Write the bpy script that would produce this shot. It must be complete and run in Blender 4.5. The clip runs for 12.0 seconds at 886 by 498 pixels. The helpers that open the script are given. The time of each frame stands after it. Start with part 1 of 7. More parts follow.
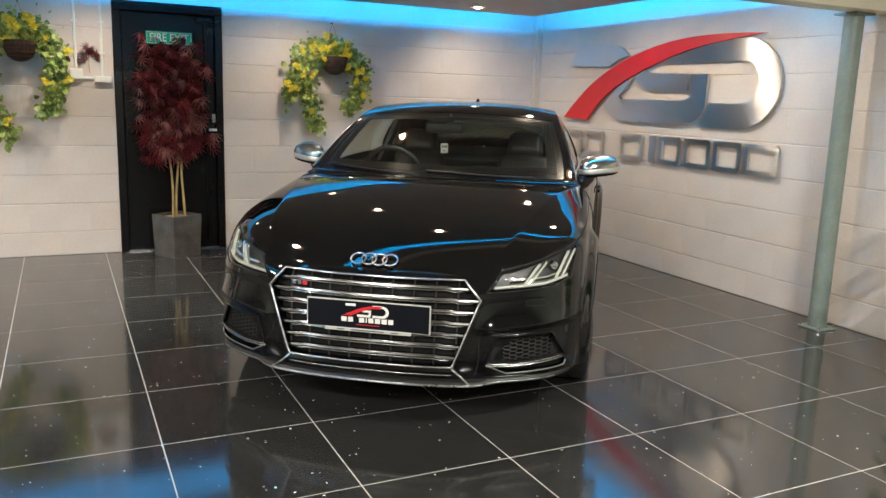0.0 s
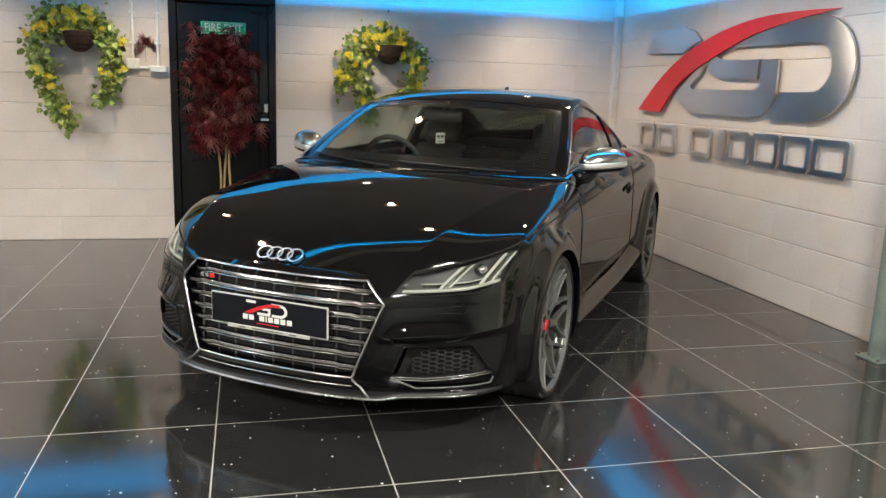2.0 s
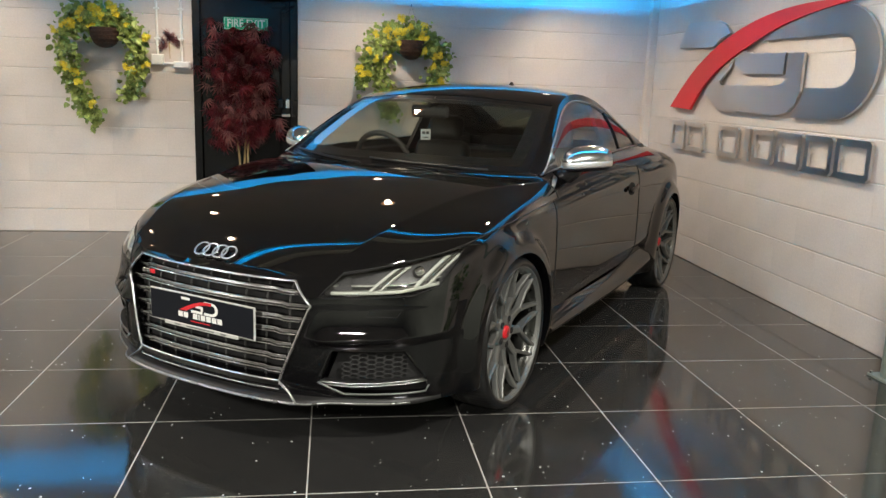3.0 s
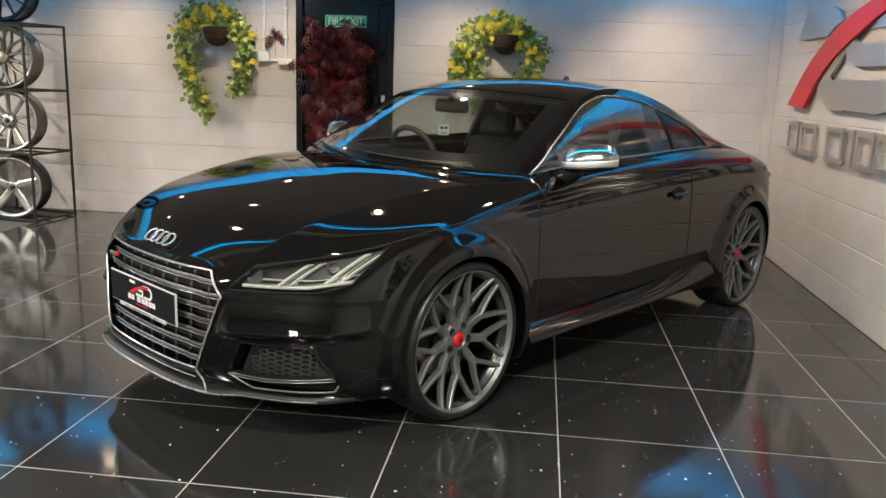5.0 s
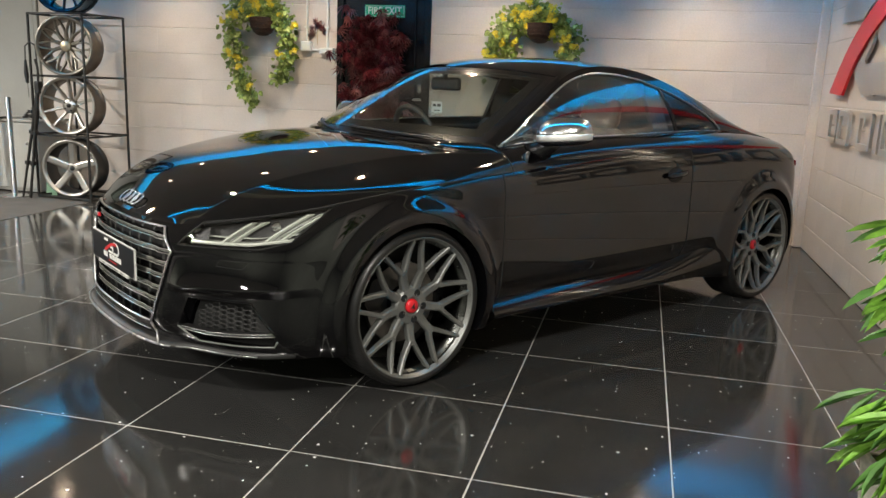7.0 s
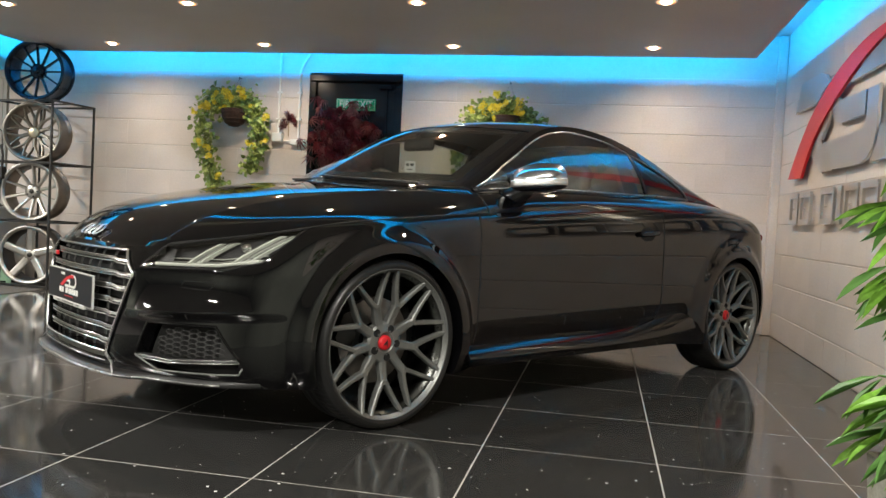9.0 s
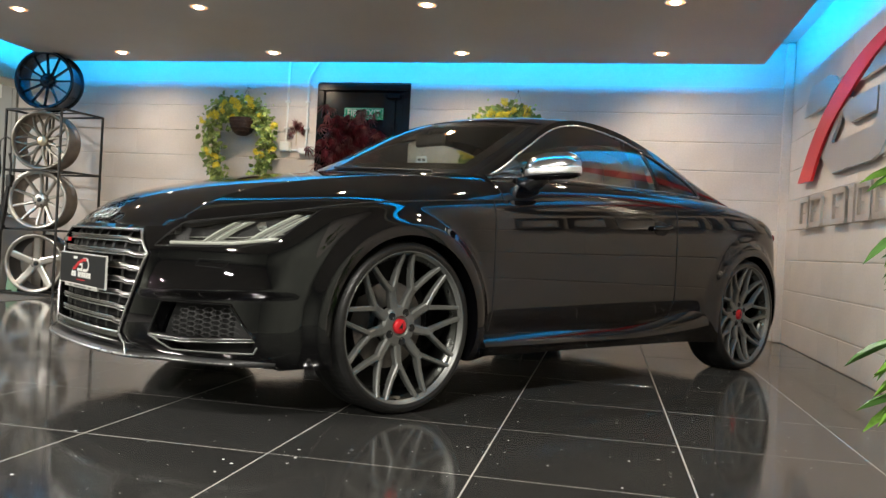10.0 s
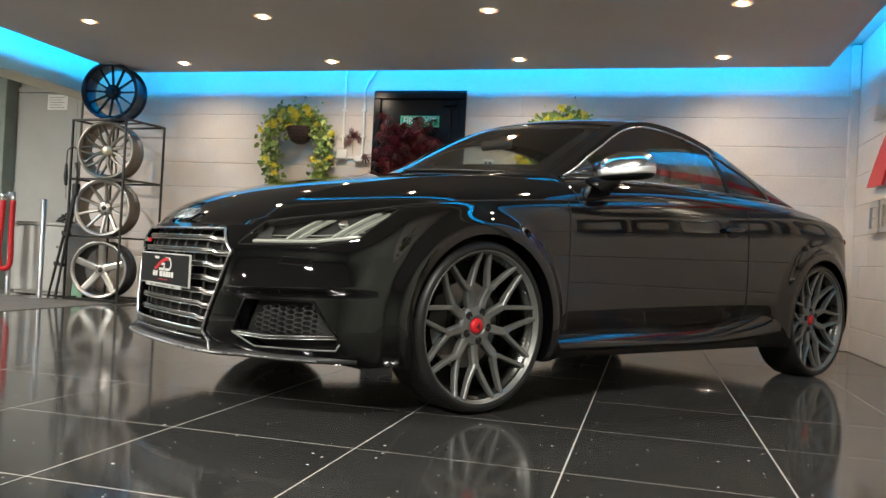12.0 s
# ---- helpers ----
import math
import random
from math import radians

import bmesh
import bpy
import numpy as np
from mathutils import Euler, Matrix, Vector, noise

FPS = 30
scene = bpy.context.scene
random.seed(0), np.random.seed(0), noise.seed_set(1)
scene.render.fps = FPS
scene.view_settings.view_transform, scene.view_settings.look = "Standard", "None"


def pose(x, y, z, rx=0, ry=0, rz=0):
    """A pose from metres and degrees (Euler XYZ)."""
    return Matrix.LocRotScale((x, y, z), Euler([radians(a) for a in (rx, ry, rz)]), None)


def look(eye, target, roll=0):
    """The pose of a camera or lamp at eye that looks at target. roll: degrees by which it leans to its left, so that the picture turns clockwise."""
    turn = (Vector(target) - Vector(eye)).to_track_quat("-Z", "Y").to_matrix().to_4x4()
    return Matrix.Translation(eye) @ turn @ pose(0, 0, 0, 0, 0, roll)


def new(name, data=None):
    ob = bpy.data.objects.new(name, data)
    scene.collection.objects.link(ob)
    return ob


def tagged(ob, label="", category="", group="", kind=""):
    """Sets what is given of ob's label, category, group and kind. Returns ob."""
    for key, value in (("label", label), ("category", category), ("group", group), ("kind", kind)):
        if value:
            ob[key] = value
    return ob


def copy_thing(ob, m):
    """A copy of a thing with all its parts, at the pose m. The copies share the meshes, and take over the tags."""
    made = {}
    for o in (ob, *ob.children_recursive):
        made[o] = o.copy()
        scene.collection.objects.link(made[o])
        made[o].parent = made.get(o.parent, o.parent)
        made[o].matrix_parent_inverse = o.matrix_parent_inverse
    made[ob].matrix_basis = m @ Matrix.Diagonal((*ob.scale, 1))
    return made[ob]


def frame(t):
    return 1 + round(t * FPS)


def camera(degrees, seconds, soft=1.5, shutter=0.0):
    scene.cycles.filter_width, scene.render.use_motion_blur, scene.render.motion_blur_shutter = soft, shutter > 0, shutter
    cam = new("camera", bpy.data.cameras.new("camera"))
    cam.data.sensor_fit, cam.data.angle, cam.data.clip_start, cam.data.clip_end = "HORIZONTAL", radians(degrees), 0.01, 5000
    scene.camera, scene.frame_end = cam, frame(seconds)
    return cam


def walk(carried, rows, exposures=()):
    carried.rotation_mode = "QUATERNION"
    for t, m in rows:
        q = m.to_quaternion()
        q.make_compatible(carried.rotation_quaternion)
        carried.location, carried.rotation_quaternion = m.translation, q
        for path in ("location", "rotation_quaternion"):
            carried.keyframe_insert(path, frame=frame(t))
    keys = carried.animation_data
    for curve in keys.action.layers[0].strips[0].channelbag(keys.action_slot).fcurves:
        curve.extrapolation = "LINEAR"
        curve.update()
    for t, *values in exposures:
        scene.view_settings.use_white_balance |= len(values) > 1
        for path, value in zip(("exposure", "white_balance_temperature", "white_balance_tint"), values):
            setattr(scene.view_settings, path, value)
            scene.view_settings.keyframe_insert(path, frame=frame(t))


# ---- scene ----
cam = camera(58.3, 12.0)
PATH = [
    (0, (0.029, 0.029, 1.352), (0.885, 1.799, 0.981), 1.8),
    (0.5, (0.28, 0.026, 1.328), (1.05, 1.834, 0.958), 1.9),
    (1, (0.548, 0.011, 1.342), (1.241, 1.848, 0.961), 1.9),
    (1.5, (0.835, -0.003, 1.33), (1.422, 1.869, 0.946), 1.9),
    (2, (1.062, 0.03, 1.316), (1.538, 1.933, 0.928), 1.9),
    (2.5, (1.338, 0.047, 1.32), (1.709, 1.972, 0.924), 1.9),
    (2.7, (1.451, 0.052, 1.315), (1.783, 1.984, 0.919), 1.9),
    (4.3, (2.257, 0.194, 1.338), (2.251, 2.149, 0.916), 2.2),
    (4.5, (2.377, 0.195, 1.32), (2.302, 2.151, 0.906), 2.0),
    (5, (2.606, 0.222, 1.317), (2.378, 2.165, 0.9), 2.0),
    (5.5, (2.828, 0.312, 1.304), (2.494, 2.239, 0.885), 1.9),
    (6, (3.028, 0.35, 1.28), (2.63, 2.265, 0.858), 2.0),
    (6.5, (3.151, 0.304, 1.235), (2.7, 2.206, 0.813), 2.0),
    (6.7, (3.159, 0.278, 1.222), (2.696, 2.177, 0.799), 2.2),
    (8.3, (3.128, 0.271, 0.956), (2.711, 2.216, 0.753), 2.8),
    (8.5, (3.128, 0.279, 0.913), (2.721, 2.23, 0.755), 2.8),
    (9, (3.113, 0.305, 0.798), (2.721, 2.265, 0.723), 3.0),
    (9.5, (3.09, 0.323, 0.703), (2.699, 2.284, 0.672), 3.0),
    (10, (3.067, 0.316, 0.629), (2.667, 2.275, 0.622), 3.0),
    (10.5, (3.037, 0.313, 0.587), (2.621, 2.27, 0.593), 3.1),
    (11, (3.0, 0.302, 0.576), (2.56, 2.253, 0.588), 3.0),
    (11.5, (2.966, 0.297, 0.573), (2.494, 2.241, 0.59), 3.0),
    (12, (2.937, 0.29, 0.573), (2.436, 2.226, 0.592), 3.0),
]
walk(cam, [(t, look(eye, target, roll)) for t, eye, target, roll in PATH])

# ---------------------------------------------------------------- world, lamps
world = bpy.data.worlds.new("world")
scene.world = world
world.use_nodes = True
world.node_tree.nodes["Background"].inputs["Color"].default_value = (0.9, 0.95, 1.0, 1)
world.node_tree.nodes["Background"].inputs["Strength"].default_value = 0.01

FLOOR_W, WALL_E, WALL_N = -2.65, 4.47, 7.12
RAFT = (-1.95, 4.19, 3.55, 6.79)      # x0, x1, y0, y1 of the hung ceiling
RAFT_Z = 2.155
DOWN_X = (-1.09, 0.30, 1.88, 3.40)
DOWN_Y = (6.45, 5.22, 4.02)
WARM = (1.0, 0.83, 0.615)
BLUE = (0.0, 0.365, 1.0)
DOWN_W, LED_W, HALL_W = 36.0, 8.2, 156.0


def lamp(kind, name, m, energy, color, **more):
    data = bpy.data.lights.new(name, kind)
    data.energy, data.color = energy, color
    if kind == "SPOT":
        data.spot_size, data.spot_blend, data.shadow_soft_size = radians(more["angle"]), more["blend"], more["size"]
    if kind == "AREA":
        data.shape, data.size, data.size_y = "RECTANGLE", more["sx"], more["sy"]
    ob = new(name, data)
    ob.matrix_world = m
    return ob


for ly in DOWN_Y:
    for lx in DOWN_X:
        wash = ly > 6      # the row by the wall is turned towards it
        mid = 5 < ly < 6 and lx < 3
        side = lx > 3      # and those by the sign a little towards it
        lamp("SPOT", "downlight_beam", pose(lx, ly, RAFT_Z - 0.038, 14 if wash else 0, -14 if side else 0), DOWN_W * (1.02 if wash else 1.0) * (1.12 if side or lx < -1 else 1.0), WARM, angle=146 if wash else 124 if mid else 164, blend=1.0 if wash or mid else 0.6, size=0.024)
# the showroom behind the camera is lit by long tubes under its own ceiling
COOL = (1.0, 0.955, 0.875)
HALL = [(-1.7, 0.6, 2.46, 0), (2.7, 0.8, 2.46, 0), (0.8, -1.5, 2.46, 0), (-3.7, 4.6, 2.36, 90), (-4.7, 1.6, 2.46, 90)]
for lx, ly, lz, turn in HALL:
    lamp("AREA", "hall_tube_light", pose(lx, ly, lz - 0.012, 0, 0, turn), HALL_W * (0.75 if ly > 3 else 0.85 if lx > 2 else 1.15), COOL, sx=0.6, sy=0.016)
# blue strips lying on the raft, set back from its edge, shining at the wall
LED_BACK, LED_UP, LED_TILT = 0.055, 0.032, 6
x0, x1, y0, y1 = RAFT
zl = RAFT_Z + 0.06 + LED_UP
lamp("AREA", "led_north", pose((x0 + x1) / 2, y1 - LED_BACK, zl, 90 + LED_TILT, 0, 0), LED_W * 6.0, BLUE, sx=x1 - x0, sy=0.011)
lamp("AREA", "led_south", pose((x0 + x1) / 2, y0 + LED_BACK, zl, -90 - LED_TILT - 15, 0, 0), LED_W * 20.0, BLUE, sx=x1 - x0, sy=0.011)
lamp("AREA", "led_east", pose(x1 - LED_BACK, (y0 + y1) / 2, zl, 90 + LED_TILT, 0, -90), LED_W * 3.1, BLUE, sx=y1 - y0, sy=0.011)
lamp("AREA", "led_west", pose(x0 + LED_BACK, (y0 + y1) / 2, zl, 90 + LED_TILT, 0, 90), LED_W * 3.1, BLUE, sx=y1 - y0, sy=0.011)


# ---------------------------------------------------------------- materials
def mat(name, color, rough=0.5, metal=0.0, coat=0.0, var=0.0, scale=6.0, fine=0.0, fscale=80.0, bump=0.0, bscale=60.0, rvar=0.0, rand=0.0, spec=0.5, emit=0.0):
    """A surface with broad and fine variation of tone, gloss and relief at real size."""
    m = bpy.data.materials.new(name)
    m.use_nodes = True
    n, l = m.node_tree.nodes, m.node_tree.links
    b = n["Principled BSDF"]
    col = (*color, 1)
    b.inputs["Base Color"].default_value = col
    b.inputs["Roughness"].default_value = rough
    b.inputs["Metallic"].default_value = metal
    b.inputs["Coat Weight"].default_value = coat
    b.inputs["Coat Roughness"].default_value, b.inputs["Coat IOR"].default_value = 0.026, 1.58
    b.inputs["Specular IOR Level"].default_value = spec
    if emit:
        b.inputs["Emission Color"].default_value, b.inputs["Emission Strength"].default_value = col, emit
    tc = n.new("ShaderNodeTexCoord")

    def tex(s, detail=4.0):
        t = n.new("ShaderNodeTexNoise")
        t.inputs["Scale"].default_value, t.inputs["Detail"].default_value = s, detail
        l.new(tc.outputs["Object"], t.inputs["Vector"])
        return t.outputs["Fac"]

    def remap(src, lo, hi):
        r = n.new("ShaderNodeMapRange")
        r.inputs["From Min"].default_value, r.inputs["From Max"].default_value = 0.3, 0.7
        r.inputs["To Min"].default_value, r.inputs["To Max"].default_value = lo, hi
        l.new(src, r.inputs["Value"])
        return r.outputs["Result"]

    def times(a, b2):
        k = n.new("ShaderNodeMath")
        k.operation = "MULTIPLY"
        l.new(a, k.inputs[0]), l.new(b2, k.inputs[1])
        return k.outputs[0]

    factors = []
    if var:
        factors.append(remap(tex(scale), 1 - var, 1 + var))
    if fine:
        factors.append(remap(tex(fscale, 6.0), 1 - fine, 1 + fine))
    if rand:
        oi = n.new("ShaderNodeObjectInfo")
        r = n.new("ShaderNodeMapRange")
        r.inputs["To Min"].default_value, r.inputs["To Max"].default_value = 1 - rand, 1 + rand
        l.new(oi.outputs["Random"], r.inputs["Value"])
        factors.append(r.outputs["Result"])
    if factors:
        f = factors[0]
        for g in factors[1:]:
            f = times(f, g)
        v = n.new("ShaderNodeVectorMath")
        v.operation = "SCALE"
        v.inputs[0].default_value = color
        l.new(f, v.inputs["Scale"])
        l.new(v.outputs[0], b.inputs["Base Color"])
    if rvar:
        l.new(remap(tex(scale * 2.3), max(rough - rvar, 0.01), rough + rvar), b.inputs["Roughness"])
    if bump:
        bp = n.new("ShaderNodeBump")
        bp.inputs["Strength"].default_value, bp.inputs["Distance"].default_value = bump, 0.004
        l.new(tex(bscale, 6.0), bp.inputs["Height"])
        l.new(bp.outputs[0], b.inputs["Normal"])
    return m


def glass_mat(name, tint, gloss=1.0, base=0.06):
    """A pane: tinted clear pass and a mirror gloss that grows towards grazing."""
    m = bpy.data.materials.new(name)
    m.use_nodes = True
    n, l = m.node_tree.nodes, m.node_tree.links
    n.remove(n["Principled BSDF"])
    tr, gl, mx, lw, pw, ma = (n.new(k) for k in ("ShaderNodeBsdfTransparent", "ShaderNodeBsdfGlossy", "ShaderNodeMixShader", "ShaderNodeLayerWeight", "ShaderNodeMath", "ShaderNodeMath"))
    tr.inputs["Color"].default_value = (*tint, 1)
    gl.inputs["Color"].default_value = (gloss, gloss, gloss, 1)
    gl.inputs["Roughness"].default_value = 0.015
    lw.inputs["Blend"].default_value = 0.5
    pw.operation, pw.inputs[1].default_value = "POWER", 5.0
    ma.operation, ma.inputs[1].default_value, ma.inputs[2].default_value = "MULTIPLY_ADD", 1 - base, base
    l.new(lw.outputs["Facing"], pw.inputs[0]), l.new(pw.outputs[0], ma.inputs[0])
    l.new(ma.outputs[0], mx.inputs[0]), l.new(tr.outputs[0], mx.inputs[1]), l.new(gl.outputs[0], mx.inputs[2])
    l.new(mx.outputs[0], n["Material Output"].inputs["Surface"])
    return m


def tile_mat():
    """Polished black quartz with bright flecks."""
    m = mat("quartz_tile", (0.0175, 0.0172, 0.0166), rough=0.095, var=0.25, scale=2.5, fine=0.35, fscale=220, rvar=0.02, rand=0.15, spec=1.0)
    n, l = m.node_tree.nodes, m.node_tree.links
    b = n["Principled BSDF"]
    b.inputs["IOR"].default_value = 1.62
    b.inputs["Sheen Weight"].default_value, b.inputs["Sheen Roughness"].default_value = 0.068, 0.4    # thin film of dust
    geo, vo = n.new("ShaderNodeNewGeometry"), n.new("ShaderNodeTexVoronoi")
    vo.inputs["Scale"].default_value = 34.0
    l.new(geo.outputs["Position"], vo.inputs["Vector"])
    near, pick, both, grow, size = (n.new("ShaderNodeMath") for _ in range(5))
    near.operation = "LESS_THAN"
    l.new(vo.outputs["Distance"], near.inputs[0])
    sep = n.new("ShaderNodeSeparateColor")
    l.new(vo.outputs["Color"], sep.inputs[0])
    grow.operation, grow.inputs[1].default_value = "POWER", 4.0
    l.new(sep.outputs[1], grow.inputs[0])
    size.operation, size.inputs[1].default_value, size.inputs[2].default_value = "MULTIPLY_ADD", 0.11, 0.062
    l.new(grow.outputs[0], size.inputs[0]), l.new(size.outputs[0], near.inputs[1])
    pick.operation, pick.inputs[1].default_value = "GREATER_THAN", 0.66
    l.new(sep.outputs[0], pick.inputs[0])
    both.operation = "MULTIPLY"
    l.new(near.outputs[0], both.inputs[0]), l.new(pick.outputs[0], both.inputs[1])
    mix = n.new("ShaderNodeMix")
    mix.data_type = "RGBA"
    old = b.inputs["Base Color"].links[0].from_socket
    l.new(both.outputs[0], mix.inputs["Factor"])
    l.new(old, mix.inputs["A"])
    mix.inputs["B"].default_value = (0.92, 0.93, 0.90, 1)
    l.new(mix.outputs["Result"], b.inputs["Base Color"])
    return m


def brushed_mat(name, color, rough, stretch):
    m = mat(name, color, rough=rough, metal=1.0)
    n, l = m.node_tree.nodes, m.node_tree.links
    b = n["Principled BSDF"]
    tc, mp, no, bp = (n.new(k) for k in ("ShaderNodeTexCoord", "ShaderNodeMapping", "ShaderNodeTexNoise", "ShaderNodeBump"))
    mp.inputs["Scale"].default_value = stretch
    no.inputs["Scale"].default_value, no.inputs["Detail"].default_value = 40, 5
    l.new(tc.outputs["Object"], mp.inputs["Vector"]), l.new(mp.outputs[0], no.inputs["Vector"])
    bp.inputs["Strength"].default_value, bp.inputs["Distance"].default_value = 0.15, 0.001
    l.new(no.outputs["Fac"], bp.inputs["Height"]), l.new(bp.outputs[0], b.inputs["Normal"])
    b.inputs["Anisotropic"].default_value, b.inputs["Anisotropic Rotation"].default_value = 1.0, 0.25
    tg = n.new("ShaderNodeTangent")
    tg.direction_type, tg.axis = "RADIAL", "Z"
    l.new(tg.outputs[0], b.inputs["Tangent"])
    return m


M_BLOCK = mat("painted_block", (0.63, 0.567, 0.52), rough=0.62, var=0.05, scale=3, fine=0.05, fscale=70, bump=0.35, bscale=120, rand=0.02)
M_PAINT_WALL = mat("painted_wall", (0.62, 0.567, 0.52), rough=0.65, var=0.06, scale=2, fine=0.04, bump=0.15)
M_GREY_PANEL = mat("grey_panel", (0.36, 0.36, 0.34), rough=0.5, var=0.08, scale=2, fine=0.03, bump=0.05)
M_HALL = mat("hall_paint", (0.31, 0.33, 0.28), rough=0.6, var=0.15, scale=1.5, fine=0.05, bump=0.1)
M_CREAM = mat("cream_beam", (0.70, 0.66, 0.52), rough=0.5, var=0.05, scale=3, fine=0.03, bump=0.08)
M_CEIL = mat("ceiling_paint", (0.53, 0.485, 0.445), rough=0.7, var=0.04, scale=1.5, fine=0.03, bump=0.08)
M_TILE = tile_mat()
M_GROUT = mat("grout", (0.40, 0.39, 0.36), rough=0.8, var=0.2, scale=9, fine=0.15)
M_CARPET = mat("carpet", (0.10, 0.095, 0.09), rough=0.95, var=0.12, scale=5, fine=0.4, fscale=300, bump=0.6, bscale=400)
M_BLACK = mat("black_gloss_paint", (0.006, 0.006, 0.007), spec=0.28, rough=0.22, var=0.2, scale=4, fine=0.2, bump=0.12, bscale=25)
M_CAR = mat("black_car_paint", (0.0025, 0.0025, 0.003), rough=0.5, coat=1.0, var=0.15, scale=5, spec=0.0)
M_TRIM = mat("black_plastic", (0.012, 0.012, 0.012), rough=0.45, var=0.15, scale=15, fine=0.2, fscale=300)
# near-black; the shade of recesses and openings is put into this colour
M_VOID = mat("recess_shade", (0.004, 0.004, 0.004), rough=0.8, var=0.2, scale=8)
M_CHROME = mat("chrome", (0.78, 0.78, 0.78), rough=0.09, metal=1.0, rvar=0.03, scale=20)
M_SATIN = mat("satin_aluminium", (0.62, 0.62, 0.62), rough=0.22, metal=1.0, rvar=0.04, scale=20)
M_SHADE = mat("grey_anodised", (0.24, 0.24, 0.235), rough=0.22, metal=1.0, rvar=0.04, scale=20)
M_EDGE = mat("satin_grey_edge", (0.40, 0.40, 0.39), rough=0.3, metal=1.0, rvar=0.04, scale=20)
M_PLATE = mat("pale_plate", (0.50, 0.50, 0.47), rough=0.4, var=0.05, scale=10)
M_FIN = mat("satin_grey_fin", (0.040, 0.041, 0.037), rough=0.4, var=0.1, scale=15)
M_LIP = mat("dark_satin_lip", (0.010, 0.010, 0.010), rough=0.50, metal=0.0, rvar=0.05, scale=12)
M_WEB = mat("grille_plastic", (0.016, 0.016, 0.015), rough=0.5, var=0.15, scale=15)
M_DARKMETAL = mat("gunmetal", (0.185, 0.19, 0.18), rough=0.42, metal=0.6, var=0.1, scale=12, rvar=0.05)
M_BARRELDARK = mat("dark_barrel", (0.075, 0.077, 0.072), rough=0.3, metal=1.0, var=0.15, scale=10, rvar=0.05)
M_STEEL = brushed_mat("brushed_steel", (0.58, 0.575, 0.565), 0.33, (1, 1, 30))
M_RED = mat("red_gloss", (0.62, 0.014, 0.022), rough=0.4, var=0.05, scale=4)
M_TAIL = mat("tail_lamp_red", (0.16, 0.006, 0.008), rough=0.12, var=0.1, scale=20)
# lighter copy of the tyre rubber, lit tone put into raised parts
M_TREAD = mat("tyre_rubber_lit", (0.011, 0.011, 0.0105), rough=0.55, var=0.2, scale=14)
M_RUBBER = mat("tyre_rubber", (0.008, 0.008, 0.008), rough=0.38, spec=0.5, var=0.2, scale=14, fine=0.2)
M_GLASS = glass_mat("clear_glass", (0.78, 0.83, 0.78))
M_TINT = glass_mat("tinted_glass", (0.84, 0.88, 0.84), base=0.20)
M_PRIVACY = glass_mat("dark_tinted_glass", (0.085, 0.10, 0.088))
M_LENS = glass_mat("lens_plastic", (0.96, 0.97, 0.97))
M_WHITE = mat("white_plastic", (0.78, 0.78, 0.74), rough=0.4, var=0.04, scale=10)
M_LAMP = mat("lamp_face", (1.0, 0.82, 0.60), emit=34.0)
# two glowing ring colours that paint the lamps' warm bloom
M_LAMP2 = mat("lamp_halo_inner", (1.0, 0.50, 0.24), emit=2.6)
M_LAMP3 = mat("lamp_halo_outer", (1.0, 0.40, 0.18), emit=1.2)
M_TUBE = mat("tube_diffuser", (0.97, 1.0, 0.92), emit=6.0)


# ---------------------------------------------------------------- mesh helpers
def part(name, bm, material, parent=None, label="", smooth=False, m=None):
    data = bpy.data.meshes.new(name)
    bm.to_mesh(data)
    bm.free()
    mats = material if isinstance(material, (list, tuple)) else [material]
    for k in mats:
        data.materials.append(k)
    if smooth:
        data.polygons.foreach_set("use_smooth", [True] * len(data.polygons))
    ob = new(name, data)
    if m is not None:
        ob.matrix_world = m
    if parent is not None:
        ob.parent = parent
    if label:
        tagged(ob, label)
    return ob


def thing(name, label, category, group="", kind="", m=None):
    ob = new(name)
    ob.empty_display_size = 0.05
    if m is not None:
        ob.matrix_world = m
    return tagged(ob, label, category, group, kind)


def box(bm, a, b, bevel=0.0, seg=1):
    made = bmesh.ops.create_cube(bm, size=1.0)["verts"]
    s = [b[i] - a[i] for i in range(3)]
    for v in made:
        v.co = Vector([(a[i] + b[i]) / 2 + v.co[i] * s[i] for i in range(3)])
    if bevel:
        edges = list({e for v in made for e in v.link_edges})
        bmesh.ops.bevel(bm, geom=edges, offset=bevel, segments=seg, profile=0.5, affect="EDGES")
    return bm


def boxed(a, b, bevel=0.0, seg=1):
    return box(bmesh.new(), a, b, bevel, seg)


def prism(bm, outline, fn0, fn1):
    """A closed solid from a 2D outline; fn0 and fn1 place its two ends."""
    lo = [bm.verts.new(fn0(x, y)) for x, y in outline]
    hi = [bm.verts.new(fn1(x, y)) for x, y in outline]
    bm.faces.new(lo[::-1]), bm.faces.new(hi)
    k = len(outline)
    for i in range(k):
        bm.faces.new((lo[i], lo[(i + 1) % k], hi[(i + 1) % k], hi[i]))
    bmesh.ops.recalc_face_normals(bm, faces=bm.faces[:])
    return bm


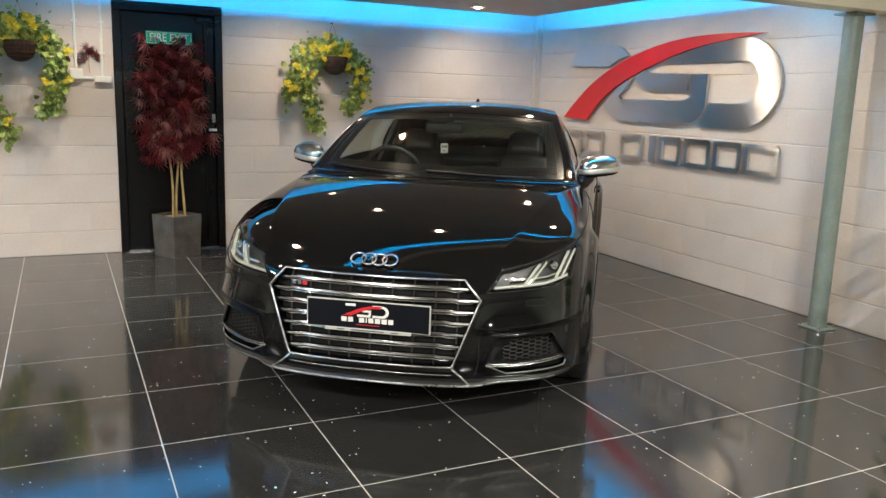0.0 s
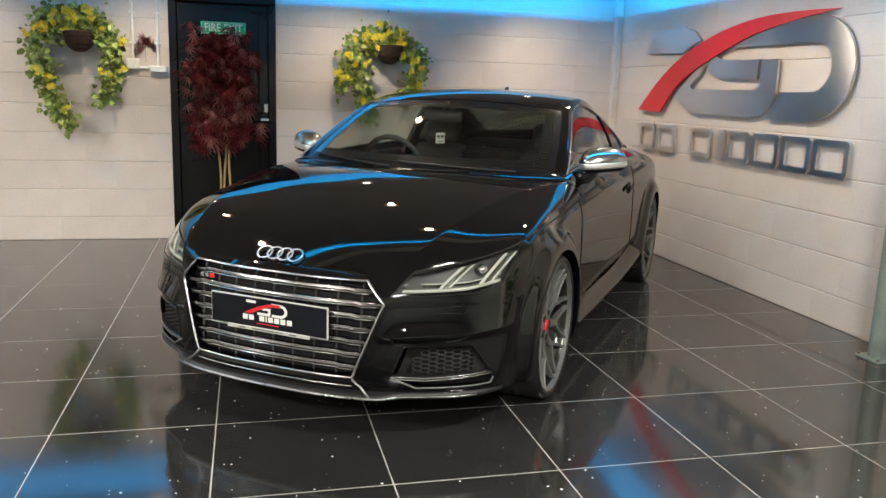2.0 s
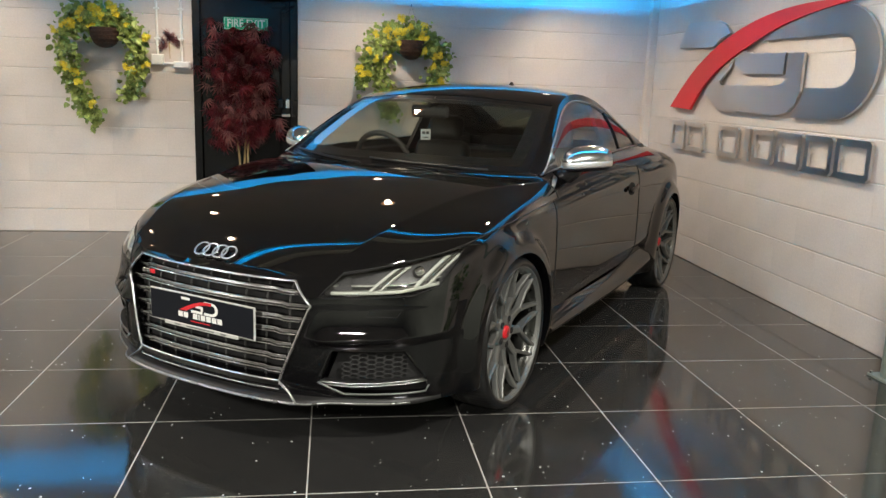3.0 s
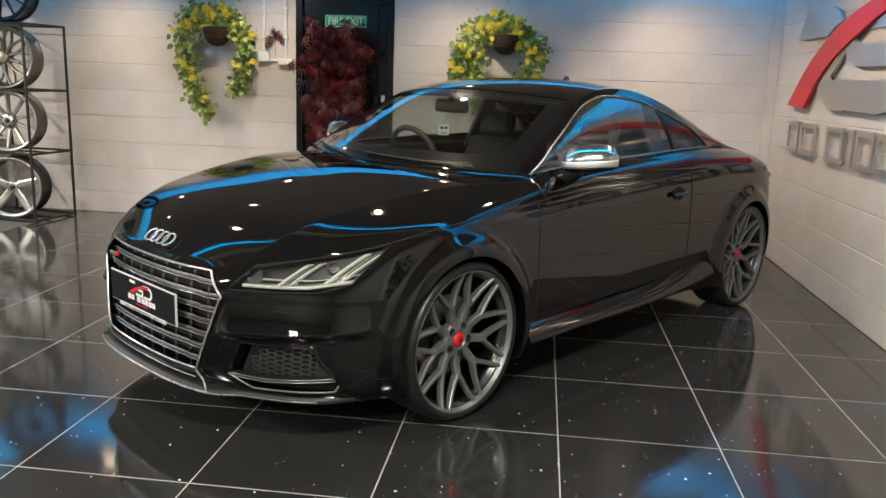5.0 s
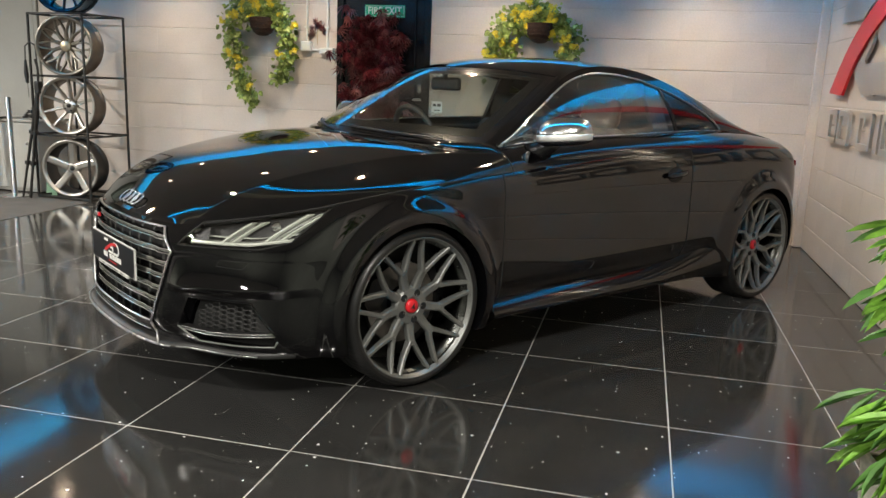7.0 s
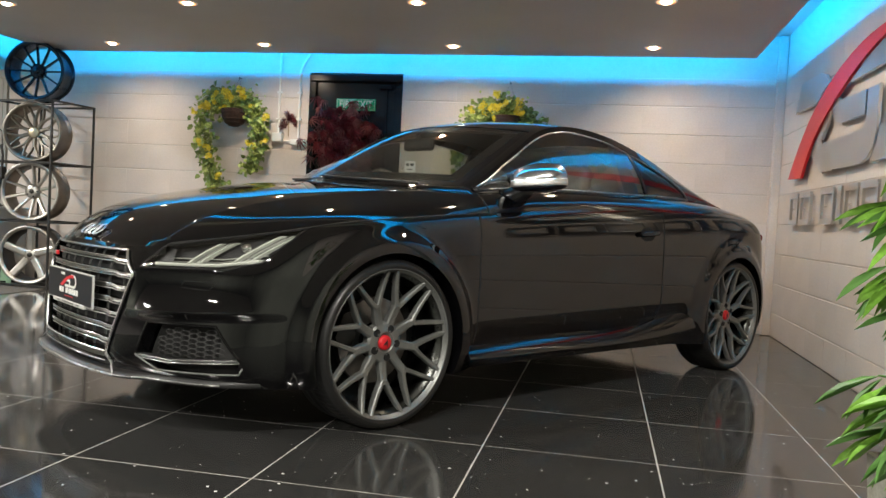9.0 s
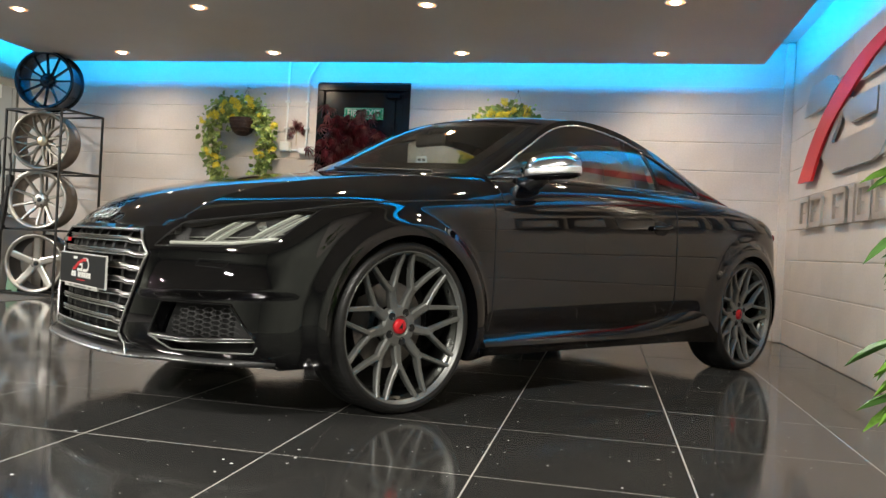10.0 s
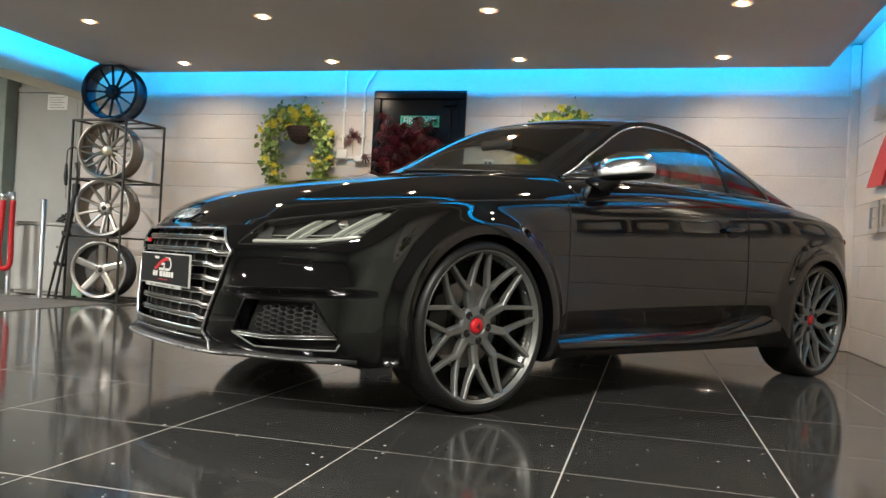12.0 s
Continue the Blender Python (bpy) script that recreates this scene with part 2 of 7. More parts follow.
def tube(bm, pts, r, n=8, close=False, flat=1.0):
    """A round bar along a line of points; r may be a list."""
    pts = [Vector(p) for p in pts]
    k = len(pts)
    rs = r if isinstance(r, (list, tuple)) else [r] * k
    rings, ref = [], None
    for i, p in enumerate(pts):
        a = pts[(i - 1) % k] if close or i else p
        b = pts[(i + 1) % k] if close or i < k - 1 else p
        d = (b - a).normalized()
        if ref is None:
            ref = Vector((0, 0, 1)) if abs(d.z) < 0.9 else Vector((1, 0, 0))
        u = (ref - d * ref.dot(d)).normalized()
        w = d.cross(u)
        ref = u
        rings.append([bm.verts.new(p + (u * math.cos(q) + w * math.sin(q) * flat) * rs[i]) for q in (math.tau * j / n for j in range(n))])
    for i in range(k if close else k - 1):
        a, b = rings[i], rings[(i + 1) % k]
        for j in range(n):
            bm.faces.new((a[j], a[(j + 1) % n], b[(j + 1) % n], b[j]))
    if not close:
        bm.faces.new(rings[0][::-1]), bm.faces.new(rings[-1])
    return bm


def lathe(bm, prof, n=32, axis="Z", close=False):
    """Turns a profile of (radius, height) round an axis."""
    rings = []
    for r, z in prof:
        ring = []
        for j in range(n):
            q = math.tau * j / n
            c, s = r * math.cos(q), r * math.sin(q)
            ring.append(bm.verts.new({"Z": (c, s, z), "Y": (c, z, s), "X": (z, c, s)}[axis]))
        rings.append(ring)
    pairs = list(zip(rings, rings[1:])) + ([(rings[-1], rings[0])] if close else [])
    for a, b in pairs:
        for j in range(n):
            bm.faces.new((a[j], a[(j + 1) % n], b[(j + 1) % n], b[j]))
    bmesh.ops.remove_doubles(bm, verts=bm.verts[:], dist=1e-5)
    bmesh.ops.recalc_face_normals(bm, faces=bm.faces[:])
    return bm


def grid_mesh(bm, P, flip=False):
    """Quads over a grid of points P[i][j]."""
    vs = [[bm.verts.new(p) for p in row] for row in P]
    for i in range(len(vs) - 1):
        for j in range(len(vs[0]) - 1):
            q = (vs[i][j], vs[i + 1][j], vs[i + 1][j + 1], vs[i][j + 1])
            bm.faces.new(q[::-1] if flip else q)
    return vs


# ---------------------------------------------------------------- the room's shell
def shell():
    hall = -4.0
    floor = tagged(part("floor", boxed((-6.5, hall, -0.12), (WALL_E + 0.2, WALL_N + 0.2, -0.0006)), M_GROUT), "polished black quartz tile floor with pale grout lines", "floor", kind="structure")
    tagged(part("carpet", boxed((-6.5, hall, -0.005), (-1.64, WALL_N, 0.004)), M_CARPET), "dark grey matt carpet beside the tiles", "carpet", kind="structure")
    wn = part("wall_north", box(box(box(bmesh.new(), (FLOOR_W, WALL_N + 0.0052, 0), (0.45, WALL_N + 0.2, 2.055)), (1.315, WALL_N + 0.0052, 0), (WALL_E + 0.2, WALL_N + 0.2, 2.055)), (FLOOR_W, WALL_N + 0.012, 2.055), (WALL_E + 0.2, WALL_N + 0.2, 2.6)), M_PAINT_WALL)
    tagged(wn, "painted pale grey concrete block wall with a fire door", "wall", kind="structure")
    tagged(part("wall_east_hall", boxed((WALL_E + 0.012, hall, 0), (WALL_E + 0.2, 1.6, 2.6)), M_HALL), "plain dark painted wall of the showroom", "wall", kind="structure")
    we = part("wall_east", boxed((WALL_E + 0.0052, 1.6, 0), (WALL_E + 0.2, WALL_N + 0.0052, 2.6)), M_PAINT_WALL)
    tagged(we, "painted pale grey concrete block wall behind the sign", "wall", kind="structure")
    tagged(part("wall_behind_door", boxed((0.3, WALL_N + 0.2, 0), (1.5, WALL_N + 0.25, 2.2)), M_VOID), "dark closing wall behind the door", "wall", kind="structure")
    tagged(part("wall_south", boxed((-6.7, hall - 0.2, 0), (WALL_E + 0.2, hall, 2.6)), M_HALL), "plain dark painted wall of the showroom", "wall", kind="structure")
    tagged(part("wall_west", boxed((-6.7, hall, 0), (-6.5, WALL_N + 0.2, 2.6)), M_HALL), "plain dark painted wall of the showroom", "wall", kind="structure")
    tagged(part("wall_north_far", boxed((-6.5, WALL_N + 0.05, 0), (FLOOR_W, WALL_N + 0.2, 2.6)), M_GREY_PANEL), "smooth grey panelled wall beside the blockwork", "wall", kind="structure")
    bm = boxed((-6.5, 3.3, 2.40), (WALL_E + 0.2, WALL_N + 0.2, 2.5))
    tagged(part("ceiling", bm, M_CEIL), "plain ceiling above the hung raft", "ceiling", kind="structure")
    tagged(part("ceiling_hall", boxed((-6.5, hall, 2.50), (WALL_E + 0.2, 3.3, 2.6)), M_CEIL), "plain painted showroom ceiling", "ceiling", kind="structure")
    a, b, c, d = RAFT
    tagged(part("ceiling_raft", boxed((a, c, RAFT_Z), (b, d, RAFT_Z + 0.06), 0.002), M_CEIL), "grey hung ceiling raft edged with blue light", "ceiling", kind="structure")
    tagged(part("beam_south", boxed((-2.55, 3.22, 1.925), (WALL_E + 0.012, 3.38, 2.5), 0.004), M_CREAM), "cream painted ceiling beam", "beam", kind="structure")
    tagged(part("beam_west", boxed((-2.55, 3.38, 1.925), (-2.24, WALL_N + 0.01, 2.4), 0.004), M_CREAM), "cream painted ceiling beam", "beam", kind="structure")
    return floor, wn, we


FLOOR, WN, WE = shell()


def wall_pieces():
    """Painted blocks in stretcher bond, proud of their joints."""
    cache = {}
    tops = [0.0, 0.191] + [0.191 + 0.233 * i for i in range(1, 9)]
    tops[-1] = 2.055

    def piece(length, height):
        key = (round(length, 3), round(height, 3))
        if key not in cache:
            sec = [(0.0, 0.0080), (0.0007, 0.0052), (0.0028, 0.0032), (0.03, 0.0032), (0.03, height - 0.0032), (0.0028, height - 0.0032), (0.0007, height - 0.0048), (0.0, height - 0.0068)]
            bm = prism(bmesh.new(), sec, lambda y, z: (0.0002, y, z), lambda y, z: (length - 0.0002, y, z))
            data = bpy.data.meshes.new("block")
            bm.to_mesh(data)
            bm.free()
            data.materials.append(M_BLOCK)
            cache[key] = data
        return cache[key]

    def course(spans, z0, z1, shift, place, wall):
        for a, b in spans:
            cuts = [a] + [k * 0.45 + shift for k in range(-20, 40) if a + 0.06 < k * 0.45 + shift < b - 0.06] + [b]
            for p, q in zip(cuts, cuts[1:]):
                ob = new("block", piece(q - p, z1 - z0))
                ob.matrix_world = place(p, q, z0) @ Matrix.Translation((0, random.uniform(-0.0008, 0.0008), 0))
                ob.parent = wall

    for i, (z0, z1) in enumerate(zip(tops, tops[1:])):
        shift = 0.225 * (i % 2)
        course([(FLOOR_W, 0.45), (1.315, WALL_E)], z0, z1, shift, lambda p, q, z: pose(p, WALL_N, z), WN)
        course([(1.6, WALL_N)], z0, z1, shift + 0.1, lambda p, q, z: pose(WALL_E, q, z, 0, 0, -90), WE)


def floor_pieces():
    """Square quartz tiles with a pale joint."""
    P, X0, Y0 = 0.603, 1.5315, 2.486
    cache = {}
    for i in range(-6, 6):
        for j in range(-11, 9):
            a, b = max(X0 + P * i, -1.64), min(X0 + P * (i + 1), WALL_E + 0.01)
            c, d = max(Y0 + P * j, -4.0), min(Y0 + P * (j + 1), WALL_N + 0.01)
            if b - a < 0.03 or d - c < 0.03:
                continue
            key = (round(b - a, 3), round(d - c, 3))
            if key not in cache:
                bm = boxed((0.0024, 0.0026, -0.008), (b - a - 0.0024, d - c - 0.0026, 0.0), 0.0005)
                data = bpy.data.meshes.new("tile")
                bm.to_mesh(data)
                bm.free()
                data.materials.append(M_TILE)
                cache[key] = data
            ob = new("tile", cache[key])
            ob.matrix_world = pose(a, c, random.uniform(-0.0003, 0.0003))
            ob.parent = FLOOR


def downlights():
    first = None
    for ly in DOWN_Y:
        for lx in DOWN_X:
            if first is None:
                first = thing("downlight", "small round recessed ceiling downlight, lit warm white", "lamp", "ceiling downlights", m=pose(lx, ly, RAFT_Z))
                part("bezel", lathe(bmesh.new(), [(0.055, 0.0), (0.056, -0.005), (0.062, -0.005), (0.066, -0.002), (0.066, 0.0)], 24), M_WHITE, first, smooth=True)
                # lens domed downward; its bulge stands in for the lamp's bloom
                part("lens", lathe(bmesh.new(), [(0.0001, -0.0165), (0.016, -0.015), (0.027, -0.010), (0.033, -0.0035)], 24), M_LAMP, first, "glowing warm lamp face", smooth=True)
                # emissive rings added round the lens to imitate its halo
                part("reflector", lathe(bmesh.new(), [(0.033, -0.0035), (0.043, -0.0038)], 24), M_LAMP2, first, "glowing warm ring painted as lamp halo")
                part("reflector_rim", lathe(bmesh.new(), [(0.043, -0.0038), (0.056, -0.0048)], 24), M_LAMP3, first, "dim orange ring painted as outer halo")
            else:
                copy_thing(first, pose(lx, ly, RAFT_Z))
    first = None
    for lx, ly, lz, turn in HALL:
        m = pose(lx, ly, lz, 0, 0, turn)
        if first is None:
            first = thing("tube_light", "slim white ceiling tube light, lit", "lamp", "showroom tube lights", m=m)
            part("tray", boxed((-0.33, -0.04, 0.0), (0.33, 0.04, 0.045), 0.004), M_WHITE, first)
            part("diffuser", boxed((-0.3, -0.009, -0.008), (0.3, 0.009, 0.0), 0.002), M_TUBE, first, "glowing white diffuser")
        else:
            copy_thing(first, m)


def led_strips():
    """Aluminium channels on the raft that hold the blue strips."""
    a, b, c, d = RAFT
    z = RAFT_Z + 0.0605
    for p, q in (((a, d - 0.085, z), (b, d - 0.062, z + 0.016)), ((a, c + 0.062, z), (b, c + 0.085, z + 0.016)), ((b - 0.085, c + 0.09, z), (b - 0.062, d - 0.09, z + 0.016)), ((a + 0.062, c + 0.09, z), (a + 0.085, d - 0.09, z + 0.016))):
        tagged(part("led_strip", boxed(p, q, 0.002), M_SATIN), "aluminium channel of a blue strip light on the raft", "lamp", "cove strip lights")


downlights()
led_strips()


# ---------------------------------------------------------------- the car: X ahead of the front axle, Y to its left, Z up
CAR_M = Matrix(((-0.601, 0.799, 0, 1.658), (-0.799, -0.601, 0, 3.695), (0, 0, 1, 0), (0, 0, 0, 1)))
WHEELBASE, AXLE_Z, ARCH_R = 2.525, 0.3215, 0.343


def spline(t, P, ts):
    """Natural cubic spline through rows P at parameters t, read at ts."""
    t, P, ts = np.asarray(t, float), np.asarray(P, float), np.asarray(ts, float)
    n = len(t)
    hh = np.diff(t)
    A, R = np.zeros((n, n)), np.zeros((n,) + P.shape[1:])
    A[0, 0] = A[-1, -1] = 1
    for i in range(1, n - 1):
        A[i, i - 1:i + 2] = hh[i - 1], 2 * (hh[i - 1] + hh[i]), hh[i]
        R[i] = 6 * ((P[i + 1] - P[i]) / hh[i] - (P[i] - P[i - 1]) / hh[i - 1])
    M = np.linalg.solve(A, R.reshape(n, -1)).reshape(R.shape)
    k = np.clip(np.searchsorted(t, ts, "right") - 1, 0, n - 2)
    ex = (slice(None),) + (None,) * (P.ndim - 1)
    h, a, b = hh[k][ex], (t[k + 1] - ts)[ex], (ts - t[k])[ex]
    return (M[k] * a ** 3 + M[k + 1] * b ** 3) / (6 * h) + (P[k] / h - M[k] * h / 6) * a + (P[k + 1] / h - M[k + 1] * h / 6) * b


def chord(P):
    return np.concatenate([[0], np.cumsum(np.linalg.norm(np.diff(P, axis=0), axis=1))])


def smooth01(x):
    x = np.clip(x, 0, 1)
    return x * x * (3 - 2 * x)


# plan lines of the body at three heights, from the nose's middle round to the tail's
LOW = [(0.885, 0), (0.878, 0.20), (0.842, 0.40), (0.765, 0.57), (0.672, 0.716), (0.542, 0.818), (0.36, 0.865), (0.17, 0.869), (0, 0.871), (-0.25, 0.870), (-0.52, 0.868), (-0.95, 0.867), (-1.4, 0.868), (-1.85, 0.871), (-2.2, 0.873), (-2.525, 0.872), (-2.85, 0.852), (-3.04, 0.755), (-3.18, 0.47), (-3.23, 0)]
MID = [(0.872, 0), (0.864, 0.20), (0.822, 0.41), (0.742, 0.575), (0.647, 0.711), (0.517, 0.811), (0.35, 0.862), (0.17, 0.870), (0, 0.874), (-0.25, 0.874), (-0.52, 0.873), (-0.95, 0.873), (-1.4, 0.875), (-1.85, 0.879), (-2.2, 0.882), (-2.525, 0.880), (-2.85, 0.858), (-3.06, 0.755), (-3.20, 0.47), (-3.25, 0)]
TOP = [(0.832, 0, 0.650), (0.824, 0.20, 0.649), (0.785, 0.39, 0.646), (0.705, 0.545, 0.664), (0.59, 0.665, 0.692), (0.46, 0.755, 0.718), (0.31, 0.815, 0.748), (0.15, 0.838, 0.773), (0, 0.844, 0.788), (-0.25, 0.845, 0.811), (-0.52, 0.842, 0.832), (-0.95, 0.840, 0.862), (-1.4, 0.842, 0.884), (-1.85, 0.850, 0.895), (-2.2, 0.856, 0.897), (-2.525, 0.850, 0.890), (-2.8, 0.812, 0.880), (-2.98, 0.715, 0.870), (-3.12, 0.45, 0.864), (-3.16, 0, 0.864)]
BELT = [(-0.50, 0.745, 0.928), (-0.70, 0.748, 0.945), (-0.9, 0.748, 0.957), (-1.05, 0.747, 0.963), (-1.25, 0.745, 0.968), (-1.5, 0.735, 0.973), (-1.75, 0.722, 0.978), (-2.0, 0.708, 0.983), (-2.2, 0.695, 0.983), (-2.45, 0.672, 0.974), (-2.7, 0.645, 0.953), (-3.03, 0.585, 0.912)]
RAIL = [(-0.50, 0.740, 0.942), (-0.70, 0.708, 1.060), (-0.9, 0.658, 1.172), (-1.05, 0.617, 1.245), (-1.25, 0.585, 1.292), (-1.5, 0.566, 1.299), (-1.75, 0.560, 1.270), (-2.0, 0.562, 1.212), (-2.2, 0.570, 1.149), (-2.45, 0.578, 1.064), (-2.7, 0.576, 0.984), (-3.03, 0.562, 0.916)]
SPINE = [(-0.21, 0, 0.944), (-0.45, 0, 1.072), (-0.69, 0, 1.197), (-0.92, 0, 1.288), (-1.2, 0, 1.334), (-1.5, 0, 1.342), (-1.8, 0, 1.330), (-2.1, 0, 1.288), (-2.35, 0, 1.215), (-2.6, 0, 1.118), (-2.85, 0, 1.018), (-3.10, 0, 0.928)]
# bonnet: height of its middle line, fall to 0.55 m out, and the crease's run
HOOD_Z = [(0.832, 0.650), (0.80, 0.675), (0.75, 0.712), (0.70, 0.745), (0.60, 0.793), (0.50, 0.826), (0.40, 0.852), (0.30, 0.874), (0.20, 0.894), (0.10, 0.911), (0.0, 0.926), (-0.10, 0.937), (-0.20, 0.943), (-0.36, 0.948), (-0.52, 0.950)]
HOOD_FALL = [(0.84, 0.110), (0.75, 0.080), (0.70, 0.062), (0.60, 0.0373), (0.50, 0.0265), (0.40, 0.0235), (0.20, 0.023), (0.0, 0.022), (-0.2, 0.020), (-0.52, 0.018)]
CREASE = [(0.72, 0.505), (0.68, 0.515), (0.57, 0.547), (0.455, 0.580), (0.33, 0.605), (0.20, 0.628), (0.04, 0.660), (-0.09, 0.692), (-0.3, 0.745), (-0.52, 0.795)]
U_BUMPER, U_DOOR_F, U_DOOR_R = 5.5, 9.8, 12.84    # columns at which the panels part

NV = 72
_tu = np.arange(20.0)


def band_point(us):
    """Lower body: for each column parameter, NV points from the sill to the shoulder."""
    lo, mi, to = (spline(_tu, np.array(q), us) for q in (LOW, MID, TOP))
    zb = spline(_tu, np.array([0.205] * 4 + [0.20, 0.19, 0.185] + [0.18] * 8 + [0.19, 0.22, 0.24, 0.25, 0.25]), us)
    n = len(us)
    out = np.stack([np.gradient(mi[:, 1]), -np.gradient(mi[:, 0])], 1)
    out /= np.linalg.norm(out, axis=1)[:, None] + 1e-9
    flank = smooth01((us - 4.6) / 2.6)[None, :]
    w = np.linspace(0, 1, NV)[:, None]
    P = np.zeros((NV, n, 3))
    Z = zb[None, :] + (to[:, 2] - zb)[None, :] * w
    low = np.clip((0.55 - Z) / (0.55 - zb[None, :]), 0, 1)
    upp = np.clip((Z - 0.55) / (to[:, 2][None, :] - 0.55), 0, 1)
    bend = flank * (0.36 * upp ** 2 + 0.64 * upp ** 9) + (1 - flank) * (0.55 * upp ** 1.5 + 0.45 * upp ** 2.2)
    tuck = 0.022 * low ** 7
    for k in (0, 1):
        base = mi[:, k][None, :] + (lo - mi)[:, k][None, :] * smooth01(low)
        P[..., k] = base + (to[:, k] - mi[:, k])[None, :] * bend - out[:, k][None, :] * tuck
    P[..., 2] = Z
    X, Y, Z = P[..., 0], P[..., 1], P[..., 2]
    side = smooth01((Y - 0.6) / 0.15)
    # broad wheel arch lips standing off the flanks
    for ax, wide, fade in ((0.0, 0.036, 0.095), (-WHEELBASE, 0.036, 0.110)):
        r = np.hypot(X - ax, Z - AXLE_Z) - ARCH_R
        Y += side * wide * (0.65 * smooth01(1.0 - (r - 0.015) / fade) + 0.35 * smooth01(1.0 - (r - 0.035) / 0.060))
    # the door turns in under a line that rises to the back, above the side skirt
    along = smooth01((-0.40 - X) / 0.10) * smooth01((X + 2.13) / 0.15)
    fold = 0.385 + 0.055 * np.clip((-X - 0.5) / 1.5, 0, 1)
    Y -= side * along * 0.040 * smooth01((fold - Z) / 0.13)
    # crease of the front bumper under the lamps
    fr = smooth01((X - 0.40) / 0.10) * smooth01((Y - 0.41) / 0.12)
    ridge = 0.432 + 0.05 * np.clip(Y - 0.5, 0, 1)
    ledge = np.where(Z > ridge, np.clip(1 - (Z - ridge) / 0.115, 0, 1) ** 1.9, np.clip(1 - (ridge - Z) / 0.026, 0, 1))
    X += fr * (0.030 * ledge - 0.003 * np.exp(-((Z - 0.55) / 0.03) ** 2))
    return P


def inside(poly, y, z):
    poly = np.array(poly)
    a, b = poly, np.roll(poly, -1, 0)
    hit = np.zeros(np.shape(y), int)
    for (y0, z0), (y1, z1) in zip(a, b):
        c = ((z0 > z) != (z1 > z)) & (y < (y1 - y0) * (z - z0) / (z1 - z0 + 1e-12) + y0)
        hit += c
    return hit % 2 == 1


GRILLE = [(0, 0.634), (0.385, 0.632), (0.455, 0.553), (0.352, 0.272), (0, 0.262)]
INTAKE = [(0.525, 0.395), (0.735, 0.395), (0.795, 0.285), (0.790, 0.236), (0.56, 0.236), (0.485, 0.275)]
LIGHT = [(0.472, 0.580), (0.530, 0.666), (0.665, 0.692), (0.755, 0.717), (0.812, 0.740), (0.815, 0.700), (0.800, 0.618), (0.745, 0.592), (0.60, 0.585)]

US = np.unique(np.concatenate([np.linspace(0, 6.5, 150), np.linspace(6.5, 10, 90), np.linspace(10, 13.2, 60), np.linspace(13.2, 17, 100), np.linspace(17, 19, 24), [U_BUMPER, U_DOOR_F, U_DOOR_R]]))
BAND = band_point(US).transpose(1, 0, 2)        # (column, row, xyz)
SKIN = BAND.copy()
FRONT = SKIN[US < 7.2].reshape(-1, 3)
HOLES = ([(y, z) for y, z in GRILLE[1:4]] + [(-y, z) for y, z in GRILLE[3:0:-1]], INTAKE, LIGHT)


def outside(poly, y, z):
    """Distance from an outline in the front view, negative within it."""
    d = np.full(np.shape(y), 9.0)
    for (y0, z0), (y1, z1) in zip(poly, poly[1:] + poly[:1]):
        l2 = (y1 - y0) ** 2 + (z1 - z0) ** 2
        f = np.clip(((y - y0) * (y1 - y0) + (z - z0) * (z1 - z0)) / l2, 0, 1)
        d = np.minimum(d, np.hypot(y - y0 - f * (y1 - y0), z - z0 - f * (z1 - z0)))
    return np.where(inside(poly, y, z), -d, d)


def front_x(y, z):
    """How far ahead the nose reaches at a given side offset and height."""
    y = abs(y)
    d = (FRONT[:, 1] - y) ** 2 + (FRONT[:, 2] - z) ** 2
    k = np.argpartition(d, 20)[:20]
    w = np.exp(-d[k] / (2 * (0.02 ** 2))) + 1e-9
    A = np.stack([np.ones(20), FRONT[k, 1] - y, FRONT[k, 2] - z], 1)
    sol = np.linalg.lstsq(A * w[:, None] ** 0.5, FRONT[k, 0] * w ** 0.5, rcond=None)[0]
    return float(sol[0])


def run(rows):
    """A smooth line through rows whose first value falls steadily."""
    P = np.array(sorted(rows))
    return lambda x: spline(P[:, 0], P[:, 1], np.clip(x, P[0, 0], P[-1, 0]))


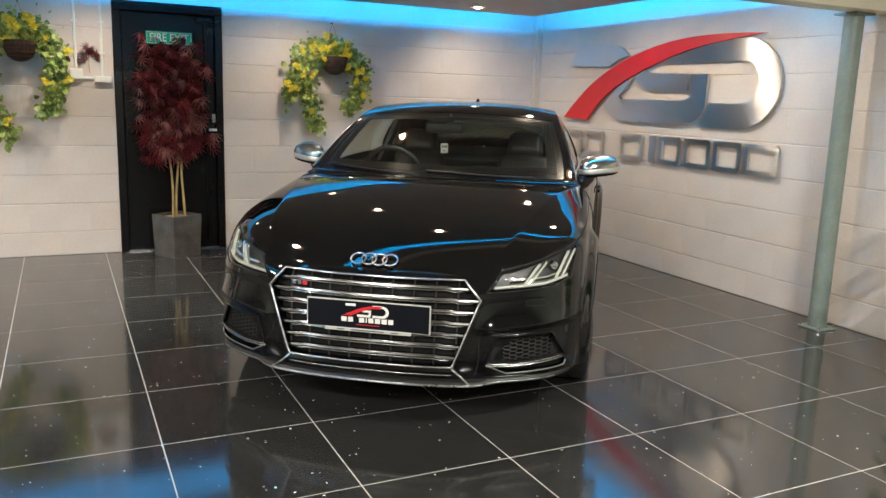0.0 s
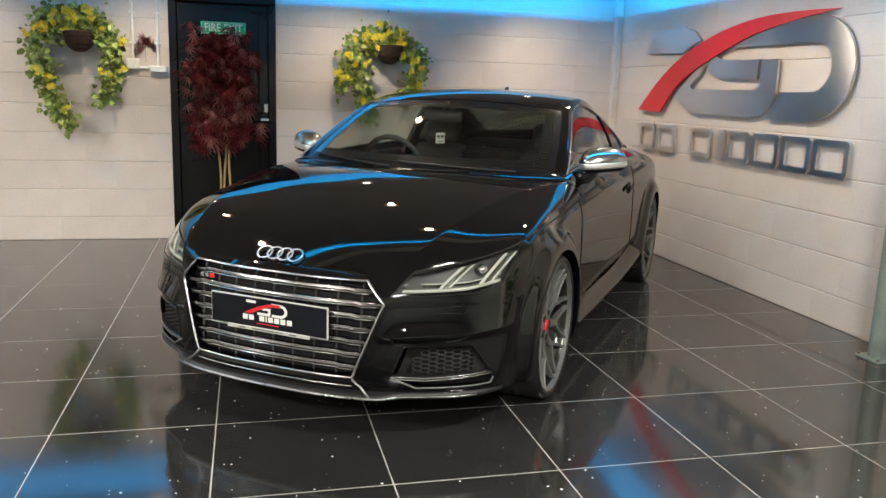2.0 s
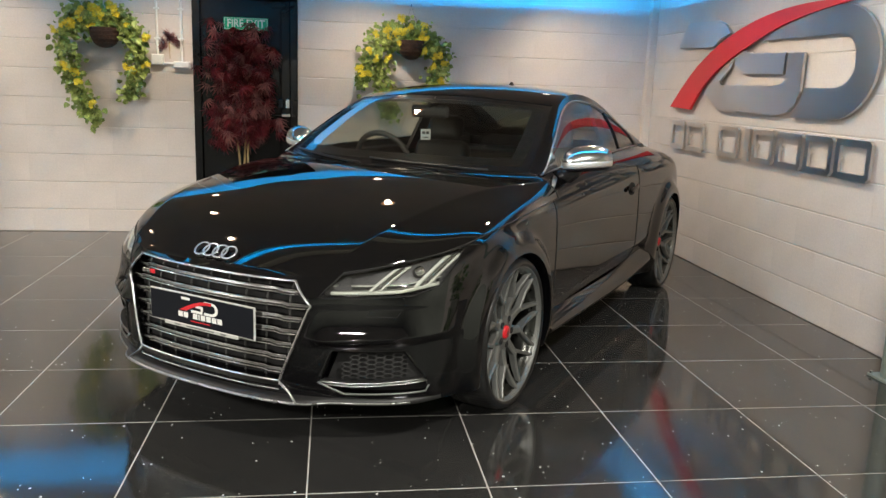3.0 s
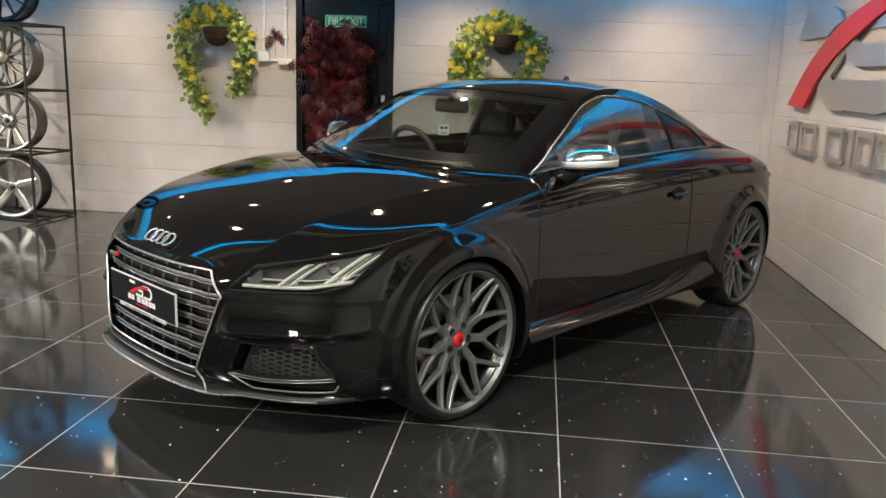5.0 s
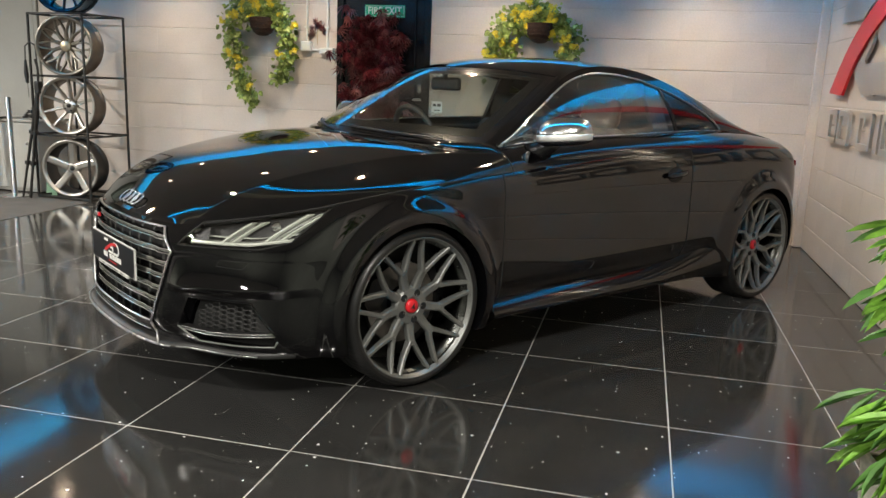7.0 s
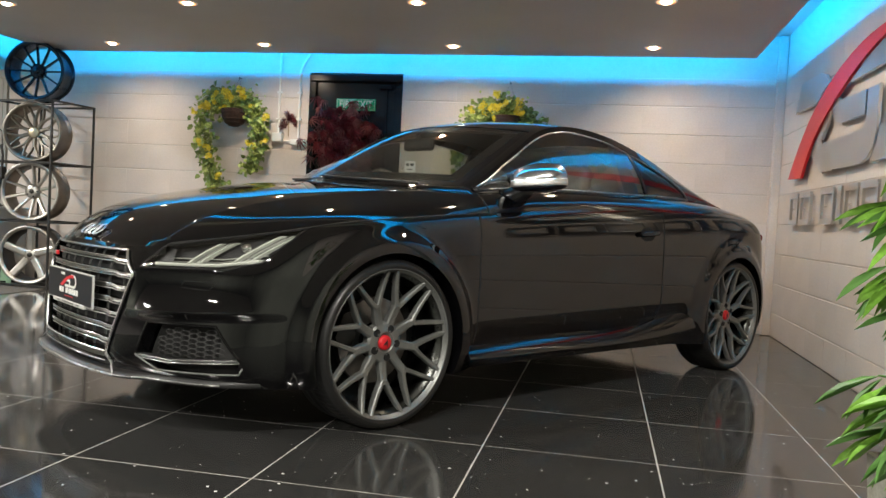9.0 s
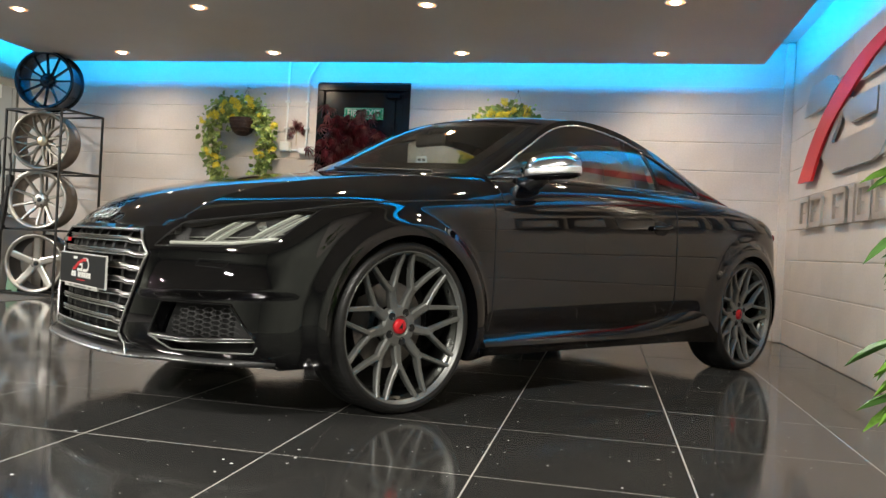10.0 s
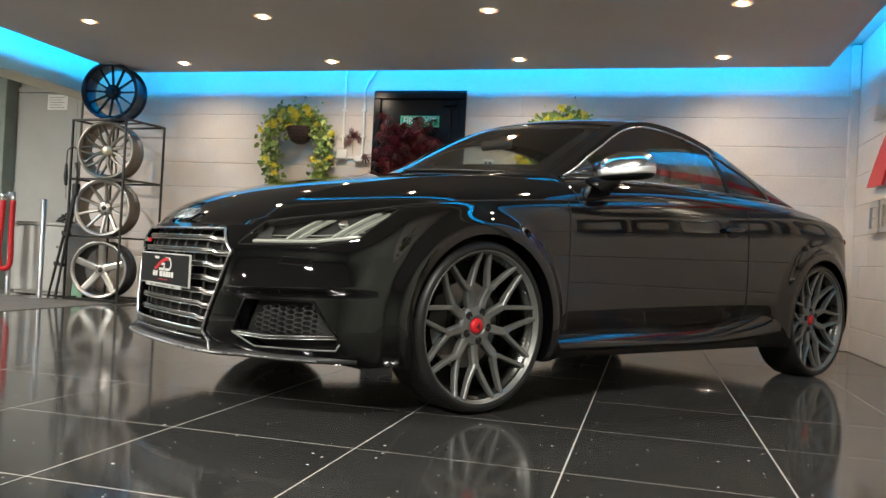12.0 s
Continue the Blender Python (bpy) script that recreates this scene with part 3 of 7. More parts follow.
def hood_grid(nu=120, nv=181):
    """The bonnet's left half: a crowned middle, a crease, and a side that rolls down to the shut line."""
    s = np.linspace(0, 1, nu)
    top = np.array(TOP)
    E = spline(_tu, top, 3 + 7 * s ** 0.9)
    F = spline(_tu, top, np.linspace(0, 3, nv))          # the leading edge
    w = np.linspace(0, 1, nv)
    mid, fall, kink = run(HOOD_Z), run(HOOD_FALL), run(CREASE)
    edge_y, edge_z = run([(x, y) for x, y, z in TOP[3:11]]), run([(x, z) for x, y, z in TOP[3:11]])

    def inner(x, y):
        u = (y / 0.55) ** 2
        return mid(x) - fall(x) * (0.9 * u + 0.1 * u * u)

    P = np.zeros((nu, nv, 3))
    cx = 0.832 - 1.032 * (0.75 * s + 0.25 * s ** 2)
    for i in range(nu):
        x = cx[i] + (E[i, 0] - cx[i]) * w ** 2.2
        y = E[i, 1] * w
        yc = np.minimum(kink(x), edge_y(x) - 0.02)
        q = np.clip((y - yc) / (edge_y(x) - yc), 0, 1)
        zc, ze = inner(x, yc), edge_z(x)
        roll = zc + (ze - zc) * (0.66 * q + 0.16 * q ** 3 + 0.18 * q ** 10)
        P[i] = np.stack([x, y, np.where(y < yc, inner(x, np.minimum(y, yc)), roll)], 1)
        P[i, -1] = E[i]
    for i in range(nu):                                  # ease into the leading edge
        k = math.exp(-s[i] / 0.022)
        P[i] = P[i] * (1 - k) + (F + (P[i] - P[0])) * k
    for _ in range(2):                                   # soften the crease a little
        P[:, 1:-1, 2] = 0.25 * P[:, :-2, 2] + 0.5 * P[:, 1:-1, 2] + 0.25 * P[:, 2:, 2]
    return P


def cross(A, B, nu, nv, bow, power=2.0, reach=1.0):
    """A skin between two edge lines of the upper body."""
    A, B = np.array(A), np.array(B)
    t = np.linspace(0, 1, len(A))
    s = np.linspace(0, 1, nu)
    a, b = spline(t, A, s), spline(t, B, s)
    w = np.linspace(0, reach, nv)
    P = np.zeros((nu, nv, 3))
    for j, x in enumerate(w):
        P[:, j, 0] = a[:, 0] + (b[:, 0] - a[:, 0]) * x ** (power - 0.25)
        P[:, j, 1] = a[:, 1] + (b[:, 1] - a[:, 1]) * (x if power > 1 else x)
        P[:, j, 2] = a[:, 2] + (b[:, 2] - a[:, 2]) * x ** power
    if bow:
        P[:, :, 1] += bow * np.sin(math.pi * w)[None, :]
    return P


def glass_top(s):
    """Where the side window's upper edge lies between belt (0) and rail (1), along the window."""
    return np.interp(s, [0, 0.09, 0.18, 0.36, 0.5, 0.59, 0.66, 0.715, 0.745, 0.76], [0.60, 0.86, 0.90, 0.90, 0.84, 0.76, 0.66, 0.52, 0.30, 0.02])


def both(P, flip=False):
    """One mesh of a left half and its mirror image."""
    bm = bmesh.new()
    grid_mesh(bm, P, flip)
    Q = np.array(P).copy()
    Q[..., 1] *= -1
    grid_mesh(bm, Q, not flip)
    bmesh.ops.remove_doubles(bm, verts=bm.verts[:], dist=2e-4)
    return bm


def one(P, sign, flip=False):
    bm = bmesh.new()
    Q = np.array(P).copy()
    Q[..., 1] *= sign
    grid_mesh(bm, Q, flip if sign > 0 else not flip)
    return bm


def arch_mesh(P, sign):
    """A grid skin with the wheel openings cut out along clean round rims."""
    Q = np.array(P).copy()
    side = Q[..., 1] > 0.6
    cut = np.minimum(np.hypot(Q[..., 0], Q[..., 2] - AXLE_Z), np.hypot(Q[..., 0] + WHEELBASE, Q[..., 2] - AXLE_Z)) - ARCH_R
    cut = np.where(side, cut, 1.0)
    hole = np.full(cut.shape, 9.0)
    for poly in HOLES:
        deep = 0.36 if poly is LIGHT else 0.1
        hole = np.minimum(hole, np.where(Q[..., 0] > deep, outside(poly, Q[..., 1], Q[..., 2]), 9.0))
    front = hole < cut
    cut = np.minimum(cut, hole)
    Q[..., 1] *= sign
    bm = bmesh.new()
    corner, split, ahead = {}, {}, set()

    def at(k):
        if k not in corner:
            corner[k] = bm.verts.new(Q[k])
        return corner[k]

    def mid(a, b):
        key = (min(a, b), max(a, b))
        if key not in split:
            f = cut[a] / (cut[a] - cut[b])
            split[key] = bm.verts.new(Q[a] + (Q[b] - Q[a]) * f)
            if front[a] or front[b]:
                ahead.add(split[key])
        return split[key]

    for i in range(Q.shape[0] - 1):
        for j in range(Q.shape[1] - 1):
            ring = [(i, j), (i + 1, j), (i + 1, j + 1), (i, j + 1)]
            out = []
            for a, b in zip(ring, ring[1:] + ring[:1]):
                if cut[a] > 0:
                    out.append(at(a))
                if (cut[a] > 0) != (cut[b] > 0):
                    out.append(mid(a, b))
            if len(out) > 2:
                bm.faces.new(out if sign > 0 else out[::-1])
    mids = set(split.values())
    rim = [e for e in bm.edges if e.is_boundary and e.verts[0] in mids and e.verts[1] in mids]
    for e in rim:
        e.smooth = False
    for nose_rim in (False, True):
        edges = [e for e in rim if all((v in ahead) == nose_rim for v in e.verts)]
        for step in (0.004, 0.02, 0.05) if edges else ():
            made = bmesh.ops.extrude_edge_only(bm, edges=edges)["geom"]
            for v in made:
                if isinstance(v, bmesh.types.BMVert):
                    if nose_rim:
                        v.co.x -= step
                        v.co.y -= sign * step * 0.2
                    else:
                        v.co.y -= sign * step
            edges = [e for e in made if isinstance(e, bmesh.types.BMEdge)]
    return bm


def sheet(outline, step, fn, sign=1):
    """A skin over a 2D outline, cut fine enough to follow the surface fn."""
    bm = bmesh.new()
    f = bm.faces.new([bm.verts.new((a, b, 0)) for a, b in outline])
    lo = [min(p[k] for p in outline) for k in (0, 1)]
    hi = [max(p[k] for p in outline) for k in (0, 1)]
    for k, no in ((0, (1, 0, 0)), (1, (0, 1, 0))):
        v = lo[k] + step
        while v < hi[k]:
            co = (v, 0, 0) if k == 0 else (0, v, 0)
            bmesh.ops.bisect_plane(bm, geom=bm.verts[:] + bm.edges[:] + bm.faces[:], plane_co=co, plane_no=no)
            v += step
    for v in bm.verts:
        x, y, z = fn(v.co.x, v.co.y)
        v.co = (x, y * sign, z)
    bmesh.ops.recalc_face_normals(bm, faces=bm.faces[:])
    return bm


def nose(lift):
    return lambda y, z: (front_x(y, z) + lift, y, z)


def nose_line(pts, lift, step=0.02):
    """Points along a broken line in the nose's front view, laid on its skin."""
    out = []
    for (a, b), (c, d) in zip(pts, pts[1:]):
        k = max(2, int(math.hypot(c - a, d - b) / step))
        out += [(a + (c - a) * i / k, b + (d - b) * i / k) for i in range(k)]
    out.append(pts[-1])
    return [(front_x(y, z) + lift, y, z) for y, z in out]


def build_wheel_parts(parent):
    """A gunmetal mesh-spoke road wheel; its axle along +Y, outer face at +Y."""
    R = 0.330
    prof = [(0.278, 0.105), (0.282, 0.111), (0.292, 0.117), (0.302, 0.1165), (0.311, 0.109), (0.317, 0.094), (0.3205, 0.075), (0.3212, 0.03), (0.3212, -0.05), (0.318, -0.08), (0.308, -0.10), (0.29, -0.11), (0.27, -0.10)]
    part("tyre", lathe(bmesh.new(), prof, 72, "Y"), M_RUBBER, parent, "black low profile tyre", smooth=True)
    # blocks in the lighter rubber, so the gaps read as shaded grooves
    bm = bmesh.new()
    shoulder = [(0.3085, 0.1115), (0.3160, 0.1000), (0.3200, 0.084), (0.3218, 0.060), (0.3218, 0.018)]
    for k in range(84):
        grid = [[(r * math.sin(q), y, r * math.cos(q)) for r, y in shoulder] for q in (math.tau * (k + f) / 84 for f in (0.0, 0.70))]
        grid_mesh(bm, grid)
    for y in (-0.02, -0.06):
        grid_mesh(bm, [[(0.3218 * math.sin(math.tau * k / 72), y + d, 0.3218 * math.cos(math.tau * k / 72)) for d in (-0.015, 0.015)] for k in range(73)])
    tagged(part("tread_pattern", bm, M_TREAD, parent), kind="stuff")
    rim = [(0.281, 0.104), (0.2845, 0.110), (0.283, 0.1135), (0.280, 0.112), (0.277, 0.101), (0.270, 0.094), (0.266, 0.080), (0.258, 0.076), (0.255, 0.05), (0.250, 0.0), (0.250, -0.09), (0.27, -0.10)]
    part("rim", lathe(bmesh.new(), rim[:6], 96, "Y"), M_DARKMETAL, parent, "polished dark grey alloy rim", smooth=True)
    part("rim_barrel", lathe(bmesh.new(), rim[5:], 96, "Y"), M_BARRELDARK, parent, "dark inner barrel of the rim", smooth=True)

    def flat(r, q, y):
        return (r * math.sin(q), y, r * math.cos(q))

    for k in range(9):
        q0 = math.tau * k / 9
        bm = bmesh.new()
        legs = [((0.050, 0.0, 0.066), (0.158, 0.0, 0.081), 0.0190, 0.0150)]
        for sg in (-1, 1):
            legs.append(((0.144, sg * radians(1.6), 0.0795), (0.274, sg * radians(15.4), 0.103), 0.0092, 0.0078))
        for (r0, a0, y0_), (r1, a1, y1_), w0, w1 in legs:
            n = 5
            ring = []
            for i in range(n + 1):
                f = i / n
                y = y0_ + (y1_ - y0_) * f - 0.006 * math.sin(math.pi * f)
                w = w0 + (w1 - w0) * f
                p = Vector(flat(r0, q0 + a0, 0)).lerp(Vector(flat(r1, q0 + a1, 0)), f) + Vector((0, y, 0))
                rad = (Vector(flat(r1, q0 + a1, 0)) - Vector(flat(r0, q0 + a0, 0))).normalized()
                tan = Vector((rad.z, 0, -rad.x))
                deep = 0.030 - 0.008 * f
                ring.append([bm.verts.new(p + tan * sx * w + Vector((0, dy, 0))) for sx, dy in ((-1, -deep), (-1.0, -0.0045), (-0.62, 0), (0.62, 0), (1.0, -0.0045), (1, -deep))])
            for a, b in zip(ring, ring[1:]):
                for j in range(6):
                    bm.faces.new((a[j], a[(j + 1) % 6], b[(j + 1) % 6], b[j]))
            bm.faces.new(ring[0]), bm.faces.new(ring[-1][::-1])
        bmesh.ops.recalc_face_normals(bm, faces=bm.faces[:])
        part("spoke", bm, M_DARKMETAL, parent)
    for r, y in ((0.2935, 0.1166), (0.3035, 0.1150)):
        part("sidewall_rib", tube(bmesh.new(), [flat(r, math.tau * i / 72, y) for i in range(72)], 0.0011, 5, close=True), M_TREAD, parent, smooth=True)
    for k in range(4):
        q = 1.95 + 0.105 * k
        b = boxed((-0.0115, 0.028, -0.0035), (0.0115, 0.050, 0.0005), 0.001)
        b.transform(Matrix.Translation(Vector(flat(0.2505, q, 0))) @ Matrix.Rotation(q, 4, "Y"))
        part("wheel_weight", b, M_SATIN, parent, "small silver stick-on balance weight")
    hub = lathe(bmesh.new(), [(0.03, 0.02), (0.078, 0.03), (0.078, 0.058), (0.070, 0.066), (0.040, 0.069), (0.036, 0.064), (0.03, 0.063)], 40, "Y")
    part("hub", hub, M_DARKMETAL, parent, smooth=False)
    cap = part("centre_cap", lathe(bmesh.new(), [(0.0001, 0.076), (0.021, 0.075), (0.0275, 0.071), (0.0285, 0.06)], 32, "Y"), M_RED, parent, "bright red centre cap", smooth=True)
    part("cap_mark", prism(bmesh.new(), [(-0.010, -0.012), (0.0, 0.014), (0.010, -0.012), (0.0, -0.005)], lambda a, b: (a, 0.0755, b), lambda a, b: (a, 0.0775, b)), M_TRIM, cap)
    for k in range(5):
        q = math.tau * k / 5 - 1.344
        p = Vector(flat(0.056, q, 0))
        b = lathe(bmesh.new(), [(0.0001, 0.0675), (0.0125, 0.0685), (0.0145, 0.0700), (0.0155, 0.060)], 14, "Y")
        b.transform(Matrix.Translation(p))
        # solid black plug; the shade of a lug hollow is in its colour
        part("lug_recess", b, M_VOID, parent)
    part("brake_disc", lathe(bmesh.new(), [(0.07, -0.005), (0.165, -0.005), (0.165, -0.030), (0.07, -0.030)], 48, "Y"), mat_disc(), parent, "grey steel brake disc")
    bm = prism(bmesh.new(), [(-0.07, 0.155), (-0.05, 0.105), (0.05, 0.105), (0.07, 0.155), (0.045, 0.185), (-0.045, 0.185)], lambda a, b: (b, 0.012, a), lambda a, b: (b, -0.06, a))
    part("caliper", bm, M_TRIM, parent)
    # added black disc, painted shade for the depth behind the spokes
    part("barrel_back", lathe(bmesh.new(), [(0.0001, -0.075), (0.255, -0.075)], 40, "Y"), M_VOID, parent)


_cache = {}


def mat_disc():
    if "disc" not in _cache:
        _cache["disc"] = mat("brake_steel", (0.22, 0.21, 0.20), rough=0.4, metal=1.0, var=0.2, scale=20)
    return _cache["disc"]


def build_car():
    car = thing("car", "glossy black two-door coupe parked on black tiles", "car")
    # --- lower panels
    lo, hi = np.searchsorted(US, U_DOOR_F), np.searchsorted(US, U_DOOR_R)
    bu = np.searchsorted(US, U_BUMPER)
    bump = clean_both(BAND[:bu + 1])
    part("front_bumper", bump, M_CAR, car, smooth=True)
    part("rear_body", clean_both(BAND[hi:]), M_CAR, car, smooth=True)
    for sg in (1, -1):
        part("front_wing", arch_mesh(BAND[bu:lo + 1], sg), M_CAR, car, smooth=True)
        part("door", one(BAND[lo:hi + 1], sg), M_CAR, car, smooth=True)
    # --- flange under the bonnet and shoulder
    edge = SKIN[:, -1]
    fl = np.stack([edge, edge * [0.985, 0.965, 1.0] - [0, 0, 0.012], edge * [0.95, 0.86, 1.0] - [0, 0, 0.03]], 1)
    part("inner_flange", both(fl), M_TRIM, car)
    H = hood_grid()
    part("bonnet", both(H, True), M_CAR, car, "glossy black bonnet with creased edges", smooth=True)
    # --- shoulder above the doors and rear wings
    a = np.array(TOP)
    belt = np.array(BELT)
    sx = -np.linspace(0.50, 3.03, 120)
    tv = spline(np.arange(20.0)[10:], a[10:], np.interp(-sx, -a[10:18, 0], np.arange(10, 18)))
    bv = spline(chord(belt) / chord(belt)[-1], belt, np.interp(-sx, -belt[:, 0], chord(belt) / chord(belt)[-1]))
    S = np.zeros((120, 14, 3))
    for j, w in enumerate(np.linspace(0, 1, 14)):
        S[:, j] = tv + (bv - tv) * w
        S[:, j, 1] += 0.020 * math.sin(math.pi * w)
        S[:, j, 2] += 0.006 * math.sin(math.pi * w)
    kd = int(np.argmin(abs(sx + 1.79)))
    for sg in (1, -1):
        part("door_shoulder", one(S[:kd + 1], sg), M_CAR, car, smooth=True)
        part("rear_shoulder", one(S[kd:], sg), M_CAR, car, smooth=True)
    # --- greenhouse
    nu, nv = 121, 41
    T = cross(SPINE, RAIL, nu, nv, 0.0, 2.1)
    wf = np.linspace(0.42, 1.0, 40)
    fr = np.stack([np.interp(wf, np.linspace(0, 1, H.shape[1]), H[-1, :, k]) for k in range(3)], 1)
    bk = np.stack([np.interp(wf, np.linspace(0, 1, nv), T[0, :, k]) for k in range(3)], 1)
    corner = np.stack([fr + (bk - fr) * f + np.array([0, 0.010, 0.006]) * math.sin(math.pi * f) for f in np.linspace(0, 1, 9)], 1)
    for sg in (1, -1):
        part("scuttle_corner", one(corner, sg, True), M_CAR, car, smooth=True)
    iw = int(round(0.262 * (nu - 1)))
    jw = int(round(0.955 * (nv - 1)))
    ir0, ir1 = int(round(0.58 * (nu - 1))), int(round(0.90 * (nu - 1)))
    jr = int(round(0.86 * (nv - 1)))
    part("windscreen", both(T[2:iw - 2, :jw - 1], True), M_GLASS, car, "clear raked windscreen", smooth=True).visible_shadow = False
    frit = T.copy()
    frit[..., 2] -= 0.003
    part("windscreen_border", frame_mesh(frit[:iw + 1, :jw + 1], 5, 5), M_BLACK, car, smooth=True)
    part("roof", strip_mesh(T, [(iw, ir0, 0, nv - 1), (0, iw, jw, nv - 1), (ir0, nu - 1, jr, nv - 1), (ir1, nu - 1, 0, jr)]), M_CAR, car, smooth=True)
    part("rear_window", both(T[ir0 + 1:ir1, :jr], True), M_PRIVACY, car, "sloping tinted rear window", smooth=True)
    frit2 = T.copy()
    frit2[..., 2] -= 0.003
    part("rear_window_border", frame_mesh(frit2[ir0:ir1 + 1, :jr + 1], 3, 4), M_BLACK, car, smooth=True)
    # --- sides of the greenhouse
    ss = np.linspace(0, 1, nu)
    t12 = np.linspace(0, 1, 12)
    B, R = spline(t12, belt, ss), spline(t12, np.array(RAIL), ss)

    def side(s, t):
        k = s * (nu - 1)
        i = min(int(k), nu - 2)
        f = k - i
        b, r = B[i] * (1 - f) + B[i + 1] * f, R[i] * (1 - f) + R[i + 1] * f
        p = b + (r - b) * t
        p = p + np.array([0, 0.022 * math.sin(math.pi * t), 0])
        return p

    gl = [s for s in np.linspace(0.012, 0.758, 80)]
    up = [np.array([side(s, float(glass_top(s)) + (1 - float(glass_top(s))) * w) for w in np.linspace(0, 1, 5)]) for s in np.linspace(0, 0.76, 90)]
    rear = [np.array([side(s, w) for w in np.linspace(0, 1, 12)]) for s in np.linspace(0.757, 1, 40)]
    glass = np.array([[side(s, float(glass_top(s)) * w) - np.array([0, 0.004, 0]) for w in np.linspace(0, 1, 12)] for s in gl])
    for sg in (1, -1):
        part("window_pillar", one(np.array(up), sg), M_CAR, car, smooth=True)
        part("rear_pillar", one(np.array(rear), sg), M_CAR, car, smooth=True)
        cut = int(np.argmin(abs(np.array(gl) - 0.572)))
        part("side_window", one(glass[:cut + 1], sg), M_TINT, car, "tinted side window with bright trim", smooth=True).visible_shadow = False
        part("quarter_window", one(glass[cut:], sg), M_PRIVACY, car, "dark tinted rear quarter window", smooth=True)
        belt_trim = [side(s, 0.0) + np.array([0, 0.004, 0.002]) for s in np.linspace(0.0, 0.757, 60)]
        top_trim = [side(s, float(glass_top(s)) + 0.01) + np.array([0, 0.003, 0]) for s in np.linspace(0.005, 0.758, 90)]
        for nm, line, rad in (("belt_trim", belt_trim, 0.004), ("window_trim", top_trim, 0.0045)):
            pts = [(p[0], p[1] * sg, p[2]) for p in line]
            part(nm, tube(bmesh.new(), pts, rad, 8), M_EDGE, car, "satin aluminium window trim", smooth=True)
        bar = [side(0.575 - 0.012 * w, float(glass_top(0.57)) * w) for w in np.linspace(0, 1, 8)]
        part("window_divider", tube(bmesh.new(), [(p[0], p[1] * sg + 0.001 * sg, p[2]) for p in bar], 0.011, 6, flat=0.5), M_BLACK, car)
        tri = [side(0.012, 0.02), side(0.10, 0.02), side(0.10, 0.5), side(0.085, 0.80), side(0.04, 0.66)]
        q = bmesh.new()
        prism(q, [(p[0], p[2]) for p in tri], lambda x, z, s=sg, t=tri: (x, s * (0.757 - (z - 0.93) * 0.28), z), lambda x, z, s=sg: (x, s * (0.747 - (z - 0.93) * 0.28), z))
        part("mirror_sail", q, M_TRIM, car)
    close = both(np.stack([SKIN[US >= 17.9][:, -1], np.array([(x, y, z) for x, y, z in zip(np.linspace(-3.03, -3.10, (US >= 17.9).sum()), np.linspace(0.585, 0, (US >= 17.9).sum()), np.linspace(0.914, 0.928, (US >= 17.9).sum()))])], 1))
    part("tail_panel", close, M_CAR, car)
    cowl = [(x, y, z) for x, y, z in zip(spline(np.linspace(0, 1, 41), T[0], np.linspace(0, 1, 41))[:, 0], T[0][:, 1], T[0][:, 2])]
    P = np.array([[(x + 0.05, y, z - 0.022), (x - 0.01, y, z - 0.004), (x - 0.04, y, z + 0.002)] for x, y, z in cowl])
    part("cowl_panel", both(P), M_VOID, car)
    # --- floor pan and wheel housings
    ring = spline(_tu, np.array(LOW), np.linspace(0, 6.2, 32))
    ring = [(x * 0.975, y * 0.965) for x, y in ring]
    part("undertray", prism(bmesh.new(), ring[::-1] + [(x, -y) for x, y in ring[1:]], lambda x, y: (x, y, 0.204), lambda x, y: (x, y, 0.226)), M_VOID, car)
    part("floor_pan", boxed((-2.9, -0.70, 0.16), (0.42, 0.70, 0.24)), M_VOID, car)
    for ax in (0.0, -WHEELBASE):
        for sg in (1, -1):
            bm = bmesh.new()
            rr = ARCH_R + 0.008
            P = np.array([[(ax + rr * math.cos(q), sg * y, AXLE_Z + rr * math.sin(q)) for y in (0.855, 0.70, 0.55)] for q in np.linspace(-0.35, math.pi + 0.35, 40)])
            grid_mesh(bm, P)
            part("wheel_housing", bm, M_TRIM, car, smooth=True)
            # inner wall in the recess black: arch shade put into its colour
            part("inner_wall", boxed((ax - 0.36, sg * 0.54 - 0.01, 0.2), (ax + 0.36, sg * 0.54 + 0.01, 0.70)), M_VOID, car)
    # --- wheels
    for ax in (0.0, -WHEELBASE):
        for sg in (1, -1):
            w = new("wheel")
            w.parent = car
            w.matrix_local = pose(ax, sg * 0.776, AXLE_Z, 0, 0, (0 if sg > 0 else 180) + (1 if ax == 0 else 0)) @ Matrix.Rotation(radians(-20 if ax == 0 else 12), 4, "Y")
            build_wheel_parts(w)
    return car


def clean_both(P):
    bm = bmesh.new()
    for sg in (1, -1):
        h = arch_mesh(P, sg)
        data = bpy.data.meshes.new("tmp")
        h.to_mesh(data)
        h.free()
        bm.from_mesh(data)
        bpy.data.meshes.remove(data)
    bmesh.ops.remove_doubles(bm, verts=bm.verts[:], dist=2e-4)
    return bm


def strip_mesh(T, spans):
    bm = bmesh.new()
    for i0, i1, j0, j1 in spans:
        for sg in (1, -1):
            Q = T[i0:i1 + 1, j0:j1 + 1].copy()
            Q[..., 1] *= sg
            grid_mesh(bm, Q, sg > 0)
    bmesh.ops.remove_doubles(bm, verts=bm.verts[:], dist=2e-4)
    return bm


def frame_mesh(T, ni, nj):
    """The border of a grid: ni cells at its ends, nj at its outer side."""
    a, b = T.shape[0] - 1, T.shape[1] - 1
    return strip_mesh(T, [(0, ni, 0, b), (a - ni, a, 0, b), (ni, a - ni, b - nj, b)])


CAR = build_car()


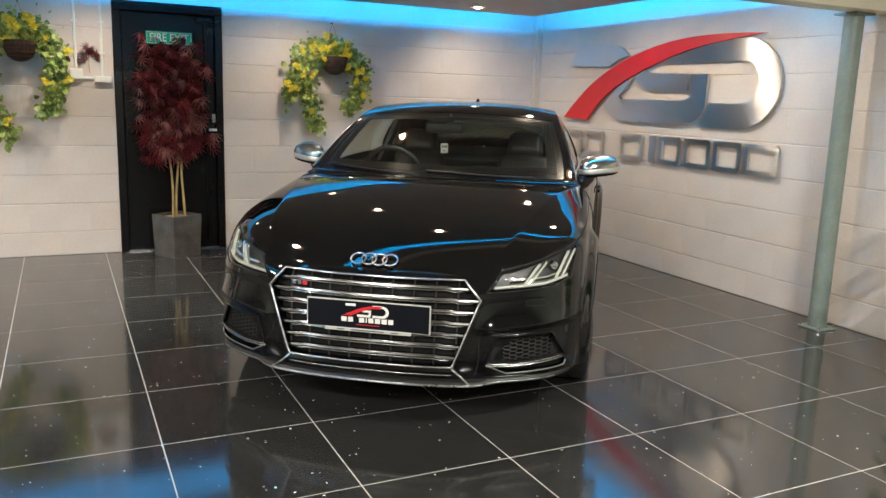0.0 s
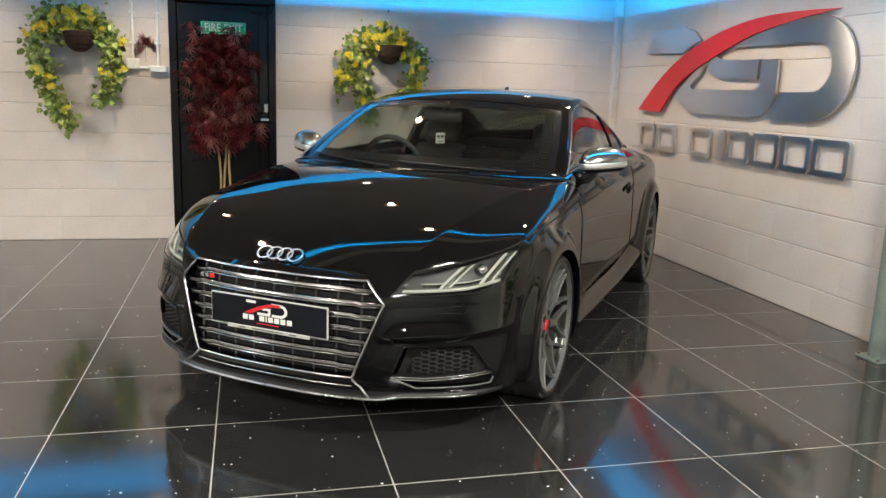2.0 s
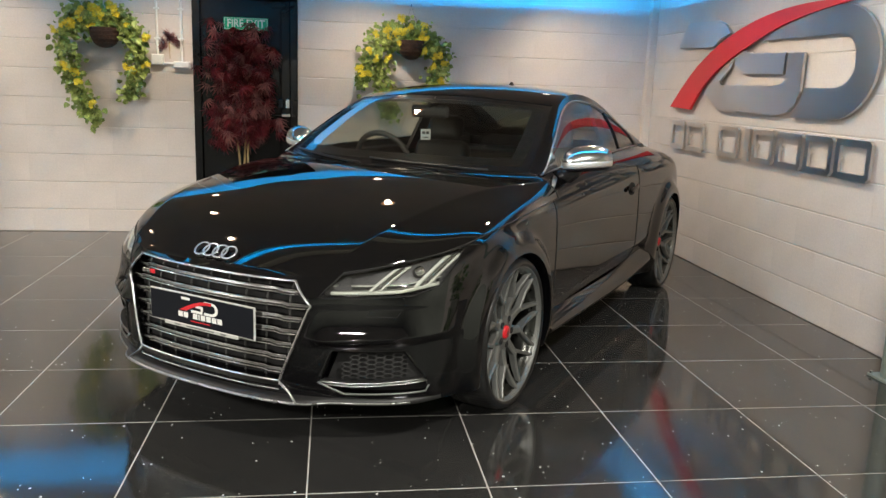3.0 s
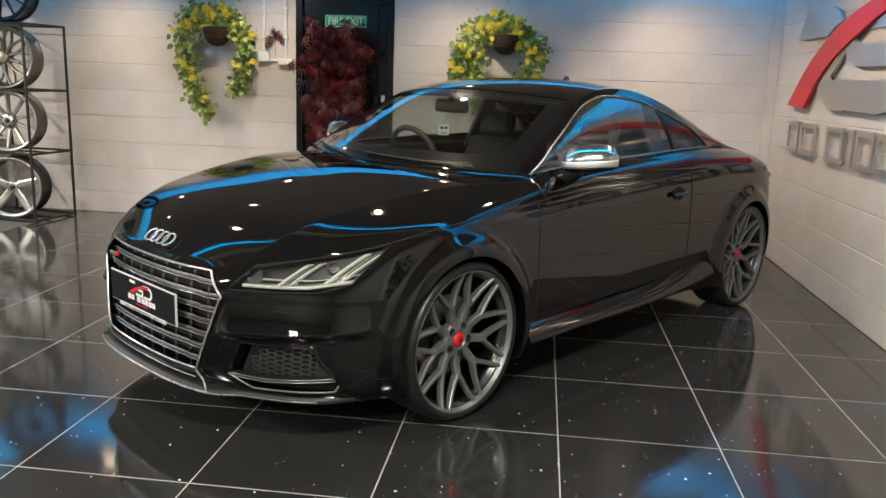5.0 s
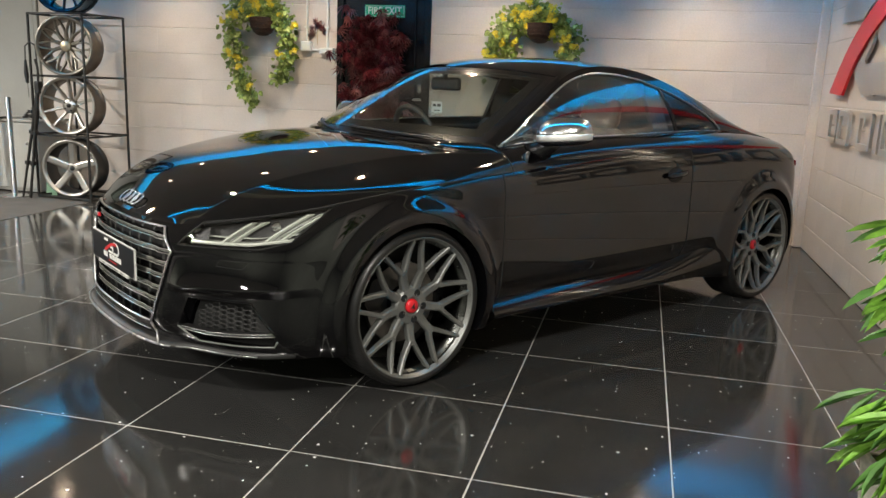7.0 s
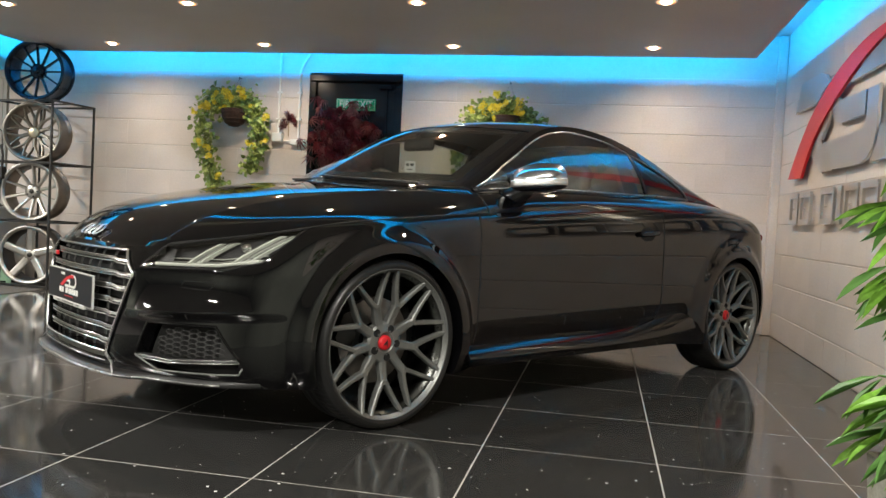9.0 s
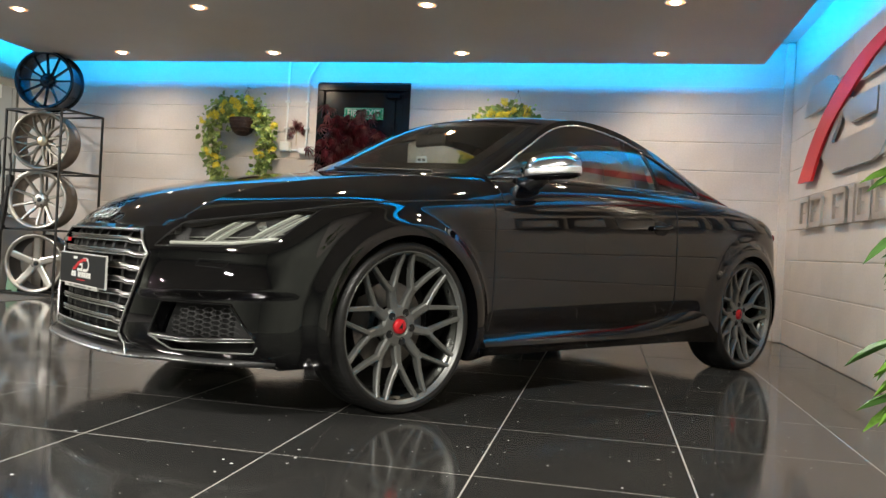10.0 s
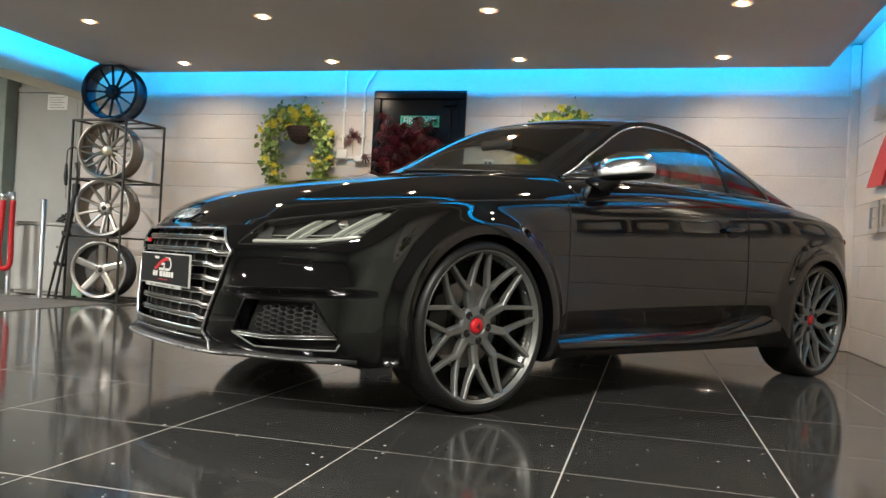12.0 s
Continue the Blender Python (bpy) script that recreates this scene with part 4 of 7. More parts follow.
# ---------------------------------------------------------------- the car's face, fittings and cabin
def mirror_pts(pts):
    return [(x, -y, z) for x, y, z in pts]


def bar2(bm, pts, w, deep, lift_z=0.0):
    """A flat bar of height w along points, deep behind its face."""
    rings = []
    for x, y, z in pts:
        rings.append([bm.verts.new(p) for p in ((x, y, z + w / 2), (x + 0.003, y, z), (x, y, z - w / 2), (x - deep, y, z - w / 2), (x - deep, y, z + w / 2))])
    for a, b in zip(rings, rings[1:]):
        for j in range(5):
            bm.faces.new((a[j], a[(j + 1) % 5], b[(j + 1) % 5], b[j]))
    bm.faces.new(rings[0][::-1]), bm.faces.new(rings[-1])
    bmesh.ops.recalc_face_normals(bm, faces=bm.faces[:])
    return bm


def hex_half(z):
    """Half width of the grille at a height."""
    return float(np.interp(z, [0.262, 0.272, 0.553, 0.632], [0.345, 0.352, 0.455, 0.385]))


def build_face(car):
    full = [(y, z) for y, z in GRILLE[1:4]]
    ring = full + [(-y, z) for y, z in full[::-1]]
    # added black sheet that paints the shade behind the slats
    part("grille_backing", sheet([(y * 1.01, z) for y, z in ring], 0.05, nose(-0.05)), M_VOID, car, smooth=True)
    pts = nose_line(ring + [ring[0]], 0.006)[:-1]
    part("grille_frame", tube(bmesh.new(), pts, 0.0055, 8, close=True), M_SATIN, car, "bright chrome six-sided grille frame", smooth=True)
    low = nose_line([(-0.352, 0.254), (0.352, 0.254)], 0.008)
    part("grille_lower_trim", bar2(bmesh.new(), low, 0.026, 0.03), M_CAR, car)
    part("lower_trim_edge", tube(bmesh.new(), [(x + 0.003, y, z - 0.013) for x, y, z in low], 0.0028, 6), M_SATIN, car, "thin bright edge under the grille", smooth=True)
    for k in range(9):
        y = -0.36 + 0.09 * k
        top, bot = 0.628, 0.275
        if abs(y) > 0.352:
            bot = float(np.interp(abs(y), [0.352, 0.455], [0.275, 0.553]))
        line = [(front_x(y, z) - 0.034, y, z) for z in np.linspace(bot, top, 12)]
        part("grille_fin", tube(bmesh.new(), line, 0.0045, 4), M_FIN, car)
    for z in np.linspace(0.597, 0.312, 7):
        w = hex_half(z) - 0.008
        step = w * 0.78
        ys = [-w, -step - 0.02, -step] + list(np.linspace(-step + 0.03, step - 0.03, 18)) + [step, step + 0.02, w]
        drop = [0.006 if abs(y) > step + 0.01 else 0.0 for y in ys]
        line = [(front_x(y, z) - 0.010 - d * 0.5, y, z - d) for y, d in zip(ys, drop)]
        slat = part("grille_slat", bar2(bmesh.new(), line, 0.018, 0.022), M_SHADE, car, "grey grille slat with twin chrome edges", smooth=False)
        for dz in (0.0085, -0.0085):
            part("slat_edge", tube(bmesh.new(), [(x + 0.002, y, q + dz) for x, y, q in line], 0.0025, 6), M_CHROME, slat, smooth=True)
    # show plate, its emblem and wording drawn as plain shapes
    plate = part("show_plate", boxed((0.872, -0.263, 0.409), (0.880, 0.263, 0.531), 0.002), M_PLATE, car, "black dealer show plate with pale border")
    part("plate_face", boxed((0.880, -0.2585, 0.4135), (0.8815, 0.2585, 0.5265)), mat("plate_black", (0.007, 0.008, 0.012), rough=0.3, var=0.1, spec=0.2), plate)
    sw = [(-0.105 + 0.165 * f, 0.466 + 0.047 * math.sin(f * 1.75)) for f in np.linspace(0, 1, 10)]
    sw2 = [(-0.070 + 0.125 * f, 0.466 + 0.036 * math.sin(f * 1.75)) for f in np.linspace(1, 0, 10)]
    part("emblem_sweep", prism(bmesh.new(), [(y, z) for y, z in sw + sw2], lambda y, z: (0.8815, y, z), lambda y, z: (0.8829, y, z)), M_RED, plate, "red sweep of the emblem")
    for a, b, c, d in ((-0.095, 0.507, -0.052, 0.517), (-0.045, 0.463, 0.012, 0.473), (0.004, 0.473, 0.014, 0.493), (-0.022, 0.484, 0.004, 0.493)):
        part("emblem_bar", boxed((0.8815, a, b), (0.8826, c, d)), M_WHITE, plate)
    bow = [(0.020, 0.463), (0.060, 0.463)] + [(0.060 + 0.030 * math.sin(q), 0.489 - 0.026 * math.cos(q)) for q in np.linspace(0.2, math.pi - 0.2, 9)] + [(0.060, 0.515), (0.020, 0.515)]
    inn = [(0.020, 0.473), (0.058, 0.473)] + [(0.058 + 0.019 * math.sin(q), 0.489 - 0.016 * math.cos(q)) for q in np.linspace(0.2, math.pi - 0.2, 9)] + [(0.058, 0.505), (0.020, 0.505)]
    bm = bmesh.new()
    for (a, b), (c, d) in zip(zip(bow, bow[1:]), zip(inn, inn[1:])):
        bm.faces.new([bm.verts.new((0.8826, y, z)) for y, z in (a, b, d, c)])
    part("emblem_bow", bm, M_WHITE, plate)
    for a, b in ((-0.112, -0.090), (-0.084, -0.062), (-0.036, -0.014), (-0.008, -0.003), (0.003, 0.025), (0.031, 0.053), (0.059, 0.081), (0.087, 0.109)):
        part("wording_bar", boxed((0.8815, a, 0.440), (0.8826, b, 0.460)), M_WHITE, plate)
    part("rule_bar", boxed((0.8815, -0.05, 0.428), (0.8826, 0.05, 0.431)), M_RED, plate)
    strip = part("plate_holder", boxed((0.874, -0.185, 0.399), (0.884, 0.185, 0.414), 0.002), M_PLATE, car, "pale plate holder strip under the plate")
    for a, b in ((-0.13, -0.10), (-0.07, 0.07), (0.10, 0.13)):
        part("holder_bar", boxed((0.884, a, 0.404), (0.8846, b, 0.409)), M_DARKMETAL, strip)
    # small model badge in the grille as plain blocks
    for y0_, y1_, m in ((0.300, 0.318, M_SATIN), (0.322, 0.340, M_SATIN), (0.277, 0.296, M_RED)):
        part("grille_badge", boxed((front_x(0.31, 0.585) - 0.002, -y1_, 0.572), (front_x(0.31, 0.585) + 0.008, -y0_, 0.588), 0.002), m, car)
    # four linked rings on the bonnet's nose
    tilt = Matrix.Translation((0.793, 0, 0.687)) @ Matrix.Rotation(radians(40), 4, "Y")
    for k in range(4):
        y = (k - 1.5) * 0.0455
        pts = [tilt @ Vector((0.029 * math.cos(q), y + 0.031 * math.sin(q), 0.004 + 0.001 * (k % 2))) for q in (math.tau * i / 36 for i in range(36))]
        part("badge_ring", tube(bmesh.new(), pts, 0.0046, 8, close=True), M_SATIN, car, "chrome badge ring", smooth=True)
    # splitter lip with a satin edge
    us = np.linspace(0, 5.2, 60)
    base = band_point(us).transpose(1, 0, 2)[:, 0]
    d = np.gradient(base[:, :2], axis=0)
    out = np.stack([d[:, 1], -d[:, 0]], 1)
    out /= np.linalg.norm(out, axis=1)[:, None]
    reach = np.where(us < 2.2, 0.045, 0.045 - 0.03 * smooth01((us - 2.2) / 0.6)) * (1 - 0.5 * smooth01((us - 4.4) / 0.8))
    prof = []
    for p, o, r in zip(base, out, reach):
        prof.append([(p[0] + o[0] * q * r - (0.03 if q < 0 else 0), p[1] + o[1] * q * r, 0.205 + z) for q, z in ((-0.2, 0.020), (0.5, 0.012), (1.0, 0.004), (1.03, -0.004), (0.9, -0.010), (-0.4, -0.012))])
    part("splitter", both(np.array(prof)), M_LIP, car, smooth=True)
    k = int(np.argmin(abs(us - 2.15)))
    far = [(p[3][0] + 0.001, p[3][1], p[3][2] + 0.002) for p in prof[k:int(np.argmin(abs(us - 4.5)))]]
    edge = [(p[3][0] + 0.001, p[3][1], p[3][2] + 0.002) for p in prof[:k + 1]]
    line = mirror_pts(edge[:0:-1]) + edge
    part("splitter_edge", tube(bmesh.new(), line, 0.0052, 8), M_EDGE, car, "satin grey lip edge", smooth=True)
    for sg in (1, -1):
        part("splitter_side_edge", tube(bmesh.new(), [(x, y * sg, z) for x, y, z in far], 0.0032, 6), M_EDGE, car, smooth=True)
        e = edge[-1]
        pts = [(e[0], e[1] * sg, e[2]), (front_x(0.385, 0.235) + 0.012, 0.385 * sg, 0.236), (front_x(0.352, 0.268) + 0.007, 0.352 * sg, 0.266)]
        part("splitter_fin", tube(bmesh.new(), pts, 0.0045, 6), M_EDGE, car, smooth=True)
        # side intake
        # added black sheet, painted shade for the depth of the intake
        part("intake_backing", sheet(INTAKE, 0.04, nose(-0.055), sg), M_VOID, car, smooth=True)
        bm = bmesh.new()
        hy, hz_ = 0.0165, 0.0098
        spots = [(y, z) for y in np.linspace(0.49, 0.76, 6) for z in np.linspace(0.28, 0.40, 4)]
        quad = lambda y, z: np.array([1.0, y, z, y * y, y * z, z * z])
        bend = np.linalg.lstsq(np.array([quad(y, z) for y, z in spots]), np.array([front_x(y, z) for y, z in spots]), rcond=None)[0]
        for a in range(22):
            for b in range(8):
                cy, cz = 0.512 + a * hy * 1.5, 0.291 + (b + 0.5 * (a % 2)) * hz_ * 1.732
                left = float(np.interp(cz, [0.285, 0.395], [0.540, 0.575]))
                if not (left < cy < 0.750 and cz < 0.380):
                    continue
                rings = []
                for k, dx in ((1.0, 0.0), (0.84, 0.0005), (0.82, -0.008)):
                    ring = [(cy + hy * k * math.cos(q), cz + hz_ * k * math.sin(q)) for q in (math.tau * i / 6 for i in range(6))]
                    rings.append([bm.verts.new((float(bend @ quad(y, z)) - 0.024 + dx, sg * y, z)) for y, z in ring])
                # inner cell walls are coloured near-black as painted shade
                for wall, (p, q) in enumerate(zip(rings, rings[1:])):
                    for i in range(6):
                        bm.faces.new((p[i], p[(i + 1) % 6], q[(i + 1) % 6], q[i])).material_index = wall
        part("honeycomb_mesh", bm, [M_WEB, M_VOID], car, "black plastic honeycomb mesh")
        blade = nose_line([(0.486, 0.277), (0.60, 0.270), (0.795, 0.284)], -0.004)
        blade = [(x, y * sg, z) for x, y, z in blade]
        bl = part("intake_blade", bar2(bmesh.new(), blade, 0.014, 0.03), M_TRIM, car, "black intake blade with bright edges")
        for dz in (0.005, -0.005):
            part("blade_edge", tube(bmesh.new(), [(x + 0.002, y, z + dz) for x, y, z in blade], 0.0026, 6), M_SATIN, bl, smooth=True)
        rim = [(x, y * sg, z) for x, y, z in nose_line([(0.484, 0.280), (0.565, 0.236), (0.792, 0.240), (0.80, 0.262)], 0.001)]
        part("intake_lip", tube(bmesh.new(), rim, 0.0032, 6), M_DARKMETAL, car, smooth=True)
        rim2 = [(x, y * sg, z) for x, y, z in nose_line([(0.486, 0.285), (0.525, 0.398), (0.738, 0.398), (0.798, 0.285)], 0.000)]
        part("intake_surround", tube(bmesh.new(), rim2, 0.005, 6), M_CAR, car, smooth=True)
        part("intake_wedge", sheet([(0.735, 0.392), (0.79, 0.29), (0.735, 0.29)], 0.03, nose(-0.03), sg), M_TRIM, car)
        # headlamp
        lamp_ = part("headlamp", sheet(LIGHT, 0.03, lambda y, z: (front_x(y, z) - 0.052, y - 0.018, z), sg), M_TRIM, car, "clear headlamp with slanted light bars", smooth=True)
        def strokes(name, pts, w, mt, lift, deep=0.02):
            ln = [(x - 0.25 * 0.02, y * sg, z) for x, y, z in nose_line(pts, lift)]
            return part(name, bar2(bmesh.new(), ln, w, deep), mt, lamp_, smooth=False)
        strokes("light_bar", [(0.500, 0.594), (0.60, 0.597), (0.70, 0.602), (0.785, 0.622)], 0.0110, M_DRL, -0.018)
        strokes("bar_shelf", [(0.495, 0.604), (0.60, 0.607), (0.70, 0.612), (0.78, 0.631)], 0.004, M_SATIN, -0.024)
        strokes("bar_shelf", [(0.495, 0.614), (0.60, 0.617), (0.70, 0.622), (0.78, 0.641)], 0.003, M_DRL, -0.034)
        for (a0, a1), (b0, b1) in (((0.618, 0.604), (0.668, 0.674)), ((0.738, 0.618), (0.780, 0.710))):
            for off, th, mt, lift in ((0.0, 0.0100, M_DRL, -0.016), (0.015, 0.0050, M_SATIN, -0.022), (0.026, 0.0070, M_DRL, -0.026)):
                ln = [(p[0], p[1] * sg, p[2]) for p in nose_line([(a0 + off, a1 + off * 0.12), (b0 + off, b1 + off * 0.16)], lift)]
                bm = bmesh.new()
                for q0, q1 in zip(ln, ln[1:]):
                    vs = [bm.verts.new((q[0] + dx, q[1] + dy * sg, q[2])) for q in (q0, q1) for dx, dy in ((0.003, -th * 0.6), (0.0, th * 0.6), (-0.02, th * 0.6), (-0.02, -th * 0.6))]
                    for j in range(4):
                        bm.faces.new((vs[j], vs[(j + 1) % 4], vs[4 + (j + 1) % 4], vs[4 + j]))
                bmesh.ops.recalc_face_normals(bm, faces=bm.faces[:])
                part("light_blade", bm, mt, lamp_, "pale slanted light guide")
        b = lathe(bmesh.new(), [(0.0001, 0.016), (0.010, 0.013), (0.017, 0.006), (0.020, -0.01)], 24, "X")
        b.transform(Matrix.Translation((front_x(0.725, 0.665) - 0.035, sg * 0.722, 0.662)))
        part("projector", b, M_CHROME, lamp_, smooth=True)
        b = sheet([(0.500, 0.600), (0.53, 0.648), (0.545, 0.645), (0.56, 0.604)], 0.02, nose(-0.026), sg)
        part("inner_reflector", b, M_TRIM, lamp_)
        part("lens_cover", sheet(LIGHT, 0.025, nose(0.001), sg), M_LENS, lamp_, smooth=True).visible_shadow = False
        seam = [(x, y * sg, z) for x, y, z in nose_line(LIGHT + [LIGHT[0]], 0.001)[:-1]]
        part("lamp_seal", tube(bmesh.new(), seam, 0.0028, 5, close=True), M_VOID, car)
        # washer cover seam
        wash = [(x, y * sg, z) for x, y, z in nose_line([(0.635, 0.545), (0.625, 0.522), (0.71, 0.518), (0.725, 0.545), (0.635, 0.545)], 0.0005)]
        part("washer_cover_seam", tube(bmesh.new(), wash, 0.0012, 4), M_VOID, car)


M_CAP = mat("brushed_mirror_cap", (0.50, 0.50, 0.49), rough=0.17, metal=1.0, rvar=0.04, scale=25, fine=0.03)
M_PALE = mat("bright_aluminium", (0.86, 0.86, 0.84), rough=0.42, metal=1.0, rvar=0.05, scale=20)
M_DRL = mat("light_guide", (0.48, 0.50, 0.44), rough=0.22, var=0.04, scale=30)


def build_fittings(car):
    # --- seams between panels
    for sg in (1, -1):
        for u in (U_DOOR_F, U_DOOR_R):
            col = SKIN[int(np.argmin(abs(US - u)))]
            pts = [(p[0], (p[1] + 0.0006) * sg, p[2]) for p in col[10:]]
            part("door_seam", tube(bmesh.new(), pts, 0.0026, 5), M_VOID, car)
        a, b = np.array(TOP[10]), np.array(BELT[0])
        pts = [tuple((a + (b - a) * w + [0.0, 0.020 * math.sin(math.pi * w) + 0.001, 0.002]) * [1, sg, 1]) for w in np.linspace(0, 1, 8)]
        part("door_front_seam", tube(bmesh.new(), pts, 0.0026, 5), M_VOID, car)
        e = spline(_tu, np.array(TOP), np.linspace(2.9, 10.0, 90))
        part("bonnet_seam", tube(bmesh.new(), [(p[0], p[1] * sg, p[2] + 0.0004) for p in e], 0.0030, 5), M_VOID, car)
        # --- handle
        hx, hz = -1.637, 0.775
        bm = bmesh.new()
        o = [(0.062 * math.cos(q), 0.036 * math.sin(q)) for q in (math.tau * i / 28 for i in range(28))]
        prism(bm, o, lambda x, z: (hx + x, sg * 0.850, hz + z), lambda x, z: (hx + x, sg * (0.8735 - 0.09 * z), hz + z))
        # solid black oval with the hollow's shade painted in
        part("handle_recess", bm, M_VOID, car)
        pts = [(hx + 0.085 * w, sg * (0.884 + 0.012 * math.cos(w * 1.5)), hz + 0.004 - 0.008 * w) for w in np.linspace(-1, 1, 12)]
        part("door_handle", tube(bmesh.new(), pts, [0.007] + [0.014] * 10 + [0.007], 10, flat=0.7), M_CAR, car, smooth=True)
        # --- mirror
        c = Vector((-0.778, 0.880 * sg, 0.999))
        def shell(steps):
            P = []
            for grow, z, back in steps:
                row = []
                for ph in np.linspace(-math.pi, math.pi, 41):
                    cx, cy = math.cos(ph), math.sin(ph)
                    x = (0.068 if cx > 0 else 0.048) * math.copysign(abs(cx) ** 0.75, cx) * grow - back
                    y = 0.122 * math.copysign(abs(cy) ** 0.72, cy) * grow
                    row.append((c.x + x * 0.839 - y * 0.545, c.y + sg * (x * 0.545 + y * 0.839), c.z + z + 0.010 * (y / 0.120)))
                P.append(row)
            bm = bmesh.new()
            grid_mesh(bm, np.array(P), sg < 0)
            bmesh.ops.remove_doubles(bm, verts=bm.verts[:], dist=1e-4)
            bmesh.ops.recalc_face_normals(bm, faces=bm.faces[:])
            return bm
        mir = new("wing_mirror")
        mir.parent = car
        tagged(mir, "wing mirror with satin aluminium cap")
        part("mirror_cap", shell([(0.985, -0.018, 0), (1.0, -0.015, 0), (0.995, 0.000, 0.001), (0.965, 0.015, 0.002), (0.90, 0.031, 0.005), (0.79, 0.045, 0.009), (0.63, 0.055, 0.012), (0.42, 0.0615, 0.014), (0.2, 0.064, 0.014), (0.0, 0.0645, 0.014)]), M_CAP, mir, "satin aluminium mirror cap", smooth=True)
        part("mirror_strip", shell([(0.97, -0.037, 0), (0.995, -0.035, 0), (1.005, -0.030, 0), (1.010, -0.012, 0), (1.003, -0.0085, 0), (0.985, -0.0075, 0)]), M_PALE, mir, "satin lower rim of the mirror cap", smooth=True)
        part("mirror_base", shell([(0.97, -0.036, 0), (0.95, -0.046, 0), (0.8, -0.053, 0), (0.5, -0.057, 0), (0.0, -0.058, 0)]), M_BLACK, mir, smooth=True)
        arm = [(-0.665, 0.770 * sg, 0.895), (-0.70, 0.80 * sg, 0.908), (-0.735, 0.832 * sg, 0.935), (-0.755, 0.855 * sg, 0.965)]
        part("mirror_arm", tube(bmesh.new(), arm, [0.050, 0.045, 0.036, 0.032], 10, flat=0.6), M_BLACK, mir, smooth=True)
        bm = bmesh.new()
        prism(bm, [(0.088 * math.cos(q), 0.046 * math.sin(q)) for q in (math.tau * i / 24 for i in range(24))], lambda y, z: (c.x - 0.036 - y * 0.545, c.y + sg * (y * 0.839 - 0.024), c.z + z), lambda y, z: (c.x - 0.044 - y * 0.545, c.y + sg * (y * 0.839 - 0.029), c.z + z))
        part("mirror_glass", bm, M_CHROME, mir)
        # --- side skirt: a sloping blade that rises and widens towards the rear wheel
        P = []
        for x in np.linspace(-0.40, -2.10, 60):
            up = max(0.0, (-x - 1.25) / 0.85) ** 2
            row = []
            for k, (y, z) in enumerate(((0.838, 0.300), (0.853, 0.288), (0.866, 0.2765), (0.877, 0.2655), (0.8875, 0.2535), (0.896, 0.2420), (0.8985, 0.235), (0.897, 0.226), (0.875, 0.216), (0.84, 0.214))):
                row.append((x, sg * y, z + up * (0.085 - 0.0062 * k)))
            P.append(row)
        bm = bmesh.new()
        grid_mesh(bm, P, sg < 0)
        part("skirt_edge", bm, M_CAR, car, smooth=True)
    # --- aerial
    bm = bmesh.new()
    prism(bm, [(-1.765, 1.333), (-1.792, 1.362), (-1.806, 1.361), (-1.812, 1.330)], lambda x, z: (x, -0.012 * (1.38 - z) / 0.04, z), lambda x, z: (x, 0.012 * (1.38 - z) / 0.04, z))
    part("roof_aerial", bm, M_TRIM, car)
    # --- wipers
    T = cross(SPINE, RAIL, 121, 41, 0.0, 2.1)
    for y0_, y1_, d in ((0.55, -0.02, 6), (-0.05, -0.62, 6)):
        pts = []
        for w in np.linspace(0, 1, 18):
            y = y0_ + (y1_ - y0_) * w
            row = T[0] * (1 - w) + T[2] * w
            x, z = np.interp(abs(y), row[:, 1], row[:, 0]), np.interp(abs(y), row[:, 1], row[:, 2])
            pts.append((x + 0.010, y, z + 0.008))
        wp_ = part("wiper", tube(bmesh.new(), pts, 0.0045, 6), M_TRIM, car, "black wiper arm and blade")
        part("wiper_blade", tube(bmesh.new(), [(p[0] - 0.012, p[1], p[2] - 0.004) for p in pts[3:]], 0.004, 4), M_RUBBER, wp_)
    # --- tail lamps
    for sg in (1, -1):
        pts = [tuple(SKIN[int(np.argmin(abs(US - u)))][-11] * [1, sg, 1]) for u in np.linspace(16.6, 18.0, 14)]
        part("tail_lamp", tube(bmesh.new(), pts, 0.022, 8, flat=0.45), M_TAIL, car, "red tail lamp", smooth=True)


